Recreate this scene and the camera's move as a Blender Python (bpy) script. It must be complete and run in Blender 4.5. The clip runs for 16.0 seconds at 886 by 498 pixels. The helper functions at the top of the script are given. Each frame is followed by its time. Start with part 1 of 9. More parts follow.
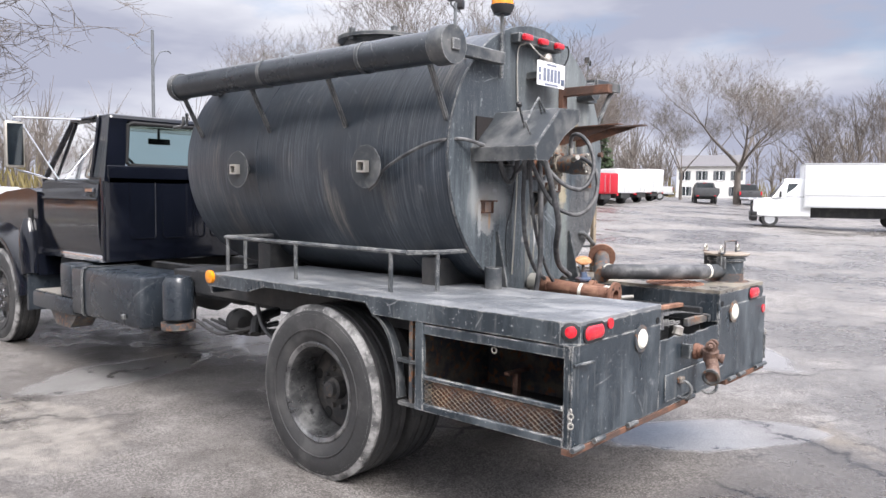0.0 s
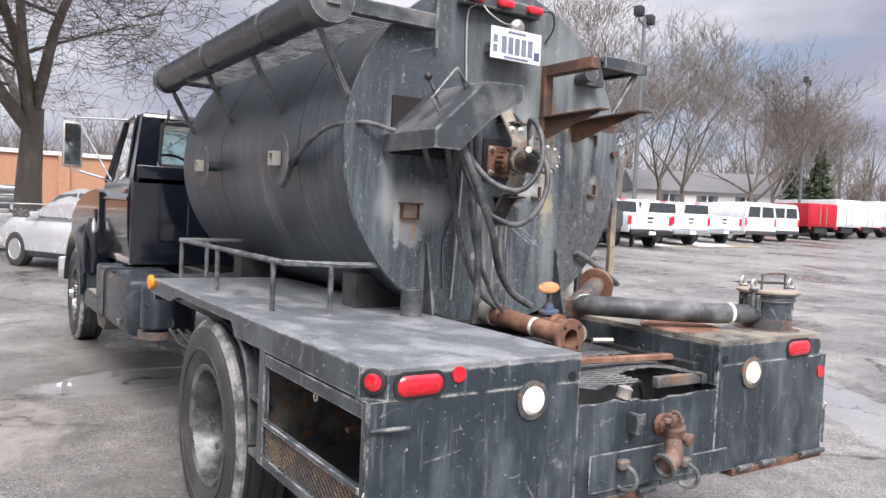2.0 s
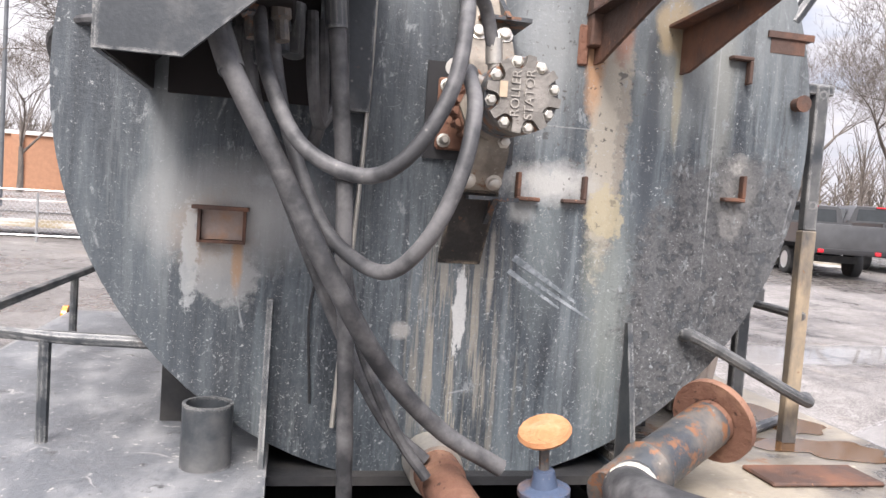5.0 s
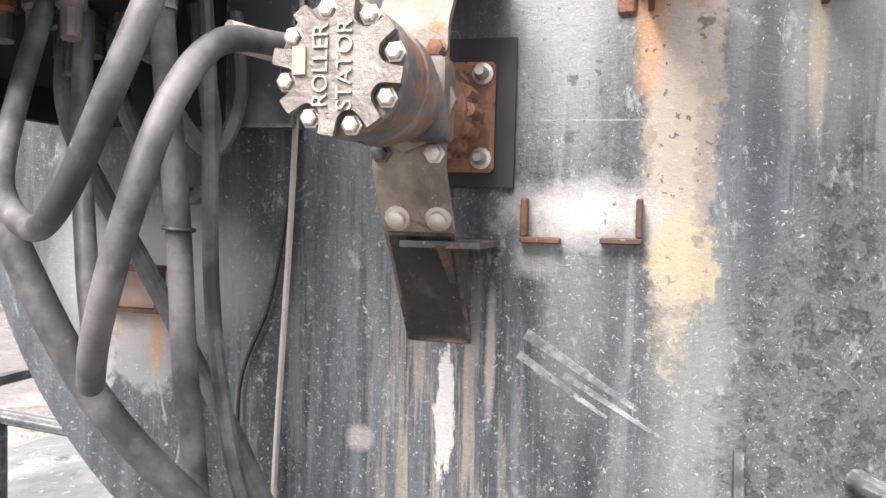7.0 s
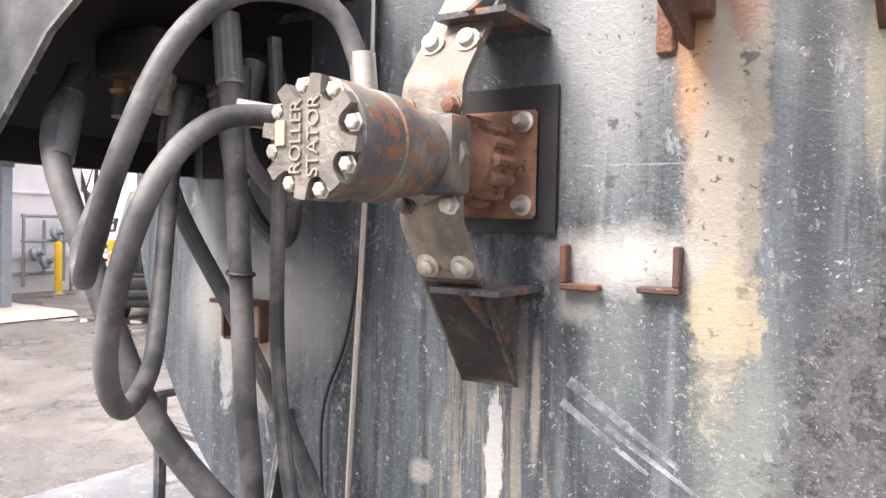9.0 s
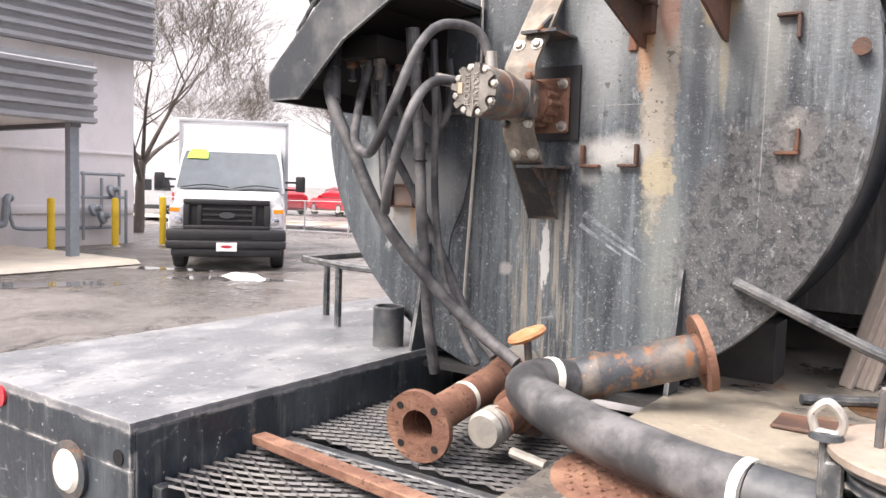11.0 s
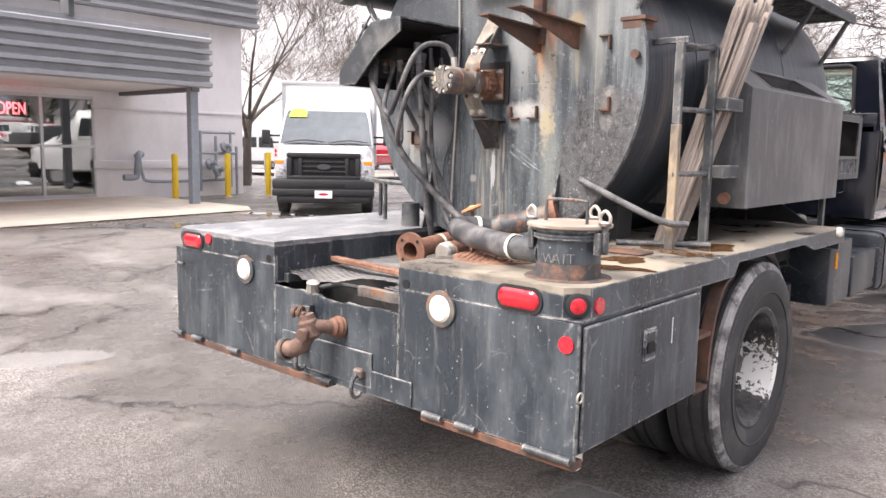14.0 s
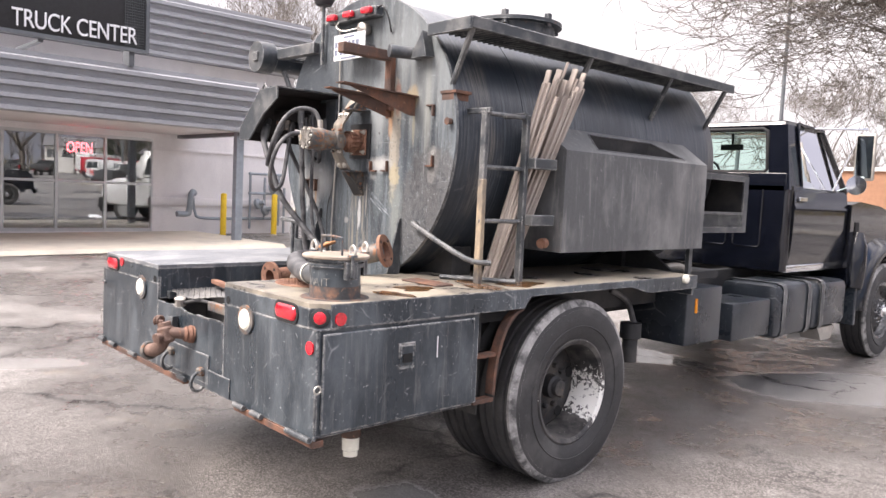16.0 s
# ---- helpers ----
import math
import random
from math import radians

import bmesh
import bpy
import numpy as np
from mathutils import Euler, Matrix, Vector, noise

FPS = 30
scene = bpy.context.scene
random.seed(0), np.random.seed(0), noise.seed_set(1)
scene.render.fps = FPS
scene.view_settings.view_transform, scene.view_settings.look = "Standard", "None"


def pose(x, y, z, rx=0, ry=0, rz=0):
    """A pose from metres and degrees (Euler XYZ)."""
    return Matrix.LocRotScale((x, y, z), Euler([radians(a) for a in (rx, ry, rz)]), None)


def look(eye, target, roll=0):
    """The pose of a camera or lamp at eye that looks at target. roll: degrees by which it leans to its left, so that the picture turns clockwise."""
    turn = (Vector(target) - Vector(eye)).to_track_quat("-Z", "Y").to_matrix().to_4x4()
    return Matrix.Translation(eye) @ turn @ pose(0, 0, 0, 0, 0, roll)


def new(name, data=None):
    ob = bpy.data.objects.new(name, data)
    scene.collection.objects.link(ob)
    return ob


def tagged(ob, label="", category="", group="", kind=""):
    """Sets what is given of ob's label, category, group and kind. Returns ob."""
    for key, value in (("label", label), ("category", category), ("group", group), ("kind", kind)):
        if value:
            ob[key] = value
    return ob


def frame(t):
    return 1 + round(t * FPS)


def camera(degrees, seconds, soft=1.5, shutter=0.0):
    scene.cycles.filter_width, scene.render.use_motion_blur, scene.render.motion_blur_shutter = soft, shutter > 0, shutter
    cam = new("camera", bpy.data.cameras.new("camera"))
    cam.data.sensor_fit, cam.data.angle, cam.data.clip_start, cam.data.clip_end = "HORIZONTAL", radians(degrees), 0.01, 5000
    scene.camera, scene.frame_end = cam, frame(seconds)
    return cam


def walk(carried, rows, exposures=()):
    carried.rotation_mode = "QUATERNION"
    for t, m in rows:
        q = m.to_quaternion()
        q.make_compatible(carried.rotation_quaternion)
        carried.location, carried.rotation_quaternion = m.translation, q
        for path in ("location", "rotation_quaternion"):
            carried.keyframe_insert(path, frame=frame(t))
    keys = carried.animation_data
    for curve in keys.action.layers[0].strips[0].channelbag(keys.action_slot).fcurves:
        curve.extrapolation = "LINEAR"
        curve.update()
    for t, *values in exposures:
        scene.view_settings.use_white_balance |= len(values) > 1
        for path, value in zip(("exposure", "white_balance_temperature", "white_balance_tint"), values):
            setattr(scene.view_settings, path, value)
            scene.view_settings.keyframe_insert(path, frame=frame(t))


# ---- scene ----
cam = camera(60.4, 16.0)
PATH = [
    (0, (-4.045, -1.72, 1.633), (-2.544, -0.405, 1.492), 0.7),
    (0.5, (-3.638, -1.936, 1.601), (-2.23, -0.521, 1.474), 1.2),
    (1, (-3.187, -2.001, 1.571), (-1.878, -0.494, 1.457), 1.8),
    (1.5, (-2.736, -2.056, 1.565), (-1.533, -0.462, 1.46), 2.2),
    (2, (-2.289, -1.99, 1.56), (-1.192, -0.32, 1.469), 2.7),
    (2.5, (-1.851, -1.853, 1.59), (-0.862, -0.116, 1.509), 3.1),
    (3, (-1.446, -1.692, 1.615), (-0.576, 0.108, 1.544), 3.3),
    (3.2, (-1.314, -1.576, 1.601), (-0.487, 0.243, 1.536), 3.5),
    (5.3, (-0.228, -0.427, 1.644), (0.076, 1.546, 1.525), 3.6),
    (5.5, (-0.155, -0.346, 1.638), (0.076, 1.637, 1.521), 3.2),
    (6, (-0.028, -0.156, 1.64), (-0.002, 1.839, 1.514), 2.7),
    (6.5, (0.151, -0.061, 1.664), (-0.097, 1.92, 1.551), 2.1),
    (7, (0.301, 0.008, 1.697), (-0.209, 1.939, 1.609), 1.5),
    (7.5, (0.417, 0.082, 1.733), (-0.363, 1.922, 1.674), 1.2),
    (8, (0.526, 0.13, 1.755), (-0.43, 1.886, 1.714), 0.9),
    (8.5, (0.544, 0.142, 1.755), (-0.5, 1.848, 1.718), 0.9),
    (9, (0.562, 0.085, 1.742), (-0.517, 1.768, 1.688), 1.3),
    (9.5, (0.598, -0.074, 1.709), (-0.474, 1.613, 1.629), 1.5),
    (9.7, (0.622, -0.187, 1.684), (-0.447, 1.5, 1.585), 1.7),
    (11.8, (1.352, -1.23, 1.545), (0.171, 0.376, 1.381), 1.2),
    (12, (1.426, -1.292, 1.54), (0.23, 0.302, 1.367), 1.0),
    (12.5, (1.63, -1.513, 1.554), (0.386, 0.038, 1.342), 1.0),
    (13, (1.878, -1.726, 1.542), (0.6, -0.205, 1.311), 1.1),
    (13.5, (2.189, -1.875, 1.536), (0.883, -0.382, 1.279), 1.0),
    (14, (2.437, -2.027, 1.519), (1.123, -0.542, 1.254), 1.1),
    (14.5, (2.786, -2.082, 1.525), (1.462, -0.605, 1.269), 1.4),
    (15, (3.139, -1.979, 1.546), (1.79, -0.519, 1.325), 1.7),
    (15.5, (3.407, -1.816, 1.557), (2.011, -0.396, 1.375), 2.2),
    (16, (3.77, -1.703, 1.568), (2.31, -0.345, 1.416), 2.7),
]
EXPOSURES = [(0.0, 1.05, 6250, 13), (3.0, 0.78, 6250, 15), (5.5, 1.29, 6550, 16), (7.0, 1.64, 6700, 17), (8.5, 1.68, 6750, 17), (9.5, 1.52, 6750, 17), (12.0, 1.15, 6800, 17), (13.5, 1.28, 6800, 17), (16.0, 1.38, 6750, 17)]
walk(cam, [(t, look(eye, target, roll)) for t, eye, target, roll in PATH], EXPOSURES)

# ---- world, sun ----
world = bpy.data.worlds.new("sky")
scene.world = world
world.use_nodes = True
wn, wl = world.node_tree.nodes, world.node_tree.links
wn.clear()
w_out = wn.new("ShaderNodeOutputWorld")
w_bg = wn.new("ShaderNodeBackground")
w_sky = wn.new("ShaderNodeTexSky")
w_sky.sky_type, w_sky.sun_disc = "NISHITA", False
w_sky.sun_elevation, w_sky.sun_rotation = radians(48), radians(200)
w_sky.air_density, w_sky.dust_density = 1.0, 2.0
w_tc = wn.new("ShaderNodeTexCoord")
w_map = wn.new("ShaderNodeMapping")
w_map.inputs["Scale"].default_value = (1.0, 1.0, 3.2)
w_map.inputs["Location"].default_value = (0.35, 1.3, 0.2)
wl.new(w_tc.outputs["Generated"], w_map.inputs["Vector"])
w_n1 = wn.new("ShaderNodeTexNoise")
w_n1.inputs["Scale"].default_value, w_n1.inputs["Detail"].default_value, w_n1.inputs["Roughness"].default_value = 2.1, 7, 0.55
wl.new(w_map.outputs[0], w_n1.inputs["Vector"])
w_cov = wn.new("ShaderNodeValToRGB")
w_cov.color_ramp.elements[0].position, w_cov.color_ramp.elements[1].position = 0.36, 0.50
# the cloud closes up towards the west
w_sep = wn.new("ShaderNodeSeparateXYZ")
wl.new(w_tc.outputs["Generated"], w_sep.inputs[0])


def thicker(noise, west, more):
    a = wn.new("ShaderNodeMath")
    a.operation = "MULTIPLY_ADD"
    wl.new(w_sep.outputs["X"], a.inputs[0])
    a.inputs[1].default_value = -west
    wl.new(noise, a.inputs[2])
    b = wn.new("ShaderNodeMath")
    b.operation = "ADD"
    wl.new(a.outputs[0], b.inputs[0])
    b.inputs[1].default_value = more
    return b.outputs[0]


wl.new(thicker(w_n1.outputs["Fac"], 0.10, 0.11), w_cov.inputs["Fac"])
w_n2 = wn.new("ShaderNodeTexNoise")
w_n2.inputs["Scale"].default_value, w_n2.inputs["Detail"].default_value = 1.6, 6
w_map2 = wn.new("ShaderNodeMapping")
w_map2.inputs["Scale"].default_value, w_map2.inputs["Location"].default_value = (1.0, 1.0, 3.6), (2.6, 0.4, 1.1)
wl.new(w_tc.outputs["Generated"], w_map2.inputs["Vector"])
wl.new(w_map2.outputs[0], w_n2.inputs["Vector"])
w_shade = wn.new("ShaderNodeValToRGB")
w_shade.color_ramp.elements[0].position, w_shade.color_ramp.elements[0].color = 0.40, (3.1, 3.22, 3.85, 1)
w_shade.color_ramp.elements[1].position, w_shade.color_ramp.elements[1].color = 0.58, (6.5, 6.5, 6.65, 1)
wl.new(thicker(w_n2.outputs["Fac"], 0.12, 0.055), w_shade.inputs["Fac"])
w_mix = wn.new("ShaderNodeMixRGB")
wl.new(w_cov.outputs[0], w_mix.inputs["Fac"])
wl.new(w_sky.outputs[0], w_mix.inputs["Color1"])
wl.new(w_shade.outputs[0], w_mix.inputs["Color2"])
# clouds are brighter overhead than at the horizon
w_up = wn.new("ShaderNodeMapRange")
w_up.inputs["From Min"].default_value, w_up.inputs["From Max"].default_value = 0.25, 1.0
w_up.inputs["To Min"].default_value, w_up.inputs["To Max"].default_value = 1.0, 3.7
wl.new(w_sep.outputs["Z"], w_up.inputs["Value"])
w_gain = wn.new("ShaderNodeVectorMath")
w_gain.operation = "SCALE"
wl.new(w_mix.outputs[0], w_gain.inputs[0])
wl.new(w_up.outputs[0], w_gain.inputs["Scale"])
wl.new(w_gain.outputs[0], w_bg.inputs["Color"])
w_bg.inputs["Strength"].default_value = 0.075
wl.new(w_bg.outputs[0], w_out.inputs["Surface"])
sun = new("sun", bpy.data.lights.new("sun", "SUN"))
sun.data.energy, sun.data.angle, sun.data.color = 3.0, radians(30), (1.0, 0.95, 0.88)
sun.matrix_world = look((0, 0, 30), (0.34 * 23, 0.94 * 23, 30 - 26))

# ---- mesh helpers ----


class Geo:
    """Gathers faces for one mesh."""

    def __init__(self):
        self.v, self.f = [], []

    def add(self, verts, faces):
        n = len(self.v)
        self.v += [tuple(p) for p in verts]
        self.f += [tuple(i + n for i in q) for q in faces]
        return self

    def box(self, x0, x1, y0, y1, z0, z1, b=0.0, m=None):
        bm = bmesh.new()
        bmesh.ops.create_cube(bm, size=1)
        for v in bm.verts:
            v.co = ((x0 + x1) / 2 + v.co.x * (x1 - x0), (y0 + y1) / 2 + v.co.y * (y1 - y0), (z0 + z1) / 2 + v.co.z * (z1 - z0))
        if b:
            bmesh.ops.bevel(bm, geom=bm.edges[:], offset=b, segments=2 if b > 0.008 else 1, affect="EDGES", profile=0.5)
        return self.bm(bm, m)

    def bm(self, bm, m=None):
        bm.verts.index_update()
        vs = [(m @ v.co if m else v.co.copy()) for v in bm.verts]
        self.add(vs, [[v.index for v in f.verts] for f in bm.faces])
        bm.free()
        return self

    def cyl(self, p0, p1, r0, r1=None, n=20, caps=True):
        r1 = r0 if r1 is None else r1
        p0, p1 = Vector(p0), Vector(p1)
        q = (p1 - p0).to_track_quat("Z", "Y")
        vs, fs = [], []
        for p, r in ((p0, r0), (p1, r1)):
            for i in range(n):
                a = 2 * math.pi * i / n
                vs.append(p + q @ Vector((r * math.cos(a), r * math.sin(a), 0)))
        for i in range(n):
            j = (i + 1) % n
            fs.append((i, j, n + j, n + i))
        if caps:
            fs.append(tuple(range(n - 1, -1, -1)))
            fs.append(tuple(range(n, 2 * n)))
        return self.add(vs, fs)

    def lathe(self, profile, p0, axis, n=32, closed=False, caps=True):
        """profile: (distance along the axis, radius)."""
        p0, q = Vector(p0), Vector(axis).to_track_quat("Z", "Y")
        vs, fs, k = [], [], len(profile)
        for d, r in profile:
            for i in range(n):
                a = 2 * math.pi * i / n
                vs.append(p0 + q @ Vector((r * math.cos(a), r * math.sin(a), d)))
        for s in range(k if closed else k - 1):
            t = (s + 1) % k
            for i in range(n):
                j = (i + 1) % n
                fs.append((s * n + i, s * n + j, t * n + j, t * n + i))
        if not closed and caps:
            if profile[0][1] > 1e-5:
                fs.append(tuple(range(n - 1, -1, -1)))
            if profile[-1][1] > 1e-5:
                fs.append(tuple(range((k - 1) * n, k * n)))
        return self.add(vs, fs)

    def tube(self, points, r, n=10, smooth=6, r1=None):
        pts = spline(points, smooth) if smooth else [Vector(p) for p in points]
        r1 = r if r1 is None else r1
        vs, fs, k = [], [], len(pts)
        up = None
        for s, p in enumerate(pts):
            d = (pts[min(s + 1, k - 1)] - pts[max(s - 1, 0)]).normalized()
            if up is None:
                up = d.orthogonal().normalized()
            up = (up - d * up.dot(d)).normalized()
            side = d.cross(up)
            rr = r + (r1 - r) * s / max(1, k - 1)
            for i in range(n):
                a = 2 * math.pi * i / n
                vs.append(p + rr * (math.cos(a) * up + math.sin(a) * side))
        for s in range(k - 1):
            for i in range(n):
                j = (i + 1) % n
                fs.append((s * n + i, s * n + j, (s + 1) * n + j, (s + 1) * n + i))
        fs.append(tuple(range(n - 1, -1, -1)))
        fs.append(tuple(range((k - 1) * n, k * n)))
        return self.add(vs, fs)

    def prism(self, poly, axis, a, b):
        """A flat outline (two coordinates, in the order of the other axes) carried along an axis from a to b."""
        k = len(poly)

        def at(p, d):
            return {"x": (d, p[0], p[1]), "y": (p[0], d, p[1]), "z": (p[0], p[1], d)}[axis]

        vs = [at(p, a) for p in poly] + [at(p, b) for p in poly]
        fs = [tuple(range(k)), tuple(range(2 * k - 1, k - 1, -1))]
        fs += [(i, k + i, k + (i + 1) % k, (i + 1) % k) for i in range(k)]
        return self.add(vs, fs)

    def torus(self, c, axis, R, r, n=24, k=8, a0=0.0, a1=360.0):
        q = Vector(axis).to_track_quat("Z", "Y")
        full = abs(a1 - a0) >= 360
        cnt = n if full else n + 1
        vs, fs = [], []
        for i in range(cnt):
            a = radians(a0 + (a1 - a0) * i / n)
            for j in range(k):
                b = 2 * math.pi * j / k
                vs.append(Vector(c) + q @ Vector(((R + r * math.cos(b)) * math.cos(a), (R + r * math.cos(b)) * math.sin(a), r * math.sin(b))))
        for i in range(n):
            i2 = (i + 1) % cnt
            for j in range(k):
                fs.append((i * k + j, i2 * k + j, i2 * k + (j + 1) % k, i * k + (j + 1) % k))
        return self.add(vs, fs)


def spline(points, steps):
    """A smooth line through the points."""
    p = [Vector(q) for q in points]
    if len(p) < 3:
        return p
    p = [2 * p[0] - p[1]] + p + [2 * p[-1] - p[-2]]
    out = []
    for i in range(1, len(p) - 2):
        for s in range(steps):
            t = s / steps
            a, b, c, d = p[i - 1], p[i], p[i + 1], p[i + 2]
            out.append(0.5 * (2 * b + (c - a) * t + (2 * a - 5 * b + 4 * c - d) * t * t + (3 * b - a - 3 * c + d) * t ** 3))
    out.append(p[-2])
    return out


def mesh_of(name, geo, material, smooth=35):
    me = bpy.data.meshes.new(name)
    me.from_pydata(geo.v, [], geo.f)
    bm = bmesh.new()
    bm.from_mesh(me)
    bmesh.ops.recalc_face_normals(bm, faces=bm.faces)
    bm.to_mesh(me)
    bm.free()
    if smooth:
        me.shade_smooth()
        me.set_sharp_from_angle(angle=radians(smooth))
    me.materials.append(material)
    return me


def part(name, geo, material, parent, label="", smooth=35):
    ob = new(name, mesh_of(name, geo, material, smooth))
    ob.parent = parent
    if label:
        tagged(ob, label)
    return ob


def thing(name, label, category, group="", kind="", m=None):
    ob = new(name)
    ob.empty_display_size = 0.1
    if m:
        ob.matrix_basis = m
    return tagged(ob, label, category, group, kind)


def solid(name, geo, material, label, category, group="", kind="", smooth=35):
    return tagged(new(name, mesh_of(name, geo, material, smooth)), label, category, group, kind)


def ground_z(x, y):
    """The lot falls gently towards the shop and rises towards the far rows."""
    east, north = min(max(x / 20, 0.0), 1.0), min(max(y - 8, 0.0), 24.0)
    return -0.065 + 0.005 * x + 0.0105 * y + 0.034 * north * east * east * (3 - 2 * east)


# ---- materials ----


def nodes_of(name):
    mat = bpy.data.materials.new(name)
    mat.use_nodes = True
    return mat, mat.node_tree.nodes, mat.node_tree.links, mat.node_tree.nodes["Principled BSDF"]


def ramp(nodes, links, fac, stops):
    r = nodes.new("ShaderNodeValToRGB")
    while len(r.color_ramp.elements) < len(stops):
        r.color_ramp.elements.new(0.5)
    for e, (pos, col) in zip(r.color_ramp.elements, stops):
        e.position = pos
        e.color = (*col, 1) if isinstance(col, (tuple, list)) else (col, col, col, 1)
    links.new(fac, r.inputs["Fac"])
    return r.outputs["Color"]


def noise_tex(nodes, links, vec, scale, detail=6, rough=0.6, stretch=None):
    if stretch:
        m = nodes.new("ShaderNodeMapping")
        m.inputs["Scale"].default_value = stretch
        links.new(vec, m.inputs["Vector"])
        vec = m.outputs[0]
    n = nodes.new("ShaderNodeTexNoise")
    n.inputs["Scale"].default_value, n.inputs["Detail"].default_value, n.inputs["Roughness"].default_value = scale, detail, rough
    links.new(vec, n.inputs["Vector"])
    return n.outputs["Fac"]


def mixed(nodes, links, fac, a, b):
    m = nodes.new("ShaderNodeMixRGB")
    for sock, val in ((m.inputs["Fac"], fac), (m.inputs["Color1"], a), (m.inputs["Color2"], b)):
        if hasattr(val, "links"):
            links.new(val, sock)
        elif isinstance(val, (tuple, list)):
            sock.default_value = (*val, 1)
        else:
            sock.default_value = val
    return m.outputs["Color"]


def bumped(nodes, links, bsdf, height, strength, distance=0.01):
    b = nodes.new("ShaderNodeBump")
    b.inputs["Strength"].default_value, b.inputs["Distance"].default_value = strength, distance
    links.new(height, b.inputs["Height"])
    links.new(b.outputs[0], bsdf.inputs["Normal"])


def scratches(nodes, links, vec, scale):
    """Thin broken curved lines."""
    nz = nodes.new("ShaderNodeTexNoise")
    nz.inputs["Scale"].default_value, nz.inputs["Detail"].default_value = scale * 0.8, 3
    links.new(vec, nz.inputs["Vector"])
    warped = nodes.new("ShaderNodeMixRGB")
    warped.inputs["Fac"].default_value = 0.16
    links.new(vec, warped.inputs["Color1"])
    links.new(nz.outputs["Color"], warped.inputs["Color2"])
    v = nodes.new("ShaderNodeTexVoronoi")
    v.feature = "DISTANCE_TO_EDGE"
    v.inputs["Scale"].default_value = scale
    links.new(warped.outputs[0], v.inputs["Vector"])
    line = ramp(nodes, links, v.outputs["Distance"], [(0.0, 0.7), (0.009, 0.0)])
    gate = ramp(nodes, links, noise_tex(nodes, links, vec, scale * 1.9, 6, 0.75), [(0.54, 0.0), (0.64, 1.0)])
    return mixed(nodes, links, gate, (0, 0, 0), line)


def worn(name, base, wear, scale=3.0, amount=0.5, streak=(1, 1, 1), speck=None, speck_at=0.68, rough=(0.35, 0.6), metal=0.0, bump=0.15, fine=60, rust=None, rust_at=0.66, scratch=None, scratch_scale=2.2, runs=None, edge=None):
    """Paint or metal with broad stains, streaks, small chips and, where asked, rust."""
    mat, nd, lk, bs = nodes_of(name)
    co = nd.new("ShaderNodeTexCoord").outputs["Object"]
    big = noise_tex(nd, lk, co, scale, 7, 0.62, streak)
    lo = 0.62 - 0.3 * amount
    col = mixed(nd, lk, ramp(nd, lk, big, [(lo, 0.0), (lo + 0.17, 1.0)]), base, wear)
    grain = noise_tex(nd, lk, co, fine, 5, 0.7)
    col = mixed(nd, lk, ramp(nd, lk, grain, [(0.35, 0.0), (0.7, 0.35)]), col, tuple(min(1, c * 1.5 + 0.01) for c in base))
    if rust:
        rm = noise_tex(nd, lk, co, scale * 2.3, 9, 0.7)
        col = mixed(nd, lk, ramp(nd, lk, rm, [(rust_at, 0.0), (rust_at + 0.06, 1.0)]), col, rust)
    if speck:
        sp = noise_tex(nd, lk, co, fine * 0.7, 3, 0.8)
        col = mixed(nd, lk, ramp(nd, lk, sp, [(speck_at, 0.0), (speck_at + 0.03, 1.0)]), col, speck)
    if runs:
        rn = noise_tex(nd, lk, co, 9, 9, 0.75, (3.5, 3.5, 0.3))
        col = mixed(nd, lk, ramp(nd, lk, rn, [(0.54, 0.0), (0.66, 0.5)]), col, runs)
        col = mixed(nd, lk, ramp(nd, lk, rn, [(0.32, 0.45), (0.43, 0.0)]), col, tuple(c * 0.6 for c in base))
    if speck:
        vo = nd.new("ShaderNodeTexVoronoi")
        vo.inputs["Scale"].default_value = fine * 0.9
        lk.new(co, vo.inputs["Vector"])
        vc = nd.new("ShaderNodeSeparateColor")
        lk.new(vo.outputs["Color"], vc.inputs[0])
        gate = ramp(nd, lk, noise_tex(nd, lk, co, scale * 2.0, 6, 0.7), [(0.46, 0.0), (0.56, 1.0)])
        dots = mixed(nd, lk, ramp(nd, lk, vc.outputs[0], [(0.86, 0.0), (0.87, 1.0)]), (0, 0, 0), ramp(nd, lk, vo.outputs["Distance"], [(0.12, 0.7), (0.24, 0.0)]))
        col = mixed(nd, lk, mixed(nd, lk, gate, (0, 0, 0), dots), col, speck)
    if scratch:
        col = mixed(nd, lk, scratches(nd, lk, co, scratch_scale), col, scratch)
        col = mixed(nd, lk, scratches(nd, lk, co, scratch_scale * 1.7), col, scratch)
        col = mixed(nd, lk, scratches(nd, lk, co, scratch_scale * 3.1), col, scratch)
    if edge:
        bv = nd.new("ShaderNodeBevel")
        bv.samples = 4
        bv.inputs["Radius"].default_value = 0.011
        ge = nd.new("ShaderNodeNewGeometry")
        dt = nd.new("ShaderNodeVectorMath")
        dt.operation = "DOT_PRODUCT"
        lk.new(bv.outputs[0], dt.inputs[0])
        lk.new(ge.outputs["True Normal"], dt.inputs[1])
        em = ramp(nd, lk, dt.outputs["Value"], [(0.93, 1.0), (0.985, 0.0)])
        eg = ramp(nd, lk, noise_tex(nd, lk, co, 13, 7, 0.75), [(0.44, 0.0), (0.56, 0.9)])
        col = mixed(nd, lk, mixed(nd, lk, eg, (0, 0, 0), em), col, edge)
    lk.new(col, bs.inputs["Base Color"])
    r = ramp(nd, lk, big, [(0.3, rough[0]), (0.7, rough[1])])
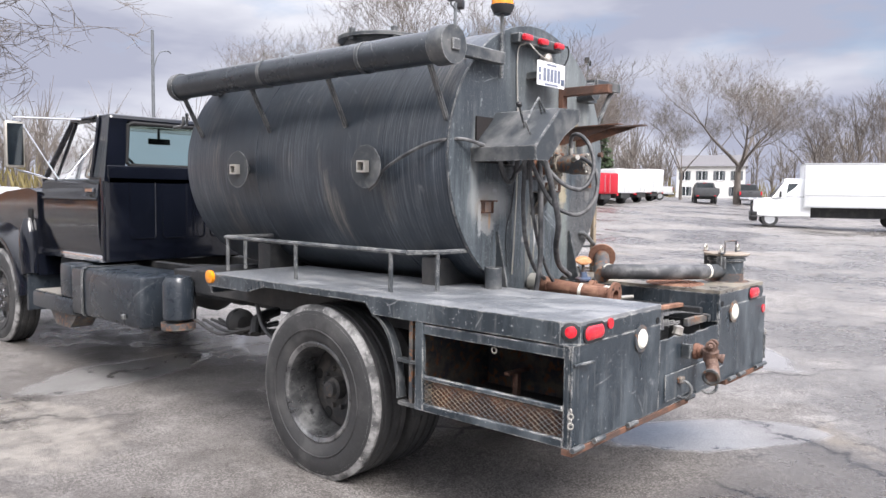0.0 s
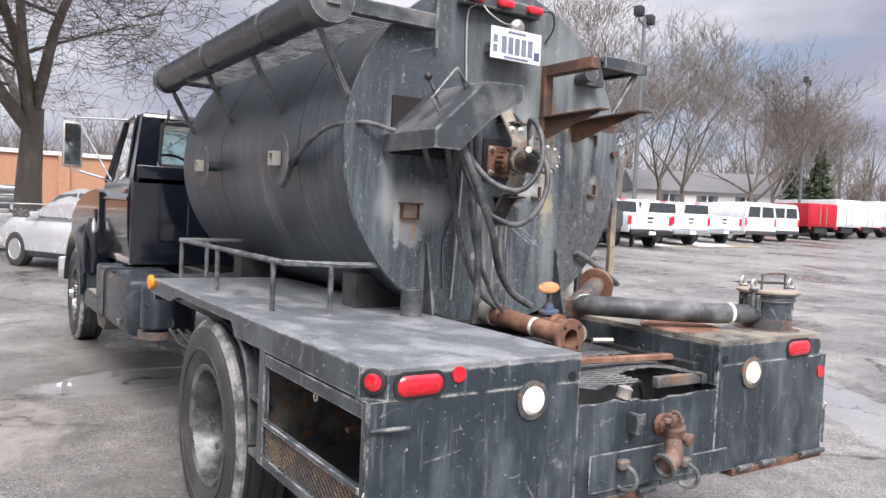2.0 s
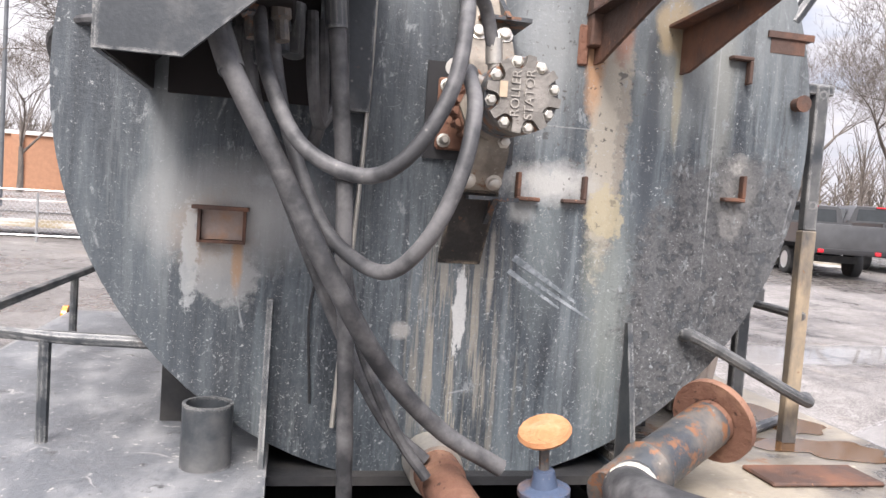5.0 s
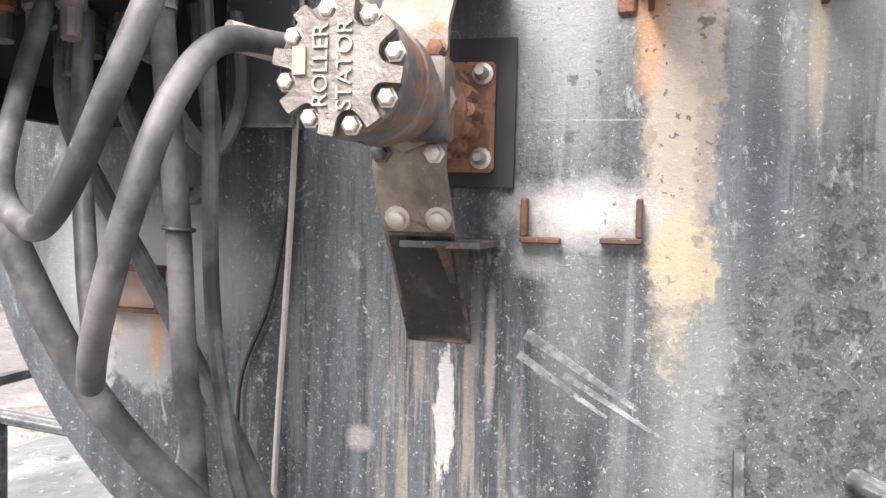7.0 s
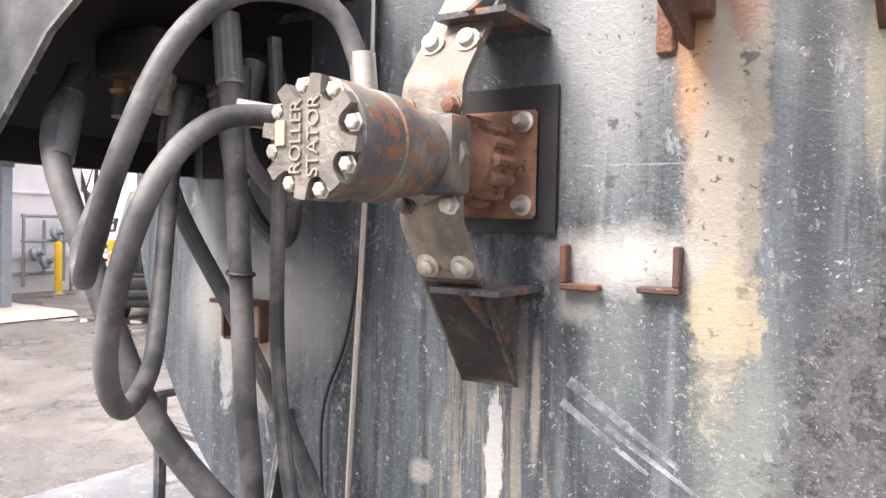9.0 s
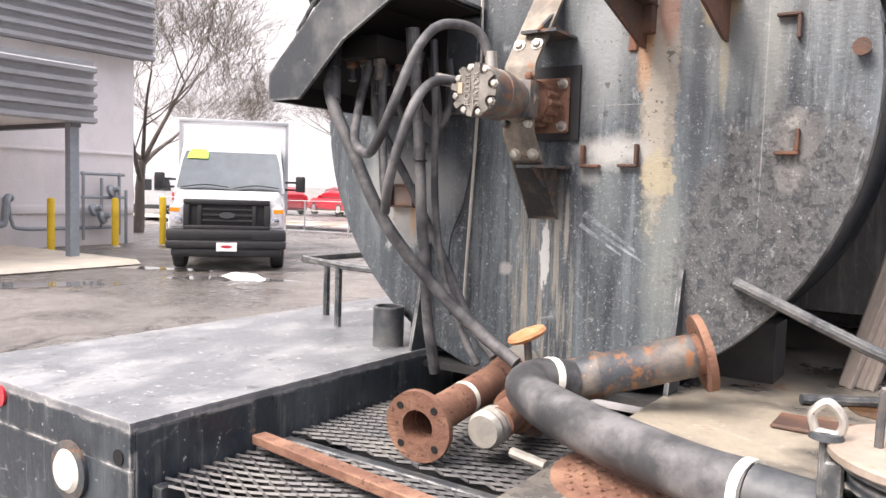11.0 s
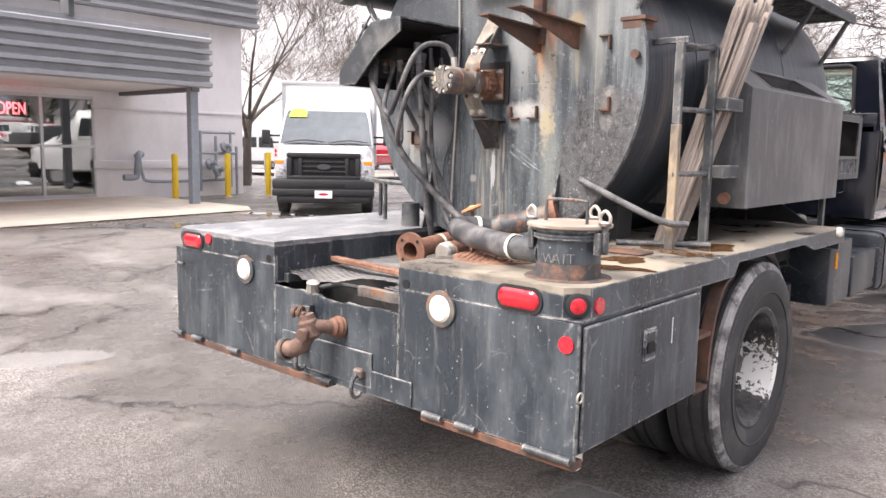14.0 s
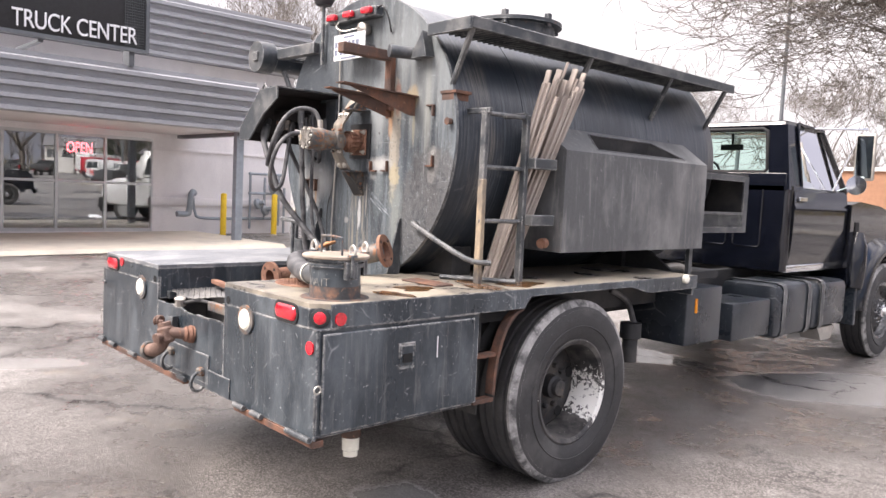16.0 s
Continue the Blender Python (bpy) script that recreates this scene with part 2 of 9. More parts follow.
    lk.new(r, bs.inputs["Roughness"])
    bs.inputs["Metallic"].default_value = metal
    bumped(nd, lk, bs, grain, bump)
    return mat


def plain(name, color, rough=0.5, metal=0.0, vary=0.12, scale=8, coat=0.0, bump=0.0):
    mat, nd, lk, bs = nodes_of(name)
    co = nd.new("ShaderNodeTexCoord").outputs["Object"]
    n = noise_tex(nd, lk, co, scale, 6, 0.6)
    lo = tuple(c * (1 - vary) for c in color)
    hi = tuple(min(1.0, c * (1 + vary)) for c in color)
    lk.new(ramp(nd, lk, n, [(0.3, lo), (0.7, hi)]), bs.inputs["Base Color"])
    lk.new(ramp(nd, lk, n, [(0.3, max(0.02, rough - 0.06)), (0.7, min(1, rough + 0.06))]), bs.inputs["Roughness"])
    bs.inputs["Metallic"].default_value = metal
    bs.inputs["Coat Weight"].default_value = coat
    if bump:
        bumped(nd, lk, bs, n, bump)
    return mat


def glass(name, tint, rough=0.02):
    mat, nd, lk, bs = nodes_of(name)
    bs.inputs["Base Color"].default_value = (*tint, 1)
    bs.inputs["Roughness"].default_value = rough
    bs.inputs["Transmission Weight"].default_value = 1.0
    bs.inputs["IOR"].default_value = 1.15
    return mat


M_BODY = worn("black_body_paint", (0.021, 0.029, 0.037), (0.090, 0.106, 0.119), 3.8, 0.53, (1, 1, 0.45), (0.44, 0.445, 0.45), 0.67, (0.22, 0.46), 0.0, 0.15, 60, (0.20, 0.13, 0.085), 0.68, (0.34, 0.35, 0.36), 2.0, (0.17, 0.175, 0.175), (0.46, 0.45, 0.43))
M_SATIN = worn("satin_black_tank_paint", (0.017, 0.022, 0.029), (0.052, 0.060, 0.069), 2.4, 0.4, (1, 1, 1), (0.30, 0.30, 0.29), 0.72, (0.20, 0.40), 0.0, 0.06, 60, (0.12, 0.085, 0.06), 0.72, (0.2, 0.21, 0.21), 1.6)
M_DECK = worn("worn_deck_paint", (0.115, 0.123, 0.134), (0.245, 0.25, 0.256), 7.0, 0.55, (1, 0.6, 1), (0.44, 0.43, 0.41), 0.64, (0.32, 0.60), 0.0, 0.3, 55, (0.06, 0.06, 0.062), 0.60, (0.46, 0.45, 0.44), 3.0, None, (0.42, 0.41, 0.40))
M_DECK_R = worn("rust_stained_deck", (0.09, 0.085, 0.078), (0.34, 0.30, 0.235), 3.2, 0.72, (1, 1, 1), (0.50, 0.44, 0.35), 0.68, (0.14, 0.60), 0.0, 0.3, 40, (0.22, 0.11, 0.05), 0.60, (0.5, 0.45, 0.38), 1.8)
M_STEEL = worn("grey_steel_paint", (0.042, 0.048, 0.054), (0.15, 0.15, 0.148), 5, 0.5, (1, 1, 1), (0.32, 0.30, 0.28), 0.70, (0.35, 0.6), 0.2, 0.1, 70, (0.18, 0.095, 0.06), 0.66, None, 2.2, None, (0.34, 0.34, 0.33))
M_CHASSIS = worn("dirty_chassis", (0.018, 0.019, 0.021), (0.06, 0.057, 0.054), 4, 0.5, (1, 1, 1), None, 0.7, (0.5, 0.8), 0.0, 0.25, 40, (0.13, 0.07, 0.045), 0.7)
M_RUST = worn("rust", (0.165, 0.080, 0.052), (0.31, 0.175, 0.115), 9, 0.5, (1, 1, 1), (0.07, 0.035, 0.025), 0.62, (0.75, 0.95), 0.0, 0.6, 70)
M_RUSTDARK = worn("dark_rusted_steel", (0.075, 0.045, 0.035), (0.19, 0.09, 0.055), 7, 0.55, (1, 1, 1), (0.28, 0.15, 0.09), 0.66, (0.6, 0.9), 0.1, 0.4, 60)
M_BARE = worn("bare_dull_metal", (0.33, 0.31, 0.28), (0.47, 0.44, 0.40), 12, 0.5, (1, 1, 1), (0.17, 0.13, 0.10), 0.66, (0.4, 0.65), 0.6, 0.25, 90)
M_ZINC = worn("zinc_bolt", (0.48, 0.46, 0.42), (0.6, 0.57, 0.5), 20, 0.5, (1, 1, 1), (0.2, 0.13, 0.08), 0.68, (0.35, 0.55), 0.7, 0.1, 120)
M_RUBBER = worn("tyre_rubber", (0.030, 0.030, 0.031), (0.080, 0.078, 0.076), 3.5, 0.4, (1, 1, 1), (0.11, 0.11, 0.105), 0.74, (0.6, 0.85), 0.0, 0.2, 50)
M_SCUFF = worn("scuffed_tyre_shoulder", (0.07, 0.07, 0.07), (0.38, 0.37, 0.36), 9, 0.7, (1, 1, 1), (0.4, 0.39, 0.37), 0.62, (0.7, 0.9), 0.0, 0.5, 45)
M_HOSE = worn("rubber_hose", (0.036, 0.037, 0.040), (0.15, 0.148, 0.15), 9, 0.60, (1, 1, 1), (0.2, 0.19, 0.18), 0.74, (0.45, 0.65), 0.0, 0.15, 90)
M_CAB = plain("glossy_black_car_paint", (0.004, 0.005, 0.009), 0.12, 0.0, 0.3, 3, 0.15)
M_CHROME = plain("chrome", (0.75, 0.76, 0.78), 0.12, 1.0, 0.05, 10)
M_RIM = worn("worn_wheel_rim", (0.12, 0.122, 0.126), (0.36, 0.36, 0.355), 7, 0.42, (1, 1, 1), (0.5, 0.48, 0.45), 0.66, (0.18, 0.45), 0.75, 0.15, 60, (0.05, 0.05, 0.052), 0.60)
M_GLASS = glass("cab_glass", (0.66, 0.79, 0.75))
M_MIRROR = plain("mirror_glass", (0.55, 0.60, 0.60), 0.03, 1.0, 0.01)
M_RED = plain("red_lamp_lens", (0.55, 0.008, 0.02), 0.10, 0.0, 0.35, 90, 0.9)
M_AMBER = plain("amber_lamp_lens", (0.75, 0.26, 0.01), 0.2, 0.0, 0.15, 40, 0.5)
M_WHITELENS = plain("white_lamp_lens", (0.80, 0.78, 0.68), 0.25, 0.0, 0.06, 30, 0.3)
M_WHITEPAINT = plain("white_vehicle_paint", (0.68, 0.69, 0.70), 0.28, 0.0, 0.04, 1.5, 0.3)
M_DARKGLASS = plain("dark_vehicle_glass", (0.03, 0.036, 0.04), 0.06, 0.0, 0.3, 2, 0.5)
M_WINDSCREEN = plain("reflecting_windscreen", (0.085, 0.10, 0.105), 0.04, 0.0, 0.3, 2, 1.0)
M_BLACKPLASTIC = plain("black_plastic", (0.018, 0.018, 0.02), 0.5, 0.0, 0.3, 12)
M_REDPAINT = plain("red_vehicle_paint", (0.42, 0.012, 0.025), 0.35, 0.0, 0.1, 2, 0.3)
M_GREYPAINT = plain("grey_vehicle_paint", (0.06, 0.062, 0.066), 0.4, 0.0, 0.2, 3, 0.2)
M_YELLOW = worn("yellow_bollard_paint", (0.72, 0.47, 0.02), (0.62, 0.38, 0.02), 4, 0.4, (1, 1, 1), (0.3, 0.25, 0.1), 0.74, (0.45, 0.6), 0.0, 0.1, 40)
M_WALL = worn("pale_block_wall_paint", (0.67, 0.645, 0.65), (0.60, 0.575, 0.58), 1.2, 0.4, (1, 1, 0.6), None, 0.7, (0.75, 0.9), 0.0, 0.25, 30)
M_SIDING = worn("grey_metal_siding", (0.34, 0.345, 0.36), (0.28, 0.285, 0.295), 1.5, 0.4, (1, 1, 1), None, 0.7, (0.35, 0.5), 0.3, 0.05, 30)
M_SIDINGDARK = plain("dark_grey_trim", (0.13, 0.14, 0.15), 0.45, 0.2, 0.15, 5)
M_CONCRETE = worn("sidewalk_concrete", (0.50, 0.45, 0.37), (0.40, 0.36, 0.31), 1.4, 0.5, (1, 1, 1), (0.3, 0.28, 0.25), 0.72, (0.7, 0.9), 0.0, 0.25, 35)
M_FRAME = plain("aluminium_window_frame", (0.55, 0.56, 0.57), 0.35, 0.7, 0.08, 8)
M_SHOPGLASS = plain("shop_window_glass", (0.05, 0.06, 0.06), 0.03, 0.0, 0.3, 1.0, 0.0)
M_BARK = worn("grey_bark", (0.11, 0.094, 0.082), (0.185, 0.162, 0.143), 4, 0.5, (1, 1, 0.3), None, 0.7, (0.85, 0.95), 0.0, 0.6, 20)
M_WOOD = worn("weathered_lath_wood", (0.33, 0.285, 0.25), (0.50, 0.455, 0.41), 4, 0.5, (6, 6, 0.6), (0.16, 0.12, 0.10), 0.7, (0.7, 0.9), 0.0, 0.25, 50)
M_GAS = plain("grey_gas_pipe", (0.26, 0.29, 0.32), 0.5, 0.2, 0.15, 10)
M_SNOW = plain("old_snow", (0.75, 0.77, 0.80), 0.7, 0.0, 0.08, 9, 0.0, 0.4)
M_GRILLE = plain("dark_grille", (0.006, 0.006, 0.0065), 0.75, 0.0, 0.2, 12)
M_WHITE = plain("white_sign_face", (0.82, 0.82, 0.84), 0.45, 0.0, 0.04, 6)
M_INK = plain("dark_blue_ink", (0.16, 0.18, 0.24), 0.6, 0.0, 0.1, 20)
M_GREEN = plain("lime_sticker", (0.42, 0.78, 0.05), 0.5, 0.0, 0.06, 12)
M_SEAT = plain("grey_cab_trim", (0.10, 0.10, 0.105), 0.8, 0.0, 0.2, 10)
M_BLUE = worn("worn_blue_paint", (0.06, 0.085, 0.14), (0.16, 0.10, 0.07), 14, 0.6, (1, 1, 1), (0.3, 0.28, 0.26), 0.66, (0.5, 0.7), 0.0, 0.3, 70)
M_HOUSE = plain("white_house_siding", (0.66, 0.65, 0.63), 0.7, 0.0, 0.06, 2)
M_ROOF = plain("grey_roof_shingle", (0.14, 0.135, 0.14), 0.85, 0.0, 0.2, 6)
M_BRICK = plain("tan_orange_facade", (0.38, 0.20, 0.12), 0.8, 0.0, 0.12, 3)
M_EVERGREEN = plain("evergreen_needles", (0.05, 0.075, 0.035), 0.8, 0.0, 0.4, 6)
M_SHRUB = plain("dull_yellow_shrub", (0.16, 0.13, 0.05), 0.85, 0.0, 0.4, 8)


def tank_side_paint():
    """Satin blue-black paint combed with thin hoop-wise scratches and dry runs."""
    mat, nd, lk, bs = nodes_of("tank_side_paint")
    co = nd.new("ShaderNodeTexCoord").outputs["Object"]
    slow = noise_tex(nd, lk, co, 1.4, 5, 0.55)
    hoop = noise_tex(nd, lk, co, 9.0, 6, 0.75, (0.10, 7.0, 0.07))
    hair = noise_tex(nd, lk, co, 14.0, 5, 0.8, (0.16, 14.0, 0.10))
    fine = noise_tex(nd, lk, co, 90, 4, 0.75)
    col = mixed(nd, lk, ramp(nd, lk, slow, [(0.35, 0.0), (0.68, 1.0)]), (0.019, 0.026, 0.036), (0.036, 0.047, 0.062))
    patch = ramp(nd, lk, noise_tex(nd, lk, co, 1.9, 5, 0.6, (0.8, 1.2, 0.6)), [(0.42, 0.1), (0.60, 1.0)])
    band = ramp(nd, lk, noise_tex(nd, lk, co, 2.4, 4, 0.6, (0.3, 1.4, 0.5)), [(0.57, 0.0), (0.68, 1.0)])
    col = mixed(nd, lk, mixed(nd, lk, 0.5, (0, 0, 0), ramp(nd, lk, hoop, [(0.34, 1.0), (0.46, 0.0)])), col, (0.017, 0.020, 0.025))
    col = mixed(nd, lk, mixed(nd, lk, patch, (0, 0, 0), ramp(nd, lk, hair, [(0.50, 0.0), (0.58, 0.9)])), col, (0.135, 0.150, 0.168))
    col = mixed(nd, lk, mixed(nd, lk, band, (0, 0, 0), ramp(nd, lk, hair, [(0.46, 0.0), (0.56, 0.9)])), col, (0.205, 0.188, 0.168))
    col = mixed(nd, lk, mixed(nd, lk, band, (0, 0, 0), ramp(nd, lk, hoop, [(0.52, 0.0), (0.66, 0.55)])), col, (0.105, 0.103, 0.100))
    col = mixed(nd, lk, scratches(nd, lk, co, 1.7), col, (0.20, 0.21, 0.22))
    col = mixed(nd, lk, scratches(nd, lk, co, 4.5), col, (0.16, 0.17, 0.18))
    col = mixed(nd, lk, ramp(nd, lk, fine, [(0.62, 0.0), (0.72, 0.4)]), col, (0.14, 0.15, 0.155))
    lk.new(col, bs.inputs["Base Color"])
    lk.new(ramp(nd, lk, hoop, [(0.3, 0.27), (0.7, 0.44)]), bs.inputs["Roughness"])
    bumped(nd, lk, bs, mixed(nd, lk, 0.5, hair, fine), 0.10)
    return mat


M_TANK = tank_side_paint()


def flaking_rim():
    """Dark rim whose white paint is left on its forward lower side."""
    mat, nd, lk, bs = nodes_of("flaking_white_wheel_rim")
    co = nd.new("ShaderNodeTexCoord").outputs["Object"]
    m = nd.new("ShaderNodeMapping")
    m.vector_type = "TEXTURE"
    m.inputs["Location"].default_value, m.inputs["Scale"].default_value = (1.08, 2.02, 0.33), (5.0, 0.11, 0.27)
    lk.new(co, m.inputs["Vector"])
    ln = nd.new("ShaderNodeVectorMath")
    ln.operation = "LENGTH"
    lk.new(m.outputs[0], ln.inputs[0])
    flake = noise_tex(nd, lk, co, 34, 7, 0.72)
    ad = nd.new("ShaderNodeMath")
    ad.operation = "MULTIPLY_ADD"
    lk.new(flake, ad.inputs[0])
    ad.inputs[1].default_value = 3.4
    lk.new(ln.outputs["Value"], ad.inputs[2])
    hf = nd.new("ShaderNodeMath")
    hf.operation = "MULTIPLY"
    hf.inputs[1].default_value = 0.3
    lk.new(ad.outputs[0], hf.inputs[0])
    white = ramp(nd, lk, hf.outputs[0], [(0.665, 1.0), (0.685, 0.0)])
    dark = mixed(nd, lk, ramp(nd, lk, noise_tex(nd, lk, co, 11, 7, 0.7), [(0.42, 0.0), (0.64, 1.0)]), (0.020, 0.020, 0.022), (0.10, 0.095, 0.09))
    dark = mixed(nd, lk, ramp(nd, lk, flake, [(0.66, 0.0), (0.68, 0.9)]), dark, (0.55, 0.54, 0.51))
    lk.new(mixed(nd, lk, white, dark, (0.78, 0.77, 0.73)), bs.inputs["Base Color"])
    bs.inputs["Roughness"].default_value = 0.45
    bumped(nd, lk, bs, white, 0.3, 0.004)
    return mat


M_RIMCHIP = flaking_rim()


def asphalt():
    mat, nd, lk, bs = nodes_of("wet_patched_asphalt")
    co = nd.new("ShaderNodeTexCoord").outputs["Object"]
    big = noise_tex(nd, lk, co, 0.26, 7, 0.62)
    mid = noise_tex(nd, lk, co, 1.3, 8, 0.68)
    blotch = noise_tex(nd, lk, co, 4.5, 6, 0.7)
    fine = noise_tex(nd, lk, co, 70, 5, 0.8)
    peb = nd.new("ShaderNodeTexVoronoi")
    peb.inputs["Scale"].default_value = 125
    lk.new(co, peb.inputs["Vector"])
    sepc = nd.new("ShaderNodeSeparateColor")
    lk.new(peb.outputs["Color"], sepc.inputs[0])
    stone = sepc.outputs[0]
    base = mixed(nd, lk, ramp(nd, lk, mid, [(0.36, 0.0), (0.66, 1.0)]), (0.095, 0.086, 0.081), (0.235, 0.220, 0.209))
    base = mixed(nd, lk, ramp(nd, lk, blotch, [(0.53, 0.0), (0.66, 0.6)]), base, (0.34, 0.325, 0.31))
    base = mixed(nd, lk, ramp(nd, lk, stone, [(0.50, 0.0), (0.98, 0.75)]), base, (0.42, 0.395, 0.37))
    base = mixed(nd, lk, ramp(nd, lk, stone, [(0.05, 0.65), (0.35, 0.0)]), base, (0.045, 0.041, 0.039))
    wet = ramp(nd, lk, mixed(nd, lk, 0.25, big, mid), [(0.45, 0.0), (0.54, 1.0)])
    base = mixed(nd, lk, wet, base, mixed(nd, lk, 0.55, base, (0.042, 0.037, 0.034)))
    sand = ramp(nd, lk, noise_tex(nd, lk, co, 0.8, 6, 0.7), [(0.60, 0.0), (0.70, 0.5)])
    base = mixed(nd, lk, sand, base, (0.30, 0.255, 0.20))

    def cracks(scale, width, bend, lo):
        nz = nd.new("ShaderNodeTexNoise")
        nz.inputs["Scale"].default_value, nz.inputs["Detail"].default_value, nz.inputs["Roughness"].default_value = scale * 3, 5, 0.62
        lk.new(co, nz.inputs["Vector"])
        warp = nd.new("ShaderNodeMixRGB")
        warp.inputs["Fac"].default_value = bend
        lk.new(co, warp.inputs["Color1"])
        lk.new(nz.outputs["Color"], warp.inputs["Color2"])
        vor = nd.new("ShaderNodeTexVoronoi")
        vor.feature = "DISTANCE_TO_EDGE"
        vor.inputs["Scale"].default_value = scale
        lk.new(warp.outputs[0], vor.inputs["Vector"])
        line = ramp(nd, lk, vor.outputs["Distance"], [(0.0, 1.0), (width, 0.0)])
        gate = ramp(nd, lk, noise_tex(nd, lk, co, scale * 0.9, 4), [(lo, 0.0), (lo + 0.08, 1.0)])
        return mixed(nd, lk, gate, (0, 0, 0), line), mixed(nd, lk, gate, (0, 0, 0), ramp(nd, lk, vor.outputs["Distance"], [(0.0, 0.4), (width * 5, 0.0)]))

    # flat water film by the rear of the truck
    def film(x, y, rx, ry, turn):
        m = nd.new("ShaderNodeMapping")
        m.vector_type = "TEXTURE"
        m.inputs["Location"].default_value, m.inputs["Rotation"].default_value, m.inputs["Scale"].default_value = (x, y, 0), (0, 0, radians(turn)), (rx, ry, 50)
        lk.new(co, m.inputs["Vector"])
        ln = nd.new("ShaderNodeVectorMath")
        ln.operation = "LENGTH"
        lk.new(m.outputs[0], ln.inputs[0])
        ad = nd.new("ShaderNodeMath")
        ad.operation = "MULTIPLY_ADD"
        lk.new(mid, ad.inputs[0])
        ad.inputs[1].default_value = 1.2
        lk.new(ln.outputs["Value"], ad.inputs[2])
        hf = nd.new("ShaderNodeMath")
        hf.operation = "MULTIPLY"
        hf.inputs[1].default_value = 0.4
        lk.new(ad.outputs[0], hf.inputs[0])
        return ramp(nd, lk, hf.outputs[0], [(0.60, 1.0), (0.66, 0.0)])

    # damp brown ground round the truck, dry sandy ground beside it
    damp = mixed(nd, lk, film(-9.5, 6.5, 5.5, 4.5, 20), film(-0.2, 2.6, 3.2, 4.6, 0), (1, 1, 1))
    base = mixed(nd, lk, mixed(nd, lk, 0.55, (0, 0, 0), damp), base, mixed(nd, lk, 0.6, base, (0.050, 0.041, 0.034)))
    for spot in ((-2.3, 4.2, 0.7, 1.3, 15), (-3.2, 2.6, 0.6, 1.0, -20)):
        base = mixed(nd, lk, mixed(nd, lk, ramp(nd, lk, blotch, [(0.40, 0.2), (0.58, 0.75)]), (0, 0, 0), film(*spot)), base, (0.27, 0.247, 0.218))
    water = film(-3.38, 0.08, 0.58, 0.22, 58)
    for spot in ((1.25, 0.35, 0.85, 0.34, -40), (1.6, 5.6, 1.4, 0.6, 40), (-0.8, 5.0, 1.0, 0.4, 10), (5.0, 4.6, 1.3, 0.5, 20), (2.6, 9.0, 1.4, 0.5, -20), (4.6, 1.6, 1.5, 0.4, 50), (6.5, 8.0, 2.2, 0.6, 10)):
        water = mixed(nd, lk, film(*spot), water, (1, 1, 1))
    # sky reflected in the water, painted in as a pale grey base colour
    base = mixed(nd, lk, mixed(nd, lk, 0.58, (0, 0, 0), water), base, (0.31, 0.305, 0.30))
    c1, h1 = cracks(0.55, 0.011, 0.42, 0.45)
    c2, h2 = cracks(1.7, 0.016, 0.30, 0.53)
    base = mixed(nd, lk, h1, base, (0.075, 0.069, 0.065))
    base = mixed(nd, lk, c1, base, (0.018, 0.017, 0.016))
    base = mixed(nd, lk, c2, base, (0.03, 0.028, 0.027))
    lk.new(base, bs.inputs["Base Color"])
    rw_ = mixed(nd, lk, ramp(nd, lk, blotch, [(0.4, 0.0), (0.62, 1.0)]), (0.16, 0.16, 0.16), (0.36, 0.36, 0.36))
    rough_ = mixed(nd, lk, wet, (0.74, 0.74, 0.74), rw_)
    lk.new(mixed(nd, lk, water, rough_, (0.04, 0.04, 0.04)), bs.inputs["Roughness"])
    hgt = mixed(nd, lk, 0.5, fine, peb.outputs["Distance"])
    hgt = mixed(nd, lk, c1, hgt, (0, 0, 0))
    hgt = mixed(nd, lk, water, hgt, (0.5, 0.5, 0.5))
    b1 = nd.new("ShaderNodeBump")
    b1.inputs["Strength"].default_value, b1.inputs["Distance"].default_value = 0.85, 0.008
    lk.new(hgt, b1.inputs["Height"])
    lk.new(b1.outputs[0], bs.inputs["Normal"])
    return mat


M_ASPHALT = asphalt()


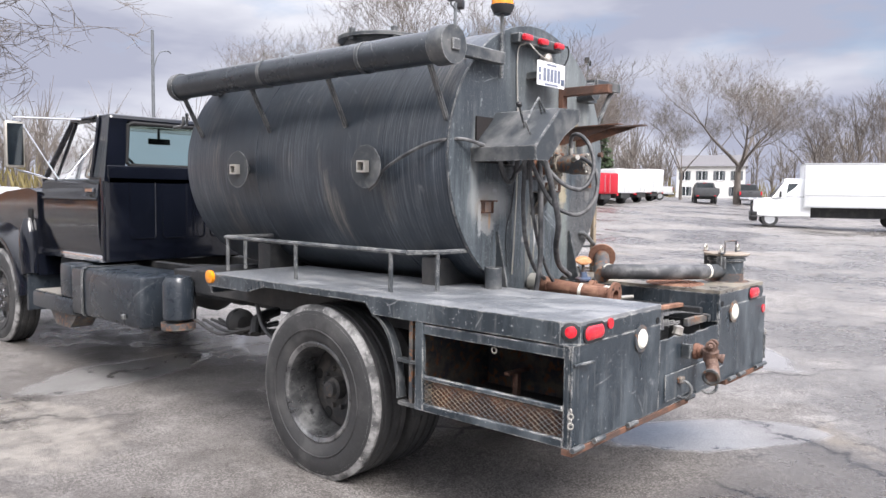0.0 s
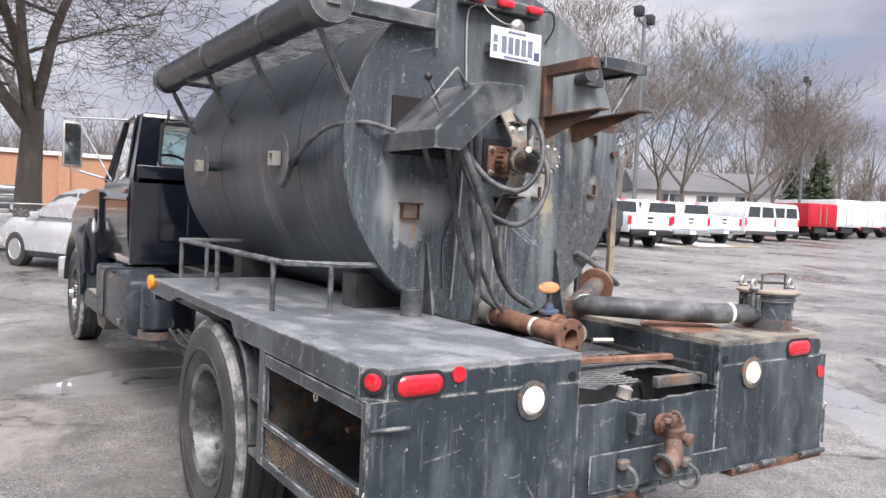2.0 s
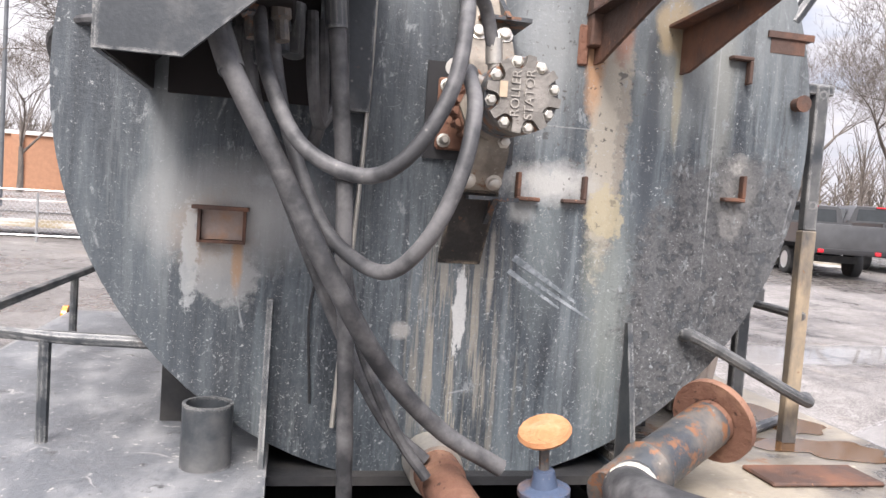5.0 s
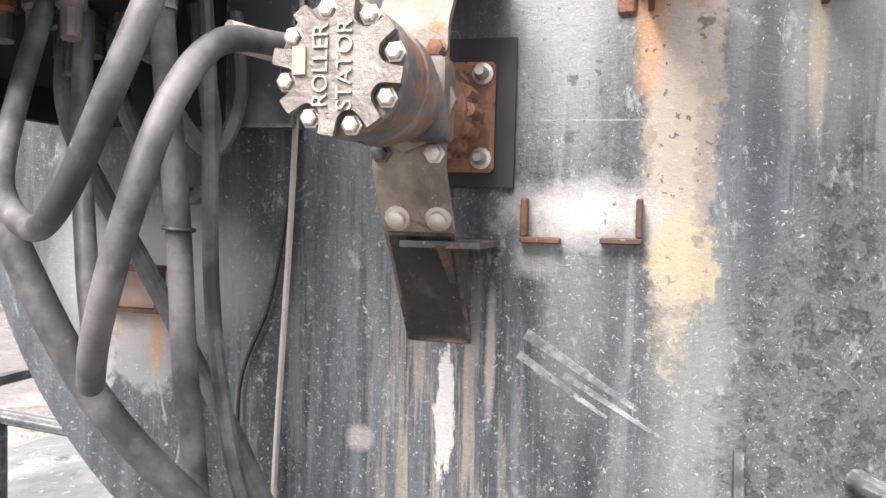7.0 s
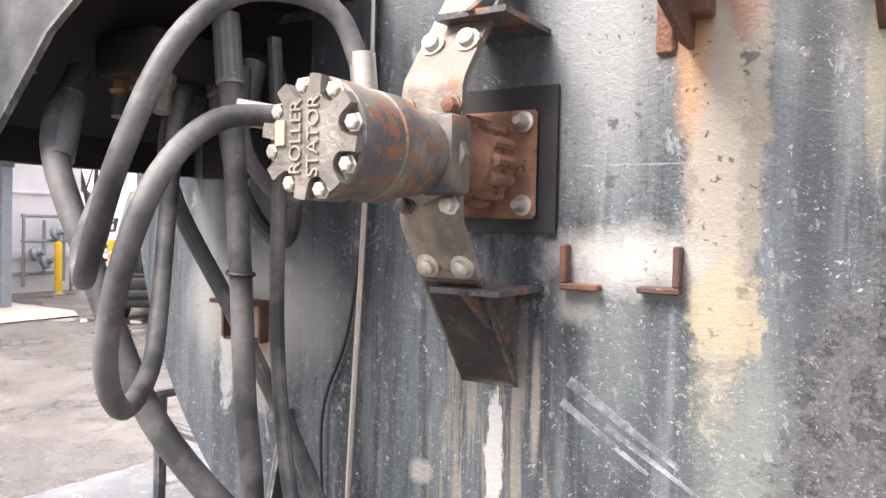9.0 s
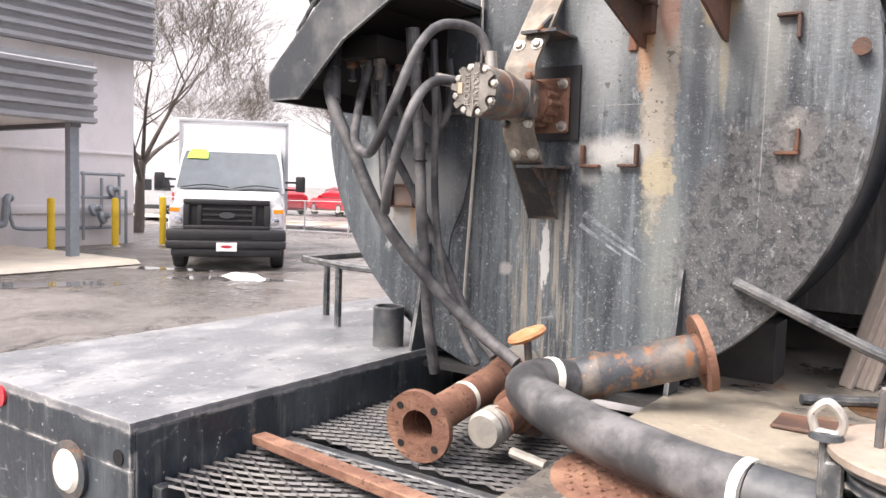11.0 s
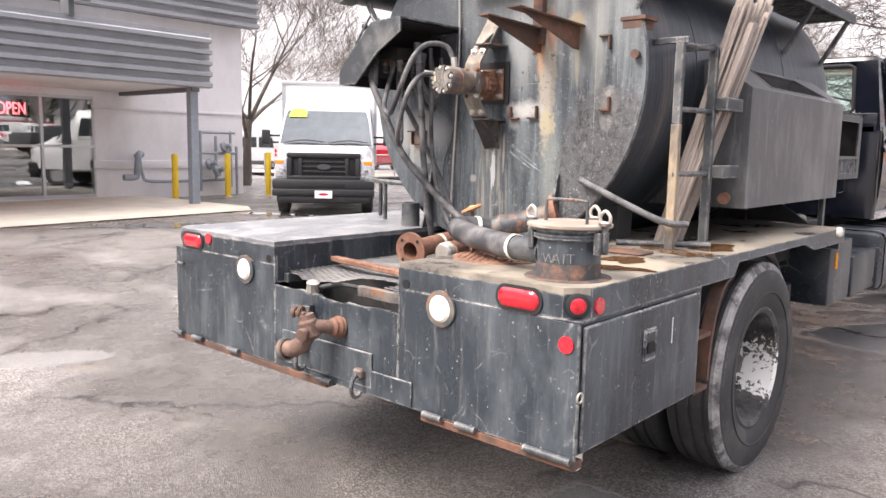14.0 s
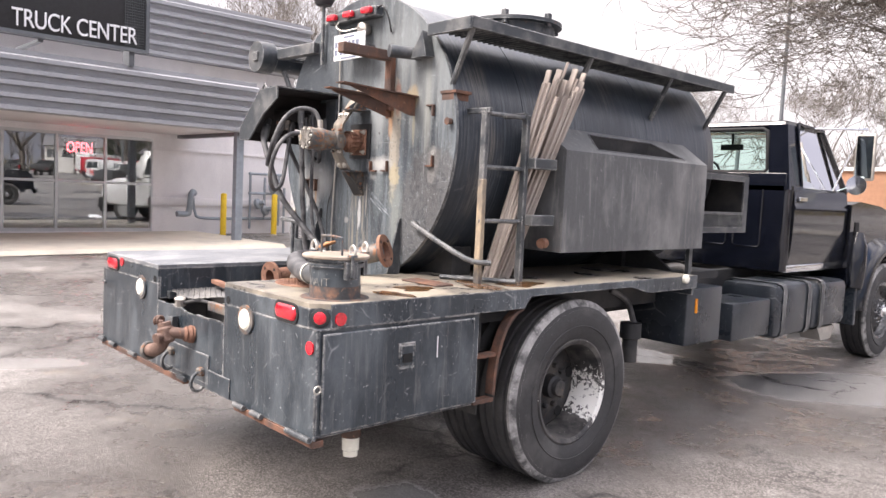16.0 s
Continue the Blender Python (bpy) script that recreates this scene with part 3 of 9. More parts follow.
def tank_end_paint():
    """Slate-blue end plate with pale bare patches, ochre runs, flaking, chips and drips."""
    mat, nd, lk, bs = nodes_of("stained_tank_end_paint")
    co = nd.new("ShaderNodeTexCoord").outputs["Object"]
    sep = nd.new("ShaderNodeSeparateXYZ")
    lk.new(co, sep.inputs[0])
    run = noise_tex(nd, lk, co, 3.4, 9, 0.68, (2.6, 1, 0.30))
    thin = noise_tex(nd, lk, co, 11, 8, 0.72, (3.0, 1, 0.22))
    broad = noise_tex(nd, lk, co, 2.2, 6, 0.6)
    chips = noise_tex(nd, lk, co, 75, 4, 0.75)
    scr = noise_tex(nd, lk, co, 18, 9, 0.78, (1.4, 1, 0.7))
    fine = noise_tex(nd, lk, co, 160, 4, 0.8)
    col = mixed(nd, lk, ramp(nd, lk, run, [(0.42, 0.0), (0.60, 1.0)]), (0.024, 0.031, 0.039), (0.098, 0.119, 0.134))
    col = mixed(nd, lk, ramp(nd, lk, thin, [(0.52, 0.0), (0.64, 0.6)]), col, (0.18, 0.205, 0.215))
    col = mixed(nd, lk, ramp(nd, lk, thin, [(0.36, 0.75), (0.47, 0.0)]), col, (0.018, 0.023, 0.030))
    col = mixed(nd, lk, ramp(nd, lk, broad, [(0.52, 0.0), (0.72, 0.4)]), col, (0.15, 0.155, 0.155))
    col = mixed(nd, lk, ramp(nd, lk, fine, [(0.48, 0.0), (0.68, 0.30)]), col, (0.18, 0.20, 0.21))

    def zone(x, z, rx, rz, scale, edge, grain=0.8, stretch=None):
        """1 inside a ragged oval, 0 outside."""
        c = nd.new("ShaderNodeCombineXYZ")
        for s, centre, radius, i in (("X", x, rx, 0), ("Z", z, rz, 2)):
            a = nd.new("ShaderNodeMath")
            a.operation = "SUBTRACT"
            lk.new(sep.outputs[s], a.inputs[0])
            a.inputs[1].default_value = centre
            b = nd.new("ShaderNodeMath")
            b.operation = "DIVIDE"
            lk.new(a.outputs[0], b.inputs[0])
            b.inputs[1].default_value = radius
            lk.new(b.outputs[0], c.inputs[i])
        ln = nd.new("ShaderNodeVectorMath")
        ln.operation = "LENGTH"
        lk.new(c.outputs[0], ln.inputs[0])
        n = noise_tex(nd, lk, co, scale, 8, 0.72, stretch)
        ad = nd.new("ShaderNodeMath")
        ad.operation = "MULTIPLY_ADD"
        lk.new(n, ad.inputs[0])
        ad.inputs[1].default_value = grain * 2
        lk.new(ln.outputs["Value"], ad.inputs[2])
        half = nd.new("ShaderNodeMath")
        half.operation = "MULTIPLY"
        half.inputs[1].default_value = 0.3
        lk.new(ad.outputs[0], half.inputs[0])
        mid = 0.3 * (1 + grain)
        edge *= 0.6
        return ramp(nd, lk, half.outputs[0], [(max(0.0, mid - edge), 1.0), (min(1.0, mid + edge * 0.5), 0.0)])

    def blot(x, z, rx, rz, color, strength=1.0, scale=24.0, edge=0.1, grain=0.5, stretch=None):
        nonlocal col
        f = zone(x, z, rx, rz, scale, edge, grain, stretch)
        col = mixed(nd, lk, mixed(nd, lk, strength, (0, 0, 0), f), col, color)

    def flecks(scale, share, size, color, strength, where=None, stretch=(1, 1, 1)):
        """Crisp scattered chips of paint."""
        nonlocal col
        m = nd.new("ShaderNodeMapping")
        m.inputs["Scale"].default_value = stretch
        lk.new(mixed(nd, lk, 0.03, co, noise_colour), m.inputs["Vector"])
        v = nd.new("ShaderNodeTexVoronoi")
        v.inputs["Scale"].default_value = scale
        lk.new(m.outputs[0], v.inputs["Vector"])
        sc = nd.new("ShaderNodeSeparateColor")
        lk.new(v.outputs["Color"], sc.inputs[0])
        f = mixed(nd, lk, ramp(nd, lk, sc.outputs[0], [(1 - share, 0.0), (1 - share + 0.01, 1.0)]), (0, 0, 0), ramp(nd, lk, v.outputs["Distance"], [(size, strength), (size + 0.08, 0.0)]))
        if where:
            f = mixed(nd, lk, where, (0, 0, 0), f)
        col = mixed(nd, lk, f, col, color)

    nc = nd.new("ShaderNodeTexNoise")
    nc.inputs["Scale"].default_value, nc.inputs["Detail"].default_value = 90, 4
    lk.new(co, nc.inputs["Vector"])
    noise_colour = nc.outputs["Color"]
    # smooth darker areas on one side, paler upper part on the other and pale soft runs
    blot(-0.50, 2.22, 0.62, 0.56, (0.030, 0.037, 0.046), 0.85, 4, 0.35, 0.4)
    blot(-0.66, 1.30, 0.22, 0.30, (0.040, 0.048, 0.057), 0.55, 7, 0.3, 0.6)
    blot(0.45, 2.32, 0.62, 0.34, (0.25, 0.27, 0.27), 0.55, 5, 0.35, 0.8, (2.4, 1, 0.5))
    blot(0.19, 2.00, 0.075, 0.20, (0.28, 0.30, 0.305), 0.75, 6, 0.3, 0.6, (2.4, 1, 0.5))
    blot(0.52, 2.02, 0.08, 0.20, (0.22, 0.235, 0.23), 0.6, 6, 0.3, 0.7, (2.4, 1, 0.5))
    blot(0.445, 1.80, 0.030, 0.40, (0.024, 0.030, 0.040), 0.75, 8, 0.3, 0.7, (2.4, 1, 0.4))
    blot(0.105, 1.62, 0.030, 0.26, (0.024, 0.030, 0.040), 0.7, 8, 0.3, 0.7, (2.4, 1, 0.4))
    blot(0.24, 1.52, 0.035, 0.16, (0.026, 0.032, 0.042), 0.65, 8, 0.3, 0.7, (2.4, 1, 0.4))
    blot(-0.60, 1.78, 0.035, 0.30, (0.34, 0.36, 0.36), 0.5, 9, 0.3, 0.6, (2, 1, 0.5))
    blot(0.62, 1.98, 0.03, 0.34, (0.26, 0.27, 0.25), 0.6, 9, 0.3, 0.6, (2, 1, 0.5))
    blot(0.505, 1.96, 0.012, 0.16, (0.34, 0.30, 0.19), 0.5, 24, 0.2, 0.8, (2, 1, 0.5))
    blot(0.21, 1.55, 0.05, 0.18, (0.18, 0.21, 0.215), 0.6, 9, 0.3, 0.6, (2.5, 1, 0.4))
    blot(0.38, 1.42, 0.055, 0.26, (0.21, 0.23, 0.21), 0.6, 9, 0.3, 0.6, (2.5, 1, 0.4))
    # ochre run below the post
    blot(0.342, 1.88, 0.052, 0.34, (0.26, 0.235, 0.195), 0.85, 34, 0.06, 0.6)
    blot(0.335, 1.83, 0.030, 0.32, (0.38, 0.35, 0.29), 0.6, 44, 0.08, 1.3)
    blot(0.30, 2.02, 0.026, 0.16, (0.46, 0.25, 0.12), 0.75, 20, 0.2, 0.5)
    blot(0.36, 2.08, 0.03, 0.10, (0.24, 0.12, 0.085), 0.8, 26, 0.12, 0.5)
    blot(0.49, 2.08, 0.05, 0.07, (0.30, 0.24, 0.15), 0.85, 26, 0.12, 0.5)
    # bare ground patches at the cut stubs
    blot(0.225, 1.705, 0.115, 0.045, (0.42, 0.42, 0.405), 0.85, 24, 0.30, 0.7)
    blot(0.155, 1.645, 0.032, 0.035, (0.32, 0.325, 0.315), 0.6, 26, 0.2, 0.6)
    blot(0.352, 1.645, 0.046, 0.060, (0.38, 0.33, 0.215), 0.7, 38, 0.08, 1.1)
    blot(0.335, 1.54, 0.03, 0.08, (0.20, 0.205, 0.16), 0.4, 20, 0.3, 0.8)
    blot(0.675, 1.715, 0.052, 0.085, (0.50, 0.49, 0.45), 0.85, 22, 0.2, 0.6)
    blot(0.67, 1.64, 0.03, 0.04, (0.48, 0.47, 0.44), 0.9, 26, 0.1, 0.5)
    blot(-0.45, 1.588, 0.165, 0.105, (0.42, 0.42, 0.405), 0.85, 5, 0.36, 0.30)
    blot(-0.505, 1.545, 0.075, 0.085, (0.34, 0.27, 0.21), 0.55, 22, 0.2, 0.7)
    blot(-0.545, 1.50, 0.018, 0.11, (0.42, 0.44, 0.44), 0.6, 40, 0.06, 1.2)
    blot(-0.47, 1.46, 0.07, 0.06, (0.34, 0.345, 0.34), 0.6, 34, 0.1, 0.9)
    blot(-0.45, 1.50, 0.012, 0.07, (0.40, 0.22, 0.10), 0.7, 24, 0.2, 0.5)
    # flaked bare plate low on one side
    flaked = zone(0.68, 1.40, 0.27, 0.42, 14, 0.05, 0.55)
    peel = ramp(nd, lk, noise_tex(nd, lk, co, 36, 8, 0.75), [(0.43, 0.0), (0.46, 1.0)])
    gritty = mixed(nd, lk, ramp(nd, lk, fine, [(0.38, 0.0), (0.62, 1.0)]), (0.050, 0.051, 0.055), (0.118, 0.116, 0.115))
    gritty = mixed(nd, lk, peel, (0.045, 0.048, 0.053), gritty)
    col = mixed(nd, lk, mixed(nd, lk, 0.80, (0, 0, 0), flaked), col, gritty)
    # drips below the bracket
    drip = zone(0.04, 1.30, 0.13, 0.30, 6, 0.25, 0.5)
    dr_n = ramp(nd, lk, noise_tex(nd, lk, co, 20, 6, 0.7, (3.0, 1, 0.13)), [(0.50, 0.0), (0.58, 1.0)])
    col = mixed(nd, lk, mixed(nd, lk, drip, (0, 0, 0), dr_n), col, (0.25, 0.235, 0.20))
    blot(0.03, 1.41, 0.014, 0.10, (0.50, 0.51, 0.50), 0.95, 34, 0.06, 1.3, (1.6, 1, 0.6))
    blot(0.095, 1.50, 0.008, 0.10, (0.42, 0.39, 0.33), 0.7, 30, 0.2, 0.6)
    blot(-0.10, 1.36, 0.022, 0.02, (0.36, 0.35, 0.33), 0.7, 30, 0.2, 0.5)
    # dented marks, dashes and scratches
    blot(0.605, 1.86, 0.0018, 0.40, (0.36, 0.37, 0.36), 0.45, 45, 0.15, 2.0)
    blot(0.26, 1.832, 0.10, 0.0014, (0.36, 0.37, 0.36), 0.4, 60, 0.15, 2.2)
    col = mixed(nd, lk, scratches(nd, lk, co, 3.0), col, (0.34, 0.36, 0.37))
    col = mixed(nd, lk, scratches(nd, lk, co, 11.0), col, (0.30, 0.32, 0.33))
    col = mixed(nd, lk, ramp(nd, lk, scr, [(0.59, 0.0), (0.64, 0.75)]), col, (0.23, 0.25, 0.26))
    low = zone(0.05, 1.05, 0.95, 0.62, 5, 0.3, 0.5)
    wide = ramp(nd, lk, noise_tex(nd, lk, co, 7, 6, 0.7), [(0.46, 0.0), (0.56, 1.0)])
    flecks(75, 0.26, 0.13, (0.46, 0.48, 0.48), 0.75, low)
    flecks(170, 0.24, 0.20, (0.42, 0.43, 0.43), 0.8, low)
    flecks(210, 0.14, 0.20, (0.36, 0.38, 0.38), 0.7)
    flecks(40, 0.13, 0.11, (0.32, 0.35, 0.36), 0.75, wide, (1.3, 1, 0.55))
    flecks(105, 0.13, 0.20, (0.40, 0.42, 0.42), 0.75, wide)
    pits = zone(0.30, 1.95, 0.22, 0.42, 6, 0.3, 0.4)
    flecks(70, 0.30, 0.18, (0.06, 0.055, 0.05), 0.85, pits)
    flecks(24, 0.10, 0.16, (0.05, 0.05, 0.05), 0.8, pits)
    lk.new(col, bs.inputs["Base Color"])
    lk.new(ramp(nd, lk, run, [(0.3, 0.36), (0.7, 0.60)]), bs.inputs["Roughness"])
    hgt = mixed(nd, lk, 0.5, chips, scr)
    hgt = mixed(nd, lk, mixed(nd, lk, 0.7, (0, 0, 0), flaked), hgt, peel)
    hgt = mixed(nd, lk, 0.35, hgt, fine)
    bumped(nd, lk, bs, hgt, 0.65, 0.006)
    return mat


M_TANKEND = tank_end_paint()
M_SHOPPANE, nd_, lk_, bs_ = nodes_of("reflective_shop_pane")
bs_.inputs["Base Color"].default_value = (0.75, 0.80, 0.80, 1)
bs_.inputs["Roughness"].default_value, bs_.inputs["IOR"].default_value, bs_.inputs["Transmission Weight"].default_value = 0.01, 1.2, 1.0
gl_ = nd_.new("ShaderNodeBsdfGlossy")
gl_.inputs["Roughness"].default_value, gl_.inputs["Color"].default_value = 0.01, (0.85, 0.87, 0.87, 1)
mx_ = nd_.new("ShaderNodeMixShader")
mx_.inputs["Fac"].default_value = 0.24
lk_.new(bs_.outputs[0], mx_.inputs[1])
lk_.new(gl_.outputs[0], mx_.inputs[2])
lk_.new(mx_.outputs[0], nd_["Material Output"].inputs["Surface"])
M_STEELRUST = worn("worn_painted_steel_with_rust", (0.055, 0.062, 0.070), (0.20, 0.17, 0.14), 9, 0.55, (1, 1, 1), (0.34, 0.31, 0.27), 0.70, (0.4, 0.65), 0.2, 0.25, 90, (0.24, 0.115, 0.06), 0.535)
M_TAN = plain("tan_label", (0.45, 0.36, 0.26), 0.6, 0.0, 0.1, 60)
M_RUSTPALE = worn("pale_rust_stain", (0.30, 0.24, 0.21), (0.36, 0.22, 0.15), 20, 0.5, (1, 1, 1), None, 0.7, (0.7, 0.9), 0.0, 0.2, 60)
M_NEON, nd_, lk_, bs_ = nodes_of("red_lit_tube")
bs_.inputs["Base Color"].default_value = (0.8, 0.05, 0.06, 1)
bs_.inputs["Emission Color"].default_value = (1.0, 0.10, 0.12, 1)
bs_.inputs["Emission Strength"].default_value = 4.0
M_SILVER = plain("silver_car_paint", (0.55, 0.56, 0.57), 0.25, 0.4, 0.08, 2, 0.4)
M_STRAP = worn("scoured_tan_steel", (0.15, 0.132, 0.11), (0.34, 0.30, 0.245), 10, 0.55, (1, 1, 0.6), (0.44, 0.40, 0.34), 0.68, (0.45, 0.7), 0.2, 0.25, 90, (0.20, 0.10, 0.05), 0.60, (0.42, 0.38, 0.32), 9)
M_MOTOR = worn("chipped_motor_paint", (0.085, 0.092, 0.10), (0.25, 0.215, 0.175), 15, 0.55, (1, 1, 1), (0.40, 0.37, 0.32), 0.68, (0.4, 0.65), 0.2, 0.3, 110, (0.26, 0.125, 0.065), 0.52, (0.4, 0.36, 0.3), 14)
M_RUSTDIM = worn("dull_brown_rust", (0.115, 0.068, 0.052), (0.22, 0.145, 0.115), 16, 0.5, (1, 1, 1), (0.30, 0.23, 0.19), 0.66, (0.6, 0.85), 0.1, 0.5, 90, (0.25, 0.12, 0.065), 0.60)
M_RUSTFOOT = worn("orange_foot_rust", (0.05, 0.05, 0.052), (0.25, 0.13, 0.08), 11, 0.55, (1, 1, 1), (0.38, 0.22, 0.13), 0.66, (0.7, 0.9), 0.0, 0.4, 80)
M_STRAPDARK = worn("blackened_steel", (0.035, 0.034, 0.033), (0.12, 0.105, 0.09), 12, 0.5, (1, 1, 0.5), (0.3, 0.26, 0.22), 0.68, (0.4, 0.65), 0.2, 0.25, 90, (0.15, 0.085, 0.05), 0.62, None, 2.2, None, (0.34, 0.28, 0.21))
M_CAST = worn("grimy_cast_metal", (0.17, 0.16, 0.145), (0.30, 0.28, 0.255), 22, 0.5, (1, 1, 1), (0.10, 0.08, 0.065), 0.66, (0.4, 0.65), 0.5, 0.3, 90)
# near-black that paints the shade inside the console
M_HOODSHADE = plain("console_shade_black", (0.012, 0.009, 0.009), 0.8, 0.0, 0.4, 20)
M_MESH = worn("dirty_expanded_metal", (0.07, 0.068, 0.066), (0.24, 0.175, 0.11), 7, 0.55, (1, 1, 1), None, 0.7, (0.5, 0.8), 0.2, 0.1, 60)
M_GRATE = worn("dull_steel_grating", (0.055, 0.055, 0.057), (0.15, 0.145, 0.135), 6, 0.5, (1, 1, 1), (0.22, 0.20, 0.18), 0.7, (0.35, 0.6), 0.4, 0.1, 60, (0.16, 0.09, 0.05), 0.68)
M_RIMDARK = worn("dark_wheel_centre", (0.03, 0.03, 0.032), (0.10, 0.09, 0.08), 8, 0.5, (1, 1, 1), None, 0.7, (0.5, 0.8), 0.2, 0.2, 60, (0.16, 0.09, 0.05), 0.62)
M_HOPPER = worn("hopper_paint", (0.075, 0.079, 0.083), (0.21, 0.21, 0.205), 2.5, 0.55, (1, 1, 0.5), (0.34, 0.33, 0.32), 0.70, (0.35, 0.55), 0.0, 0.1, 60, (0.16, 0.10, 0.07), 0.72, (0.28, 0.28, 0.28), 2.0, (0.26, 0.26, 0.255))
M_LADDER = worn("bare_ochre_rail", (0.09, 0.085, 0.08), (0.42, 0.33, 0.22), 6, 0.8, (1, 1, 0.4), (0.22, 0.12, 0.07), 0.68, (0.5, 0.75), 0.1, 0.2, 60)
M_ORANGERUST = worn("orange_rust", (0.42, 0.20, 0.09), (0.55, 0.33, 0.18), 16, 0.5, (1, 1, 1), (0.25, 0.11, 0.05), 0.66, (0.8, 0.95), 0.0, 0.6, 90)
M_LID = worn("pale_rusty_lid", (0.24, 0.195, 0.155), (0.34, 0.295, 0.25), 8, 0.5, (1, 1, 1), (0.2, 0.12, 0.07), 0.66, (0.6, 0.85), 0.0, 0.3, 70)
M_LAMP = plain("clear_headlamp", (0.62, 0.62, 0.64), 0.12, 0.3, 0.25, 14, 0.4)
M_WHITEBOX = worn("white_box_panel", (0.64, 0.65, 0.66), (0.56, 0.57, 0.58), 1.2, 0.4, (1, 1, 0.4), None, 0.7, (0.35, 0.5), 0.0, 0.05, 20)
M_VERGE = worn("dead_grass_and_snow", (0.20, 0.16, 0.09), (0.62, 0.62, 0.62), 0.5, 0.6, (1, 1, 1), (0.12, 0.1, 0.06), 0.66, (0.85, 0.95), 0.0, 0.5, 12)
M_WATER, nd_, lk_, bs_ = nodes_of("shallow_water")
bs_.inputs["Base Color"].default_value = (0.12, 0.12, 0.122, 1)
bs_.inputs["Roughness"].default_value = 0.03
bs_.inputs["IOR"].default_value = 1.6
bs_.inputs["Specular IOR Level"].default_value = 0.8
M_RUSTYWATER, nd_, lk_, bs_ = nodes_of("standing_rusty_water")
bs_.inputs["Base Color"].default_value = (0.115, 0.062, 0.030, 1)
bs_.inputs["Roughness"].default_value = 0.06
M_SCRAPE = worn("pale_scrape", (0.12, 0.14, 0.155), (0.34, 0.37, 0.39), 26, 0.6, (1, 1, 1), (0.1, 0.12, 0.13), 0.6, (0.5, 0.7), 0.0, 0.2, 120)

# ---- ground and the building ----
g = Geo()
GX = [-900, -60, -20, 0] + [2 * k for k in range(1, 11)] + [40, 80, 200, 900]
GY = [-900, -60, 0, 4, 8, 14, 20, 26, 32, 60, 200, 900]
g.add([(x, y, ground_z(x, y)) for y in GY for x in GX], [(j * len(GX) + i, j * len(GX) + i + 1, (j + 1) * len(GX) + i + 1, (j + 1) * len(GX) + i) for j in range(len(GY) - 1) for i in range(len(GX) - 1)])
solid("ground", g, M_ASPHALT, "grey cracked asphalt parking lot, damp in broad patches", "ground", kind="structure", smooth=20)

building = thing("building", "single-storey pale painted shop building with ribbed grey metal fascia", "building", kind="structure")
BX = -17.9
for box_ in ((BX - 0.3, BX, -14, -0.65, -0.5, 6.3), (BX - 0.3, BX, 7.02, 11.55, -0.4, 6.3), (BX - 0.3, BX, -0.65, 7.02, 2.66, 6.3), (BX - 0.3, BX, -0.65, 7.02, -0.5, 0.02), (BX - 10, BX - 0.3, 11.25, 11.55, -0.4, 6.3), (BX - 10, BX - 9.7, -14, 11.25, -0.4, 6.1), (BX - 9.7, BX - 0.3, -14, -13.7, -0.4, 6.1)):
    part("wall", Geo().box(*box_), M_WALL, building, "pale painted block wall", smooth=0)
part("roof", Geo().box(BX - 10, BX - 0.3, -14, 11.25, 6.1, 6.3), M_ROOF, building, smooth=0)
part("floor", Geo().box(BX - 9.7, BX - 0.3, -13.7, 11.25, -0.4, -0.12), M_CONCRETE, building, smooth=0)
part("ledge", Geo().box(BX, BX + 0.06, 6.95, 11.5, 0.78, 1.0, 0.01), M_WALL, building)
part("band", Geo().box(BX, BX + 0.05, 6.95, 11.5, 2.35, 2.43, 0.01), M_WALL, building)


def ribbed(x, y0, y1, z0, z1, ribs):
    """Trapezoid ribs that run along y, facing +x."""
    prof, h = [], (z1 - z0) / ribs
    for i in range(ribs):
        z = z0 + i * h
        prof += [(x, z), (x + 0.14, z + 0.10 * h), (x + 0.14, z + 0.42 * h), (x, z + 0.62 * h)]
    prof.append((x, z1))
    vs, fs = [], []
    for px, pz in prof:
        vs += [(px, y0, pz), (px, y1, pz)]
    for i in range(len(prof) - 1):
        fs.append((2 * i, 2 * i + 1, 2 * i + 3, 2 * i + 2))
    gg = Geo().add(vs, fs)
    back = [(x - 0.06, z0), (x - 0.06, z1)]
    cap = prof + [(x - 0.06, z1), (x - 0.06, z0)]
    for yy in (y0, y1):
        gg.add([(px, yy, pz) for px, pz in cap], [tuple(range(len(cap)))])
    gg.add([(px, yy, pz) for px, pz in back for yy in (y0, y1)], [(0, 1, 3, 2)])
    return gg


part("canopy_fascia", ribbed(-14.05, -14, 8.1, 2.80, 4.08, 5), M_SIDING, building, "ribbed grey metal canopy fascia", smooth=0)
part("canopy_roof", Geo().box(BX + 0.005, -14.12, -14, 8.1, 3.95, 4.05), M_SIDING, building, smooth=0)
part("canopy_soffit", Geo().box(BX + 0.005, -14.12, -14, 8.1, 2.82, 2.88), M_WALL, building, smooth=0)
part("canopy_end", Geo().box(BX + 0.005, -14.115, 8.02, 8.095, 2.89, 3.94), M_SIDING, building, smooth=0)
part("upper_fascia", ribbed(BX + 0.35, -14, 11.9, 4.93, 6.6, 6), M_SIDING, building, "ribbed grey metal roof fascia", smooth=0)
part("roof_edge", Geo().box(BX + 0.005, BX + 0.285, -14, 11.89, 6.3, 6.42), M_SIDINGDARK, building, smooth=0)
part("fascia_soffit", Geo().box(BX + 0.005, BX + 0.285, -14, 11.89, 4.95, 5.01), M_SIDINGDARK, building, smooth=0)
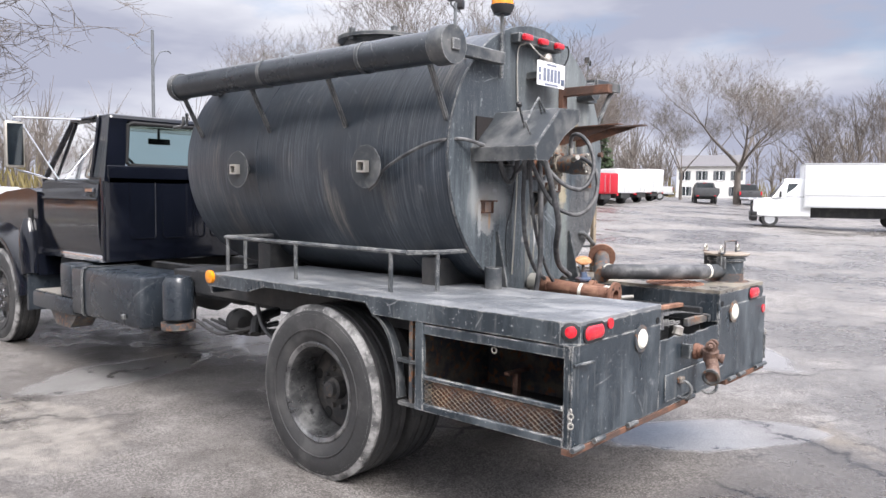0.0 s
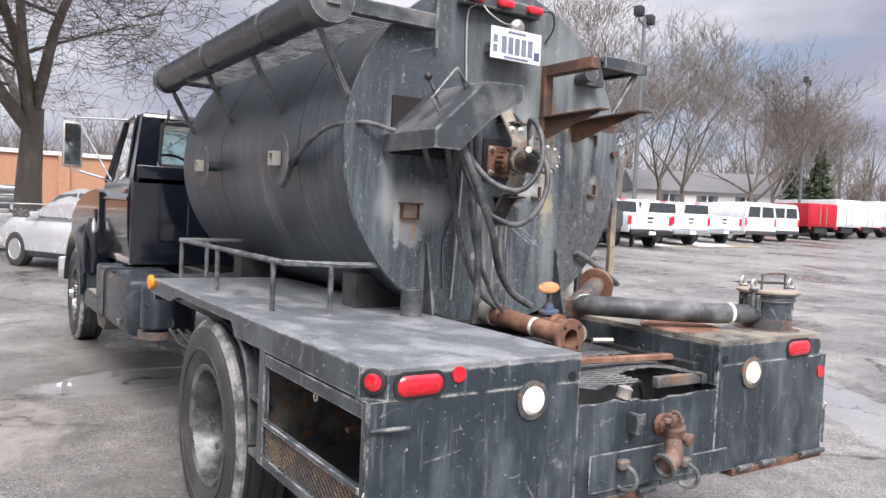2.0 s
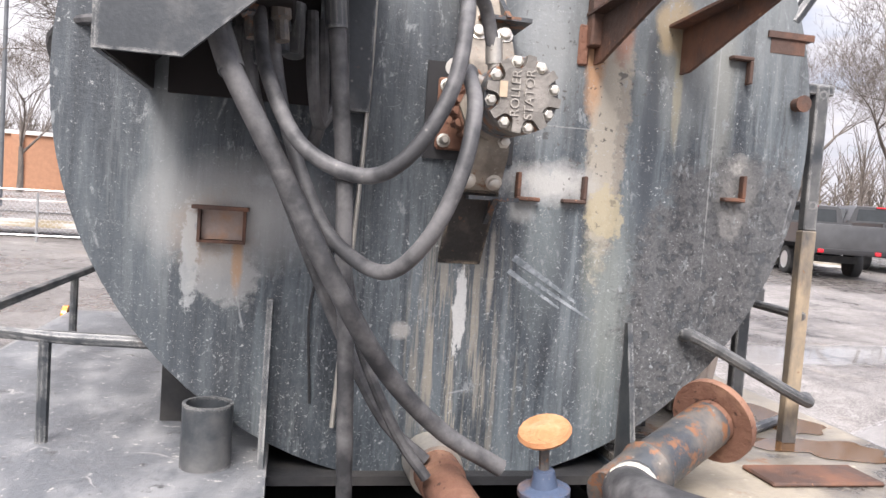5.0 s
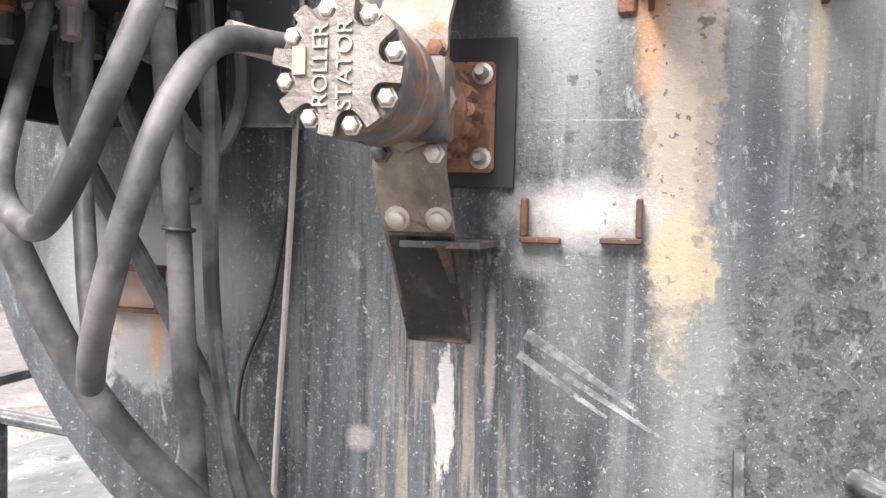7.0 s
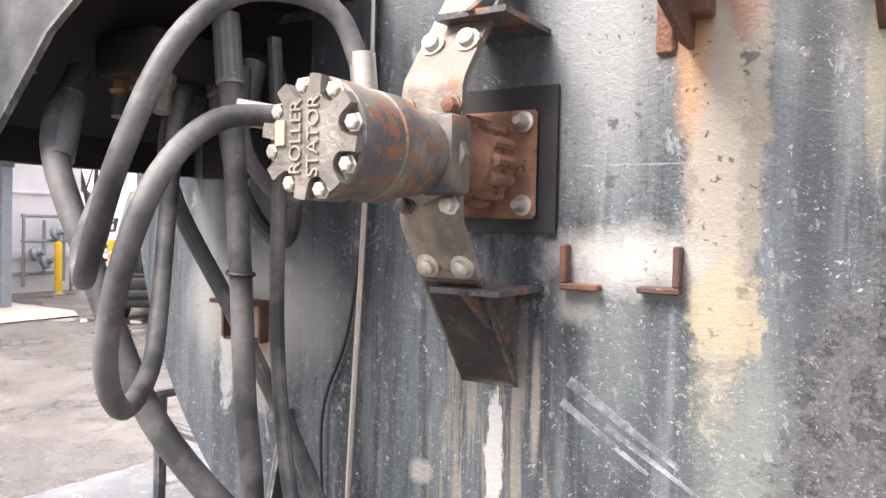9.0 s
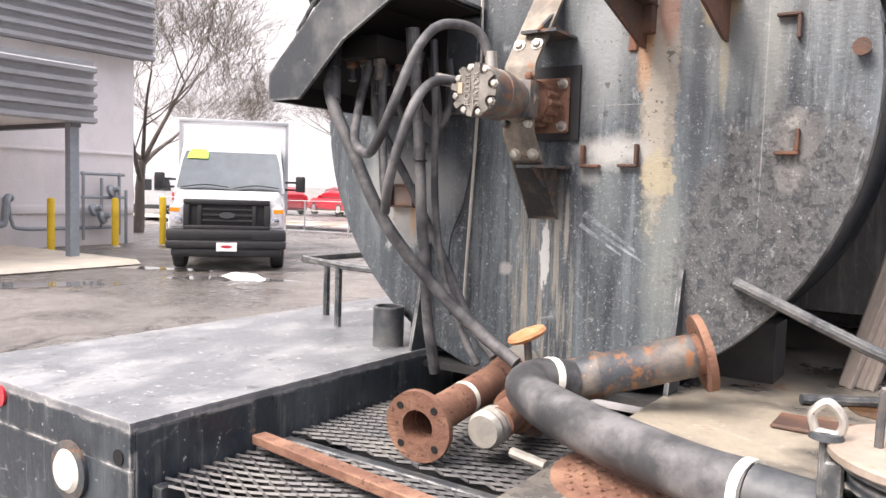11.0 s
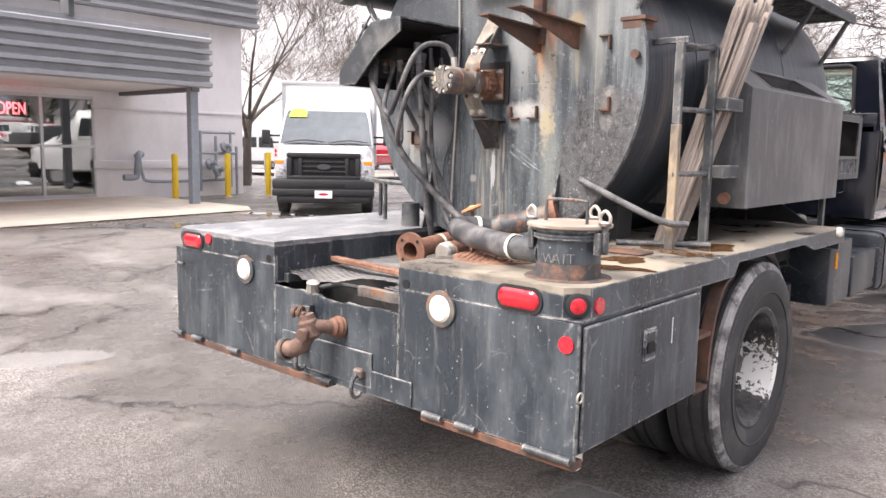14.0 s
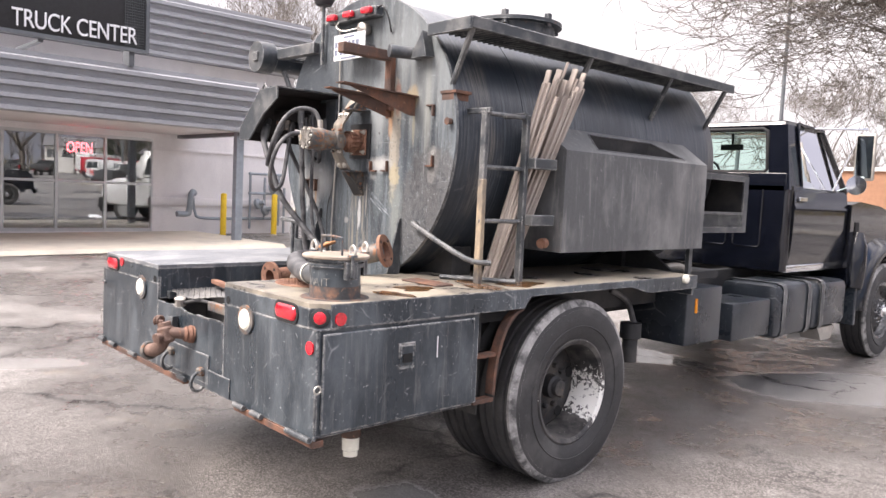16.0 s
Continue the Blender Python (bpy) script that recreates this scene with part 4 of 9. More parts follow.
for py in (7.8, 1.4, -5.0):
    part("canopy_post", Geo().box(-14.45, -14.25, py - 0.10, py + 0.10, ground_z(-14.3, py), 2.83, 0.008), M_GAS, building, "blue-grey square steel post")
part("beam", Geo().box(BX, -14.2, 7.71, 7.91, 2.72, 2.815), M_SIDINGDARK, building)

# shop window
shop = thing("window_1", "aluminium-framed shop window, dim room behind", "window", kind="structure")
ys = [-0.65, 1.25, 3.2, 4.47, 5.72, 7.02]
fr = Geo()
for yy in ys:
    fr.box(BX - 0.12, BX - 0.02, yy - 0.035, yy + 0.035, 0.02, 2.66, 0.005)
for a, b in zip(ys, ys[1:]):
    for zz, hh in ((0.06, 0.05), (1.36, 0.035), (2.62, 0.04)):
        fr.box(BX - 0.11, BX - 0.03, a + 0.035, b - 0.035, zz - hh, zz + hh, 0.004)
part("window_frame", fr, M_FRAME, shop)
for a, b in zip(ys, ys[1:]):
    for z0, z1 in ((0.11, 1.325), (1.395, 2.58)):
        ob = part("pane", Geo().box(BX - 0.075, BX - 0.065, a + 0.03, b - 0.03, z0, z1), M_SHOPPANE, shop, smooth=0)
        ob.visible_shadow = False
sign = thing("open_sign", "red lit tube sign in the shop window reading OPEN", "sign")
tx = bpy.data.curves.new("letters", "FONT")
tx.body, tx.size, tx.extrude = "OPEN", 0.42, 0.012
ob = new("letters", tx)
ob.data.materials.append(M_NEON)
ob.parent = sign
ob.matrix_basis = pose(BX - 0.2, 4.76, 2.13, 90, 0, 90) @ Matrix.Diagonal((0.62, 1.0, 1.0, 1.0))
part("backing", Geo().box(BX - 0.25, BX - 0.22, 4.70, 5.52, 2.06, 2.50, 0.01), M_BLACKPLASTIC, sign)

tsign = thing("roof_sign", "black mesh-framed canopy sign reading TRUCK CENTER", "sign")
part("panel", Geo().box(-14.0, -13.9, -3.4, 5.2, 4.42, 6.3, 0.01), M_BLACKPLASTIC, tsign)
fr = Geo()
fr.box(-13.9, -13.84, -3.45, 5.25, 4.36, 4.44).box(-13.9, -13.84, 5.17, 5.25, 4.44, 6.3).box(-13.9, -13.84, -3.45, -3.37, 4.44, 6.3).box(-13.9, -13.84, -3.45, 5.25, 6.3, 6.38)
part("frame", fr, M_SIDINGDARK, tsign)
g = Geo()
for k in range(9):
    g.cyl((-13.88, 4.72 + 0.05 * k, 4.45), (-13.88, 4.72 + 0.05 * k, 6.3), 0.006, n=5)
for k in range(30):
    g.cyl((-13.88, 4.70, 4.5 + 0.06 * k), (-13.88, 5.16, 4.5 + 0.06 * k), 0.006, n=5)
part("mesh", g, M_SIDINGDARK, tsign)
tx = bpy.data.curves.new("letters", "FONT")
tx.body, tx.size, tx.extrude, tx.space_character = "TRUCK CENTER", 0.52, 0.02, 0.95
tx.align_x = "RIGHT"
ob = new("letters", tx)
ob.data.materials.append(M_WHITE)
ob.parent = tsign
ob.matrix_basis = pose(-13.87, 4.98, 4.53, 90, 0, 90) @ Matrix.Diagonal((0.70, 1, 1, 1))
for yy in (4.9, 0.5):
    part("bracket", Geo().box(-14.35, -13.95, yy - 0.06, yy + 0.06, 4.04, 4.44, 0.01), M_SIDINGDARK, tsign)
part("arm", Geo().box(BX + 0.5, -14.1, 3.0, 3.1, 4.3, 4.36), M_SIDINGDARK, tsign)

g = Geo()
vs = []
for yy in (-14.0, 8.3):
    for xx, up in ((BX, 0.1), (-12.85, 0.1), (-12.7, 0.02)):
        vs.append((xx, yy, ground_z(xx, yy) + up))
g.add(vs, [(0, 1, 4, 3), (1, 2, 5, 4)])
g.add([(BX, 8.3, -0.3), (-12.7, 8.3, -0.3), vs[5], vs[4], vs[3]], [(0, 1, 2, 3, 4)])
solid("pavement", g, M_CONCRETE, "tan concrete walk along the shop front", "pavement", kind="structure", smooth=0)


def bollard(x, y, h):
    b = thing("bollard", "yellow painted steel guard post by the shop wall", "bollard", "yellow guard posts")
    b.matrix_basis = pose(x, y, ground_z(x, y))
    part("post", Geo().lathe([(-0.05, 0.085), (h - 0.05, 0.085), (h - 0.01, 0.07), (h, 0.03)], (0, 0, 0), (0, 0, 1), 20), M_YELLOW, b)
    part("foot", Geo().lathe([(-0.02, 0.12), (0.03, 0.11), (0.035, 0.085)], (0, 0, 0), (0, 0, 1), 20), M_CONCRETE, b)


bollard(-16.55, 8.53, 1.27)
bollard(-17.05, 10.47, 1.26)
bollard(-16.7, 11.63, 1.30)

gm = thing("gas_meter", "grey painted gas meter with pipes and regulators on the wall", "gas meter", m=pose(0, 0.18, 0.12))
g = Geo()
g.tube([(-17.2, 7.25, 0.45), (-17.2, 7.55, 0.45), (-17.2, 7.62, 0.55), (-17.2, 7.66, 0.95), (-17.3, 7.75, 1.08), (-17.5, 7.9, 1.05), (-17.85, 7.95, 1.0)], 0.085, 10)
part("vent_elbow", g, M_GAS, gm)
g = Geo()
g.tube([(-17.7, 7.95, 0.9), (-17.7, 8.02, 0.5), (-17.7, 8.2, 0.32), (-17.7, 9.2, 0.30), (-17.7, 10.6, 0.32)], 0.045, 8)
part("pipe", g, M_GAS, gm)
for yy, z0, z1 in ((9.75, 0.0, 1.75), (10.25, 0.3, 1.6), (10.75, 0.1, 1.75), (10.95, -0.15, 1.3)):
    part("riser_pipe", Geo().cyl((-17.6, yy, z0), (-17.6, yy, z1), 0.04, n=8), M_GAS, gm)
for zz in (1.1, 1.7):
    part("cross_pipe", Geo().cyl((-17.6, 9.7, zz), (-17.6, 10.9, zz), 0.04, n=8), M_GAS, gm)
for yy, zz in ((9.95, 0.75), (10.45, 1.25), (10.2, 0.55)):
    part("regulator", Geo().lathe([(0, 0.05), (0.03, 0.16), (0.12, 0.17), (0.16, 0.08), (0.3, 0.06)], (-17.6, yy, zz), (0.5, 0.3, 0.2), 16), M_GAS, gm)

# ---- the tank truck ----
truck = thing("tank_truck", "black conventional-cab truck with a worn cylindrical tank and flat deck", "truck")
TX, TZ, TR, TY0, TY1 = 0.015, 1.855, 0.825, 1.078, 3.84

# tank shell and ends
tank = part("tank", Geo().lathe([(0.0, TR), (0.025, TR + 0.006), (0.03, TR), (TY1 - TY0 - 0.03, TR), (TY1 - TY0, TR - 0.01)], (TX, TY0 + 0.002, TZ), (0, 1, 0), 96), M_TANK, truck, "black tank shell with vertical grime streaks", 40)
part("tank_end", Geo().lathe([(0.0, TR + 0.012), (0.012, TR + 0.012)], (TX, TY0 - 0.012, TZ), (0, 1, 0), 96), M_TANKEND, tank, "blue-grey stained end plate with rust and pale patches")
part("rim_weld", Geo().torus((TX, TY0 + 0.002, TZ), (0, 1, 0), TR + 0.008, 0.008, 96, 6), M_STEEL, tank)
part("seam", Geo().torus((TX, 1.62, TZ), (0, 1, 0), TR - 0.001, 0.004, 96, 6), M_TANK, tank)
part("seam", Geo().torus((TX, 2.9, TZ), (0, 1, 0), TR - 0.001, 0.004, 96, 6), M_TANK, tank)
g = Geo().lathe([(-0.1, 0.29), (0.07, 0.29), (0.075, 0.34), (0.10, 0.34), (0.11, 0.30), (0.12, 0.0)], (-0.02, 2.42, TZ + TR), (0, 0, 1), 40)
hatch = part("manhole", g, M_STEEL, tank, "dark round manhole with a flat lid")
for k in range(6):
    a = k * math.pi / 3
    part("clamp", Geo().box(-0.02 + 0.31 * math.cos(a) - 0.02, -0.02 + 0.31 * math.cos(a) + 0.02, 2.42 + 0.31 * math.sin(a) - 0.02, 2.42 + 0.31 * math.sin(a) + 0.02, TZ + TR + 0.05, TZ + TR + 0.14, 0.004), M_STEEL, hatch)

# side sockets with round backing plates
for yy in (1.668, 3.01):
    bx = TX - math.sqrt(TR ** 2 - (1.79 - TZ) ** 2)
    s = part("side_socket", Geo().cyl((bx + 0.02, yy, 1.80), (bx - 0.10, yy, 1.80), 0.032, n=14), M_STEEL, tank, "square socket with a thin worn plate")
    c = Geo().cyl((bx - 0.085, yy, 1.80), (bx - 0.088, yy, 1.80), 0.13, n=28)
    part("plate", c, M_STEEL, s)
    k = Geo().box(bx - 0.13, bx - 0.09, yy - 0.035, yy - 0.025, 1.765, 1.835).box(bx - 0.13, bx - 0.09, yy + 0.025, yy + 0.035, 1.765, 1.835).box(bx - 0.13, bx - 0.09, yy - 0.025, yy + 0.025, 1.825, 1.835).box(bx - 0.13, bx - 0.09, yy - 0.025, yy + 0.025, 1.765, 1.775)
    part("socket", k, M_ZINC, s)

# hose tube along the top left with its stays
TUX, TUZ, TUR = -0.985, 2.42, 0.088
tube = part("storage_tube", Geo().lathe([(0.0, TUR), (2.66, TUR)], (TUX, 0.95, TUZ), (0, 1, 0), 32), M_SATIN, truck, "long black storage tube with capped ends")
cap = part("cap", Geo().lathe([(-0.05, 0.102), (0.0, 0.104), (0.06, 0.104)], (TUX, 0.95, TUZ), (0, 1, 0), 32), M_STEEL, tube)
part("cap_block", Geo().box(TUX - 0.025, TUX + 0.035, 0.885, 0.90, TUZ - 0.03, TUZ + 0.03, 0.004), M_STEEL, tube)
part("cap", Geo().lathe([(-0.03, 0.1), (0.03, 0.1)], (TUX, 3.61, TUZ), (0, 1, 0), 32), M_STEEL, tube)
for yy in (1.55, 2.5):
    part("band", Geo().lathe([(0, TUR + 0.004), (0.03, TUR + 0.004)], (TUX, yy, TUZ), (0, 1, 0), 32), M_STEEL, tube)
rack = part("tube_rack", Geo().box(-0.86, -0.42, 0.99, 1.04, 2.40, 2.47, 0.004), M_STEEL, truck)
part("cross_bar", Geo().box(-0.86, -0.42, 3.66, 3.71, 2.40, 2.47, 0.004), M_STEEL, rack)
g = Geo()
for k in range(70):
    g.box(-0.90, -0.56, 1.08 + k * 0.037, 1.092 + k * 0.037, 2.425, 2.437)
g.box(-0.90, -0.885, 1.05, 3.68, 2.41, 2.45).box(-0.575, -0.56, 1.05, 3.68, 2.41, 2.45)
part("walkway_grating", g, M_STEEL, rack)
for yy in (1.10, 1.95, 2.75, 3.62):
    part("stay", Geo().cyl((-0.955, yy, 2.35), (TX - 0.80, yy + 0.02, 2.06), 0.017, n=8), M_STEEL, rack)

# walkway shelf along the top right
shelf = part("side_shelf", Geo().box(0.66, 0.965, 1.02, 3.79, 2.425, 2.445), M_STEEL, truck, "black steel walkway shelf on struts")
part("lip", Geo().box(0.965, 0.985, 1.02, 3.79, 2.395, 2.455, 0.003), M_STEEL, shelf)
part("lip", Geo().box(0.66, 0.985, 1.0, 1.02, 2.385, 2.450, 0.003), M_STEEL, shelf)
g = Geo()
for k in range(60):
    g.box(0.67, 0.96, 1.06 + k * 0.044, 1.066 + k * 0.044, 2.410, 2.424)
part("tread", g, M_STEEL, shelf)
for yy in (1.05, 2.05, 2.95, 3.70):
    part("strut", Geo().cyl((0.96, yy, 2.410), (TX + 0.775, yy + 0.03, 2.13), 0.017, n=8), M_STEEL, shelf)
part("bracket", Geo().box(0.72, 0.84, 1.06, 1.18, 2.085, 2.10).box(0.73, 0.82, 1.065, 1.175, 2.05, 2.085), M_RUSTDARK, shelf)

# number plate, lamp bar, beacon
plate = part("number_plate", Geo().box(-0.137, 0.17, 0.955, 0.962, 2.315, 2.465, 0.002), M_WHITE, truck, "white metal number plate with dark bars")
for x0, x1, z0, z1 in ((-0.075, -0.045, 2.345, 2.425), (-0.035, -0.005, 2.345, 2.425), (0.005, 0.035, 2.345, 2.425), (0.045, 0.075, 2.345, 2.425), (0.085, 0.115, 2.345, 2.425), (-0.125, -0.10, 2.39, 2.425), (-0.125, -0.10, 2.345, 2.38), (-0.04, 0.07, 2.442, 2.454), (-0.06, 0.09, 2.322, 2.333)):
    part("bar", Geo().box(x0, x1, 0.953, 0.9548, z0, z1), M_INK, plate, smooth=0)
part("sticker", Geo().box(0.125, 0.16, 0.953, 0.9548, 2.335, 2.375), M_BLUE, plate, smooth=0)
part("bracket", Geo().box(-0.1, 0.13, 0.963, 1.062, 2.36, 2.40), M_STEEL, plate)
bar = part("lamp_bar", Geo().box(-0.27, 0.20, 1.0, 1.066, 2.555, 2.615, 0.006), M_STEEL, truck, "three red marker lamps on a bar")
for xx in (-0.21, -0.04, 0.14):
    part("red_lamp", Geo().box(xx - 0.045, xx + 0.045, 0.965, 0.999, 2.567, 2.607, 0.012), M_RED, bar)
part("plate_lamp", Geo().lathe([(0, 0.03), (0.05, 0.045), (0.07, 0.02)], (0.06, 1.06, 2.50), (0, -1, -0.2), 14), M_BARE, bar)
g = Geo().tube([(-0.16, 1.0, 2.56), (-0.14, 0.97, 2.52), (-0.06, 0.97, 2.49), (0.02, 1.0, 2.5)], 0.004, 5)
g.tube([(-0.2, 1.0, 2.56), (-0.215, 1.05, 2.5), (-0.200, 1.05, 2.1), (-0.205, 1.045, 1.76), (-0.225, 1.045, 1.36), (-0.235, 1.05, 1.15)], 0.005, 6)
part("wire", g, M_ZINC, bar)
part("wire", Geo().tube([(0.2, 1.02, 2.60), (0.27, 1.0, 2.6), (0.3, 1.02, 2.53), (0.28, 1.06, 2.46)], 0.005, 5), M_BLACKPLASTIC, bar)
beacon = part("beacon_pole", Geo().cyl((-0.39, 1.04, 2.33), (-0.39, 1.04, 2.70), 0.011, n=8), M_STEEL, truck)
part("beacon_base", Geo().lathe([(0, 0.05), (0.04, 0.07), (0.05, 0.07)], (-0.39, 1.04, 2.70), (0, 0, 1), 20), M_BLACKPLASTIC, beacon)
part("beacon_lens", Geo().lathe([(0, 0.066), (0.09, 0.06), (0.115, 0.04), (0.12, 0.0)], (-0.39, 1.04, 2.751), (0, 0, 1), 20), M_AMBER, beacon, "amber beacon lens")

# control console on the tank end
cons = part("console", Geo().prism([(-0.635, 1.828), (-0.635, 1.903), (-0.40, 2.123), (-0.20, 2.133), (-0.20, 2.063), (-0.36, 1.973), (-0.515, 1.828)], "y", 0.612, 0.622), M_STEEL, truck, "black steel valve console with levers")
part("front_lip", Geo().box(-0.64, -0.63, 0.617, 1.062, 1.828, 1.908), M_STEEL, cons)
part("sloped_panel", Geo().prism([(-0.64, 1.901), (-0.635, 1.894), (-0.398, 2.116), (-0.403, 2.126)], "y", 0.623, 1.062), M_STEEL, cons)
part("top_panel", Geo().prism([(-0.402, 2.126), (-0.40, 2.116), (-0.20, 2.126), (-0.20, 2.135)], "y", 0.623, 1.062), M_STEEL, cons)
# thin black sheets below the panels, added as the shade under the hood
part("shade_sheet", Geo().prism([(-0.628, 1.886), (-0.625, 1.883), (-0.393, 2.106), (-0.396, 2.110)], "y", 0.624, 1.05), M_HOODSHADE, cons)
part("shade_sheet", Geo().prism([(-0.39, 2.109), (-0.39, 2.106), (-0.205, 2.116), (-0.205, 2.119)], "y", 0.624, 1.05), M_HOODSHADE, cons)
part("shade_sheet", Geo().box(-0.6295, -0.626, 0.624, 1.05, 1.83, 1.884), M_HOODSHADE, cons)
part("inner_panel", Geo().box(-0.31, -0.20, 1.03, 1.062, 1.82, 2.10), M_STEEL, cons)
part("valve_block", Geo().box(-0.50, -0.36, 0.76, 1.0, 1.955, 2.02, 0.012), M_HOODSHADE, cons)
for k in range(6):
    vx, vy = -0.485 + 0.05 * (k % 3), 0.80 + 0.10 * (k // 3)
    part("spool_end", Geo().lathe([(0, 0.018), (0.02, 0.018), (0.025, 0.013), (0.06, 0.012)], (vx, vy, 1.958), (0.12, -0.15, -1), 10), M_STEELRUST, cons)
# divider coloured black too, for the shade inside the console
part("divider", Geo().box(-0.60, -0.21, 1.05, 1.06, 1.825, 2.09), M_HOODSHADE, cons)
for k, (px, py) in enumerate(((-0.45, 0.98), (-0.52, 0.90), (-0.46, 0.80), (-0.55, 0.76))):
    zz = 1.893 + (px + 0.615) * 1.03
    part("slot", Geo().lathe([(0, 0.022 if k % 2 == 0 else 0.013), (0.006, 0.022 if k % 2 == 0 else 0.013)], (px, py, zz + 0.004), (-0.72, 0, 0.70), 14), M_GRILLE, cons)
lev = part("lever", Geo().cyl((-0.50, 0.78, 2.0), (-0.60, 0.755, 2.13), 0.007, n=8), M_STEEL, cons)
part("knob", Geo().lathe([(-0.018, 0.004), (-0.012, 0.014), (0, 0.018), (0.012, 0.014), (0.018, 0.003)], (-0.60, 0.755, 2.135), (0, 0, 1), 14), M_BLACKPLASTIC, lev)
part("lever_guard", Geo().tube([(-0.55, 0.70, 1.955), (-0.61, 0.70, 2.03), (-0.60, 0.70, 2.05), (-0.50, 0.70, 2.17), (-0.48, 0.70, 2.16), (-0.42, 0.70, 2.10)], 0.006, 6, 4), M_STEEL, cons)
part("lever", Geo().cyl((-0.43, 0.72, 2.09), (-0.46, 0.72, 2.16), 0.006, n=8), M_STEEL, cons)

# hydraulic motor, its bracket and coupling
MX, MZ = 0.02, 1.833
motor = part("hydraulic_motor", Geo().lathe([(0, 0.062), (0.003, 0.065), (0.035, 0.065), (0.036, 0.062), (0.075, 0.062), (0.077, 0.064), (0.11, 0.064), (0.112, 0.059), (0.165, 0.054), (0.20, 0.045), (0.246, 0.045)], (MX, 0.681, MZ), (0, 1, 0), 40), M_MOTOR, truck, "worn grey and rusted hydraulic motor with bolted end cap")
ANG = [2 * math.pi * (k + 0.3) / 8 for k in range(8)]
rim_pts = []
for k in range(160):
    a, r = 2 * math.pi * k / 160, 0.0650
    for b in ANG:
        h = 0.0130 ** 2 - (0.0555 * math.sin(a - b)) ** 2
        if h > 0 and math.cos(a - b) > 0:
            r = min(r, 0.0555 * math.cos(a - b) - math.sqrt(h))
    rim_pts.append((MX + r * math.cos(a), MZ + r * math.sin(a)))
capm = part("end_cap", Geo().prism(rim_pts, "y", 0.668, 0.680), M_CAST, motor, "cast metal end cap with notches for the bolts", 60)
for b in ANG:
    c = (MX + 0.0555 * math.cos(b), 0.679, MZ + 0.0555 * math.sin(b))
    part("cap_bolt", Geo().lathe([(0, 0.0105), (-0.002, 0.0105), (-0.0025, 0.0085), (-0.008, 0.0082), (-0.0095, 0.006), (-0.0096, 0.0)], c, (0, 1, 0), 6), M_ZINC, motor)
for body, dx, dz in (("ROLLER", -0.016, 0.032), ("STATOR", 0.008, 0.032)):
    tx = bpy.data.curves.new("lettering", "FONT")
    tx.body, tx.size, tx.extrude, tx.align_x = body, 0.0222, 0.0015, "CENTER"
    ob = new("lettering", tx)
    ob.data.materials.append(M_BARE)
    ob.parent = motor
    ob.matrix_basis = pose(MX + dx, 0.667, MZ, 90, 0, 0) @ pose(0, 0, 0, 0, 0, 90) @ pose(0, -0.008, 0)
part("tag", Geo().box(MX - 0.043, MX - 0.030, 0.665, 0.6679, MZ - 0.008, MZ + 0.018), M_TAN, motor)
part("port", Geo().cyl((MX - 0.02, 0.79, MZ + 0.05), (MX - 0.025, 0.79, MZ + 0.085), 0.014, n=12), M_ZINC, motor)
part("port", Geo().cyl((MX - 0.05, 0.75, MZ + 0.02), (MX - 0.085, 0.735, MZ + 0.03), 0.014, n=12), M_ZINC, motor)
for bx_, bz_, bm_ in ((0.034, 0.062, M_RUST), (0.034, -0.062, M_ZINC), (-0.034, 0.062, M_STEELRUST), (-0.034, -0.062, M_STEELRUST)):
    part("mount_bolt", Geo().lathe([(0, 0.013), (-0.003, 0.013), (-0.004, 0.010), (-0.016, 0.010), (-0.018, 0.006)], (MX + bx_, 0.8945, MZ + bz_), (0, 1, 0), 6), bm_, motor)
part("mount_flange", Geo().lathe([(0, 0.058), (0.002, 0.062), (0.014, 0.062), (0.016, 0.05)], (MX, 0.876, MZ), (0, 1, 0), 8), M_STRAP, motor)
part("boss", Geo().box(MX + 0.0, MX + 0.055, 0.86, 0.91, MZ - 0.05, MZ + 0.05, 0.01), M_STEELRUST, motor)
strap = part("motor_bracket", Geo().prism([(1.064, 2.16), (0.90, 1.935), (0.895, 1.92), (0.895, 1.755), (0.90, 1.74), (0.9475, 1.6748), (0.9565, 1.6813), (0.909, 1.748), (0.905, 1.758), (0.905, 1.917), (0.909, 1.93), (1.064, 2.142)], "x", MX - 0.046, MX + 0.046), M_STRAP, truck, "bent steel strap bracket with zinc bolts")
part("lower_leg", Geo().prism([(0.9485, 1.6735), (1.064, 1.515), (1.064, 1.533), (0.9575, 1.68)], "x", MX - 0.047, MX + 0.047), M_STRAPDARK, strap, "blackened lower leg")
for zz in (1.693, 1.985):
    for xx in (-0.004, 0.05):
        part("bolt", Geo().lathe([(0, 0.017), (-0.003, 0.017), (-0.004, 0.012), (-0.012, 0.012), (-0.015, 0.007)], (xx, 0.933, zz), (0, 1, 0.45 if zz < 1.8 else -0.45), 12), M_ZINC, strap)
for zz in (1.66, 2.02):
    part("gusset", Geo().prism([(0.92, zz), (1.064, zz), (1.064, zz + (0.1 if zz > 1.8 else -0.1))], "x", MX + 0.03, MX + 0.04), M_STEELRUST, strap)
    part("shelf_plate", Geo().box(MX - 0.02, MX + 0.085, 0.93, 1.064, zz - 0.004, zz + 0.004), M_STEELRUST, strap)
coup = part("chain_coupling", Geo().lathe([(0.90, 0.03), (0.94, 0.035), (0.95, 0.052), (0.975, 0.056), (0.98, 0.046), (0.985, 0.046), (0.99, 0.056), (1.015, 0.054), (1.02, 0.04), (1.05, 0.04)], (MX + 0.005, 0, MZ), (0, 1, 0), 24), M_RUST, truck, "rusty chain coupling")
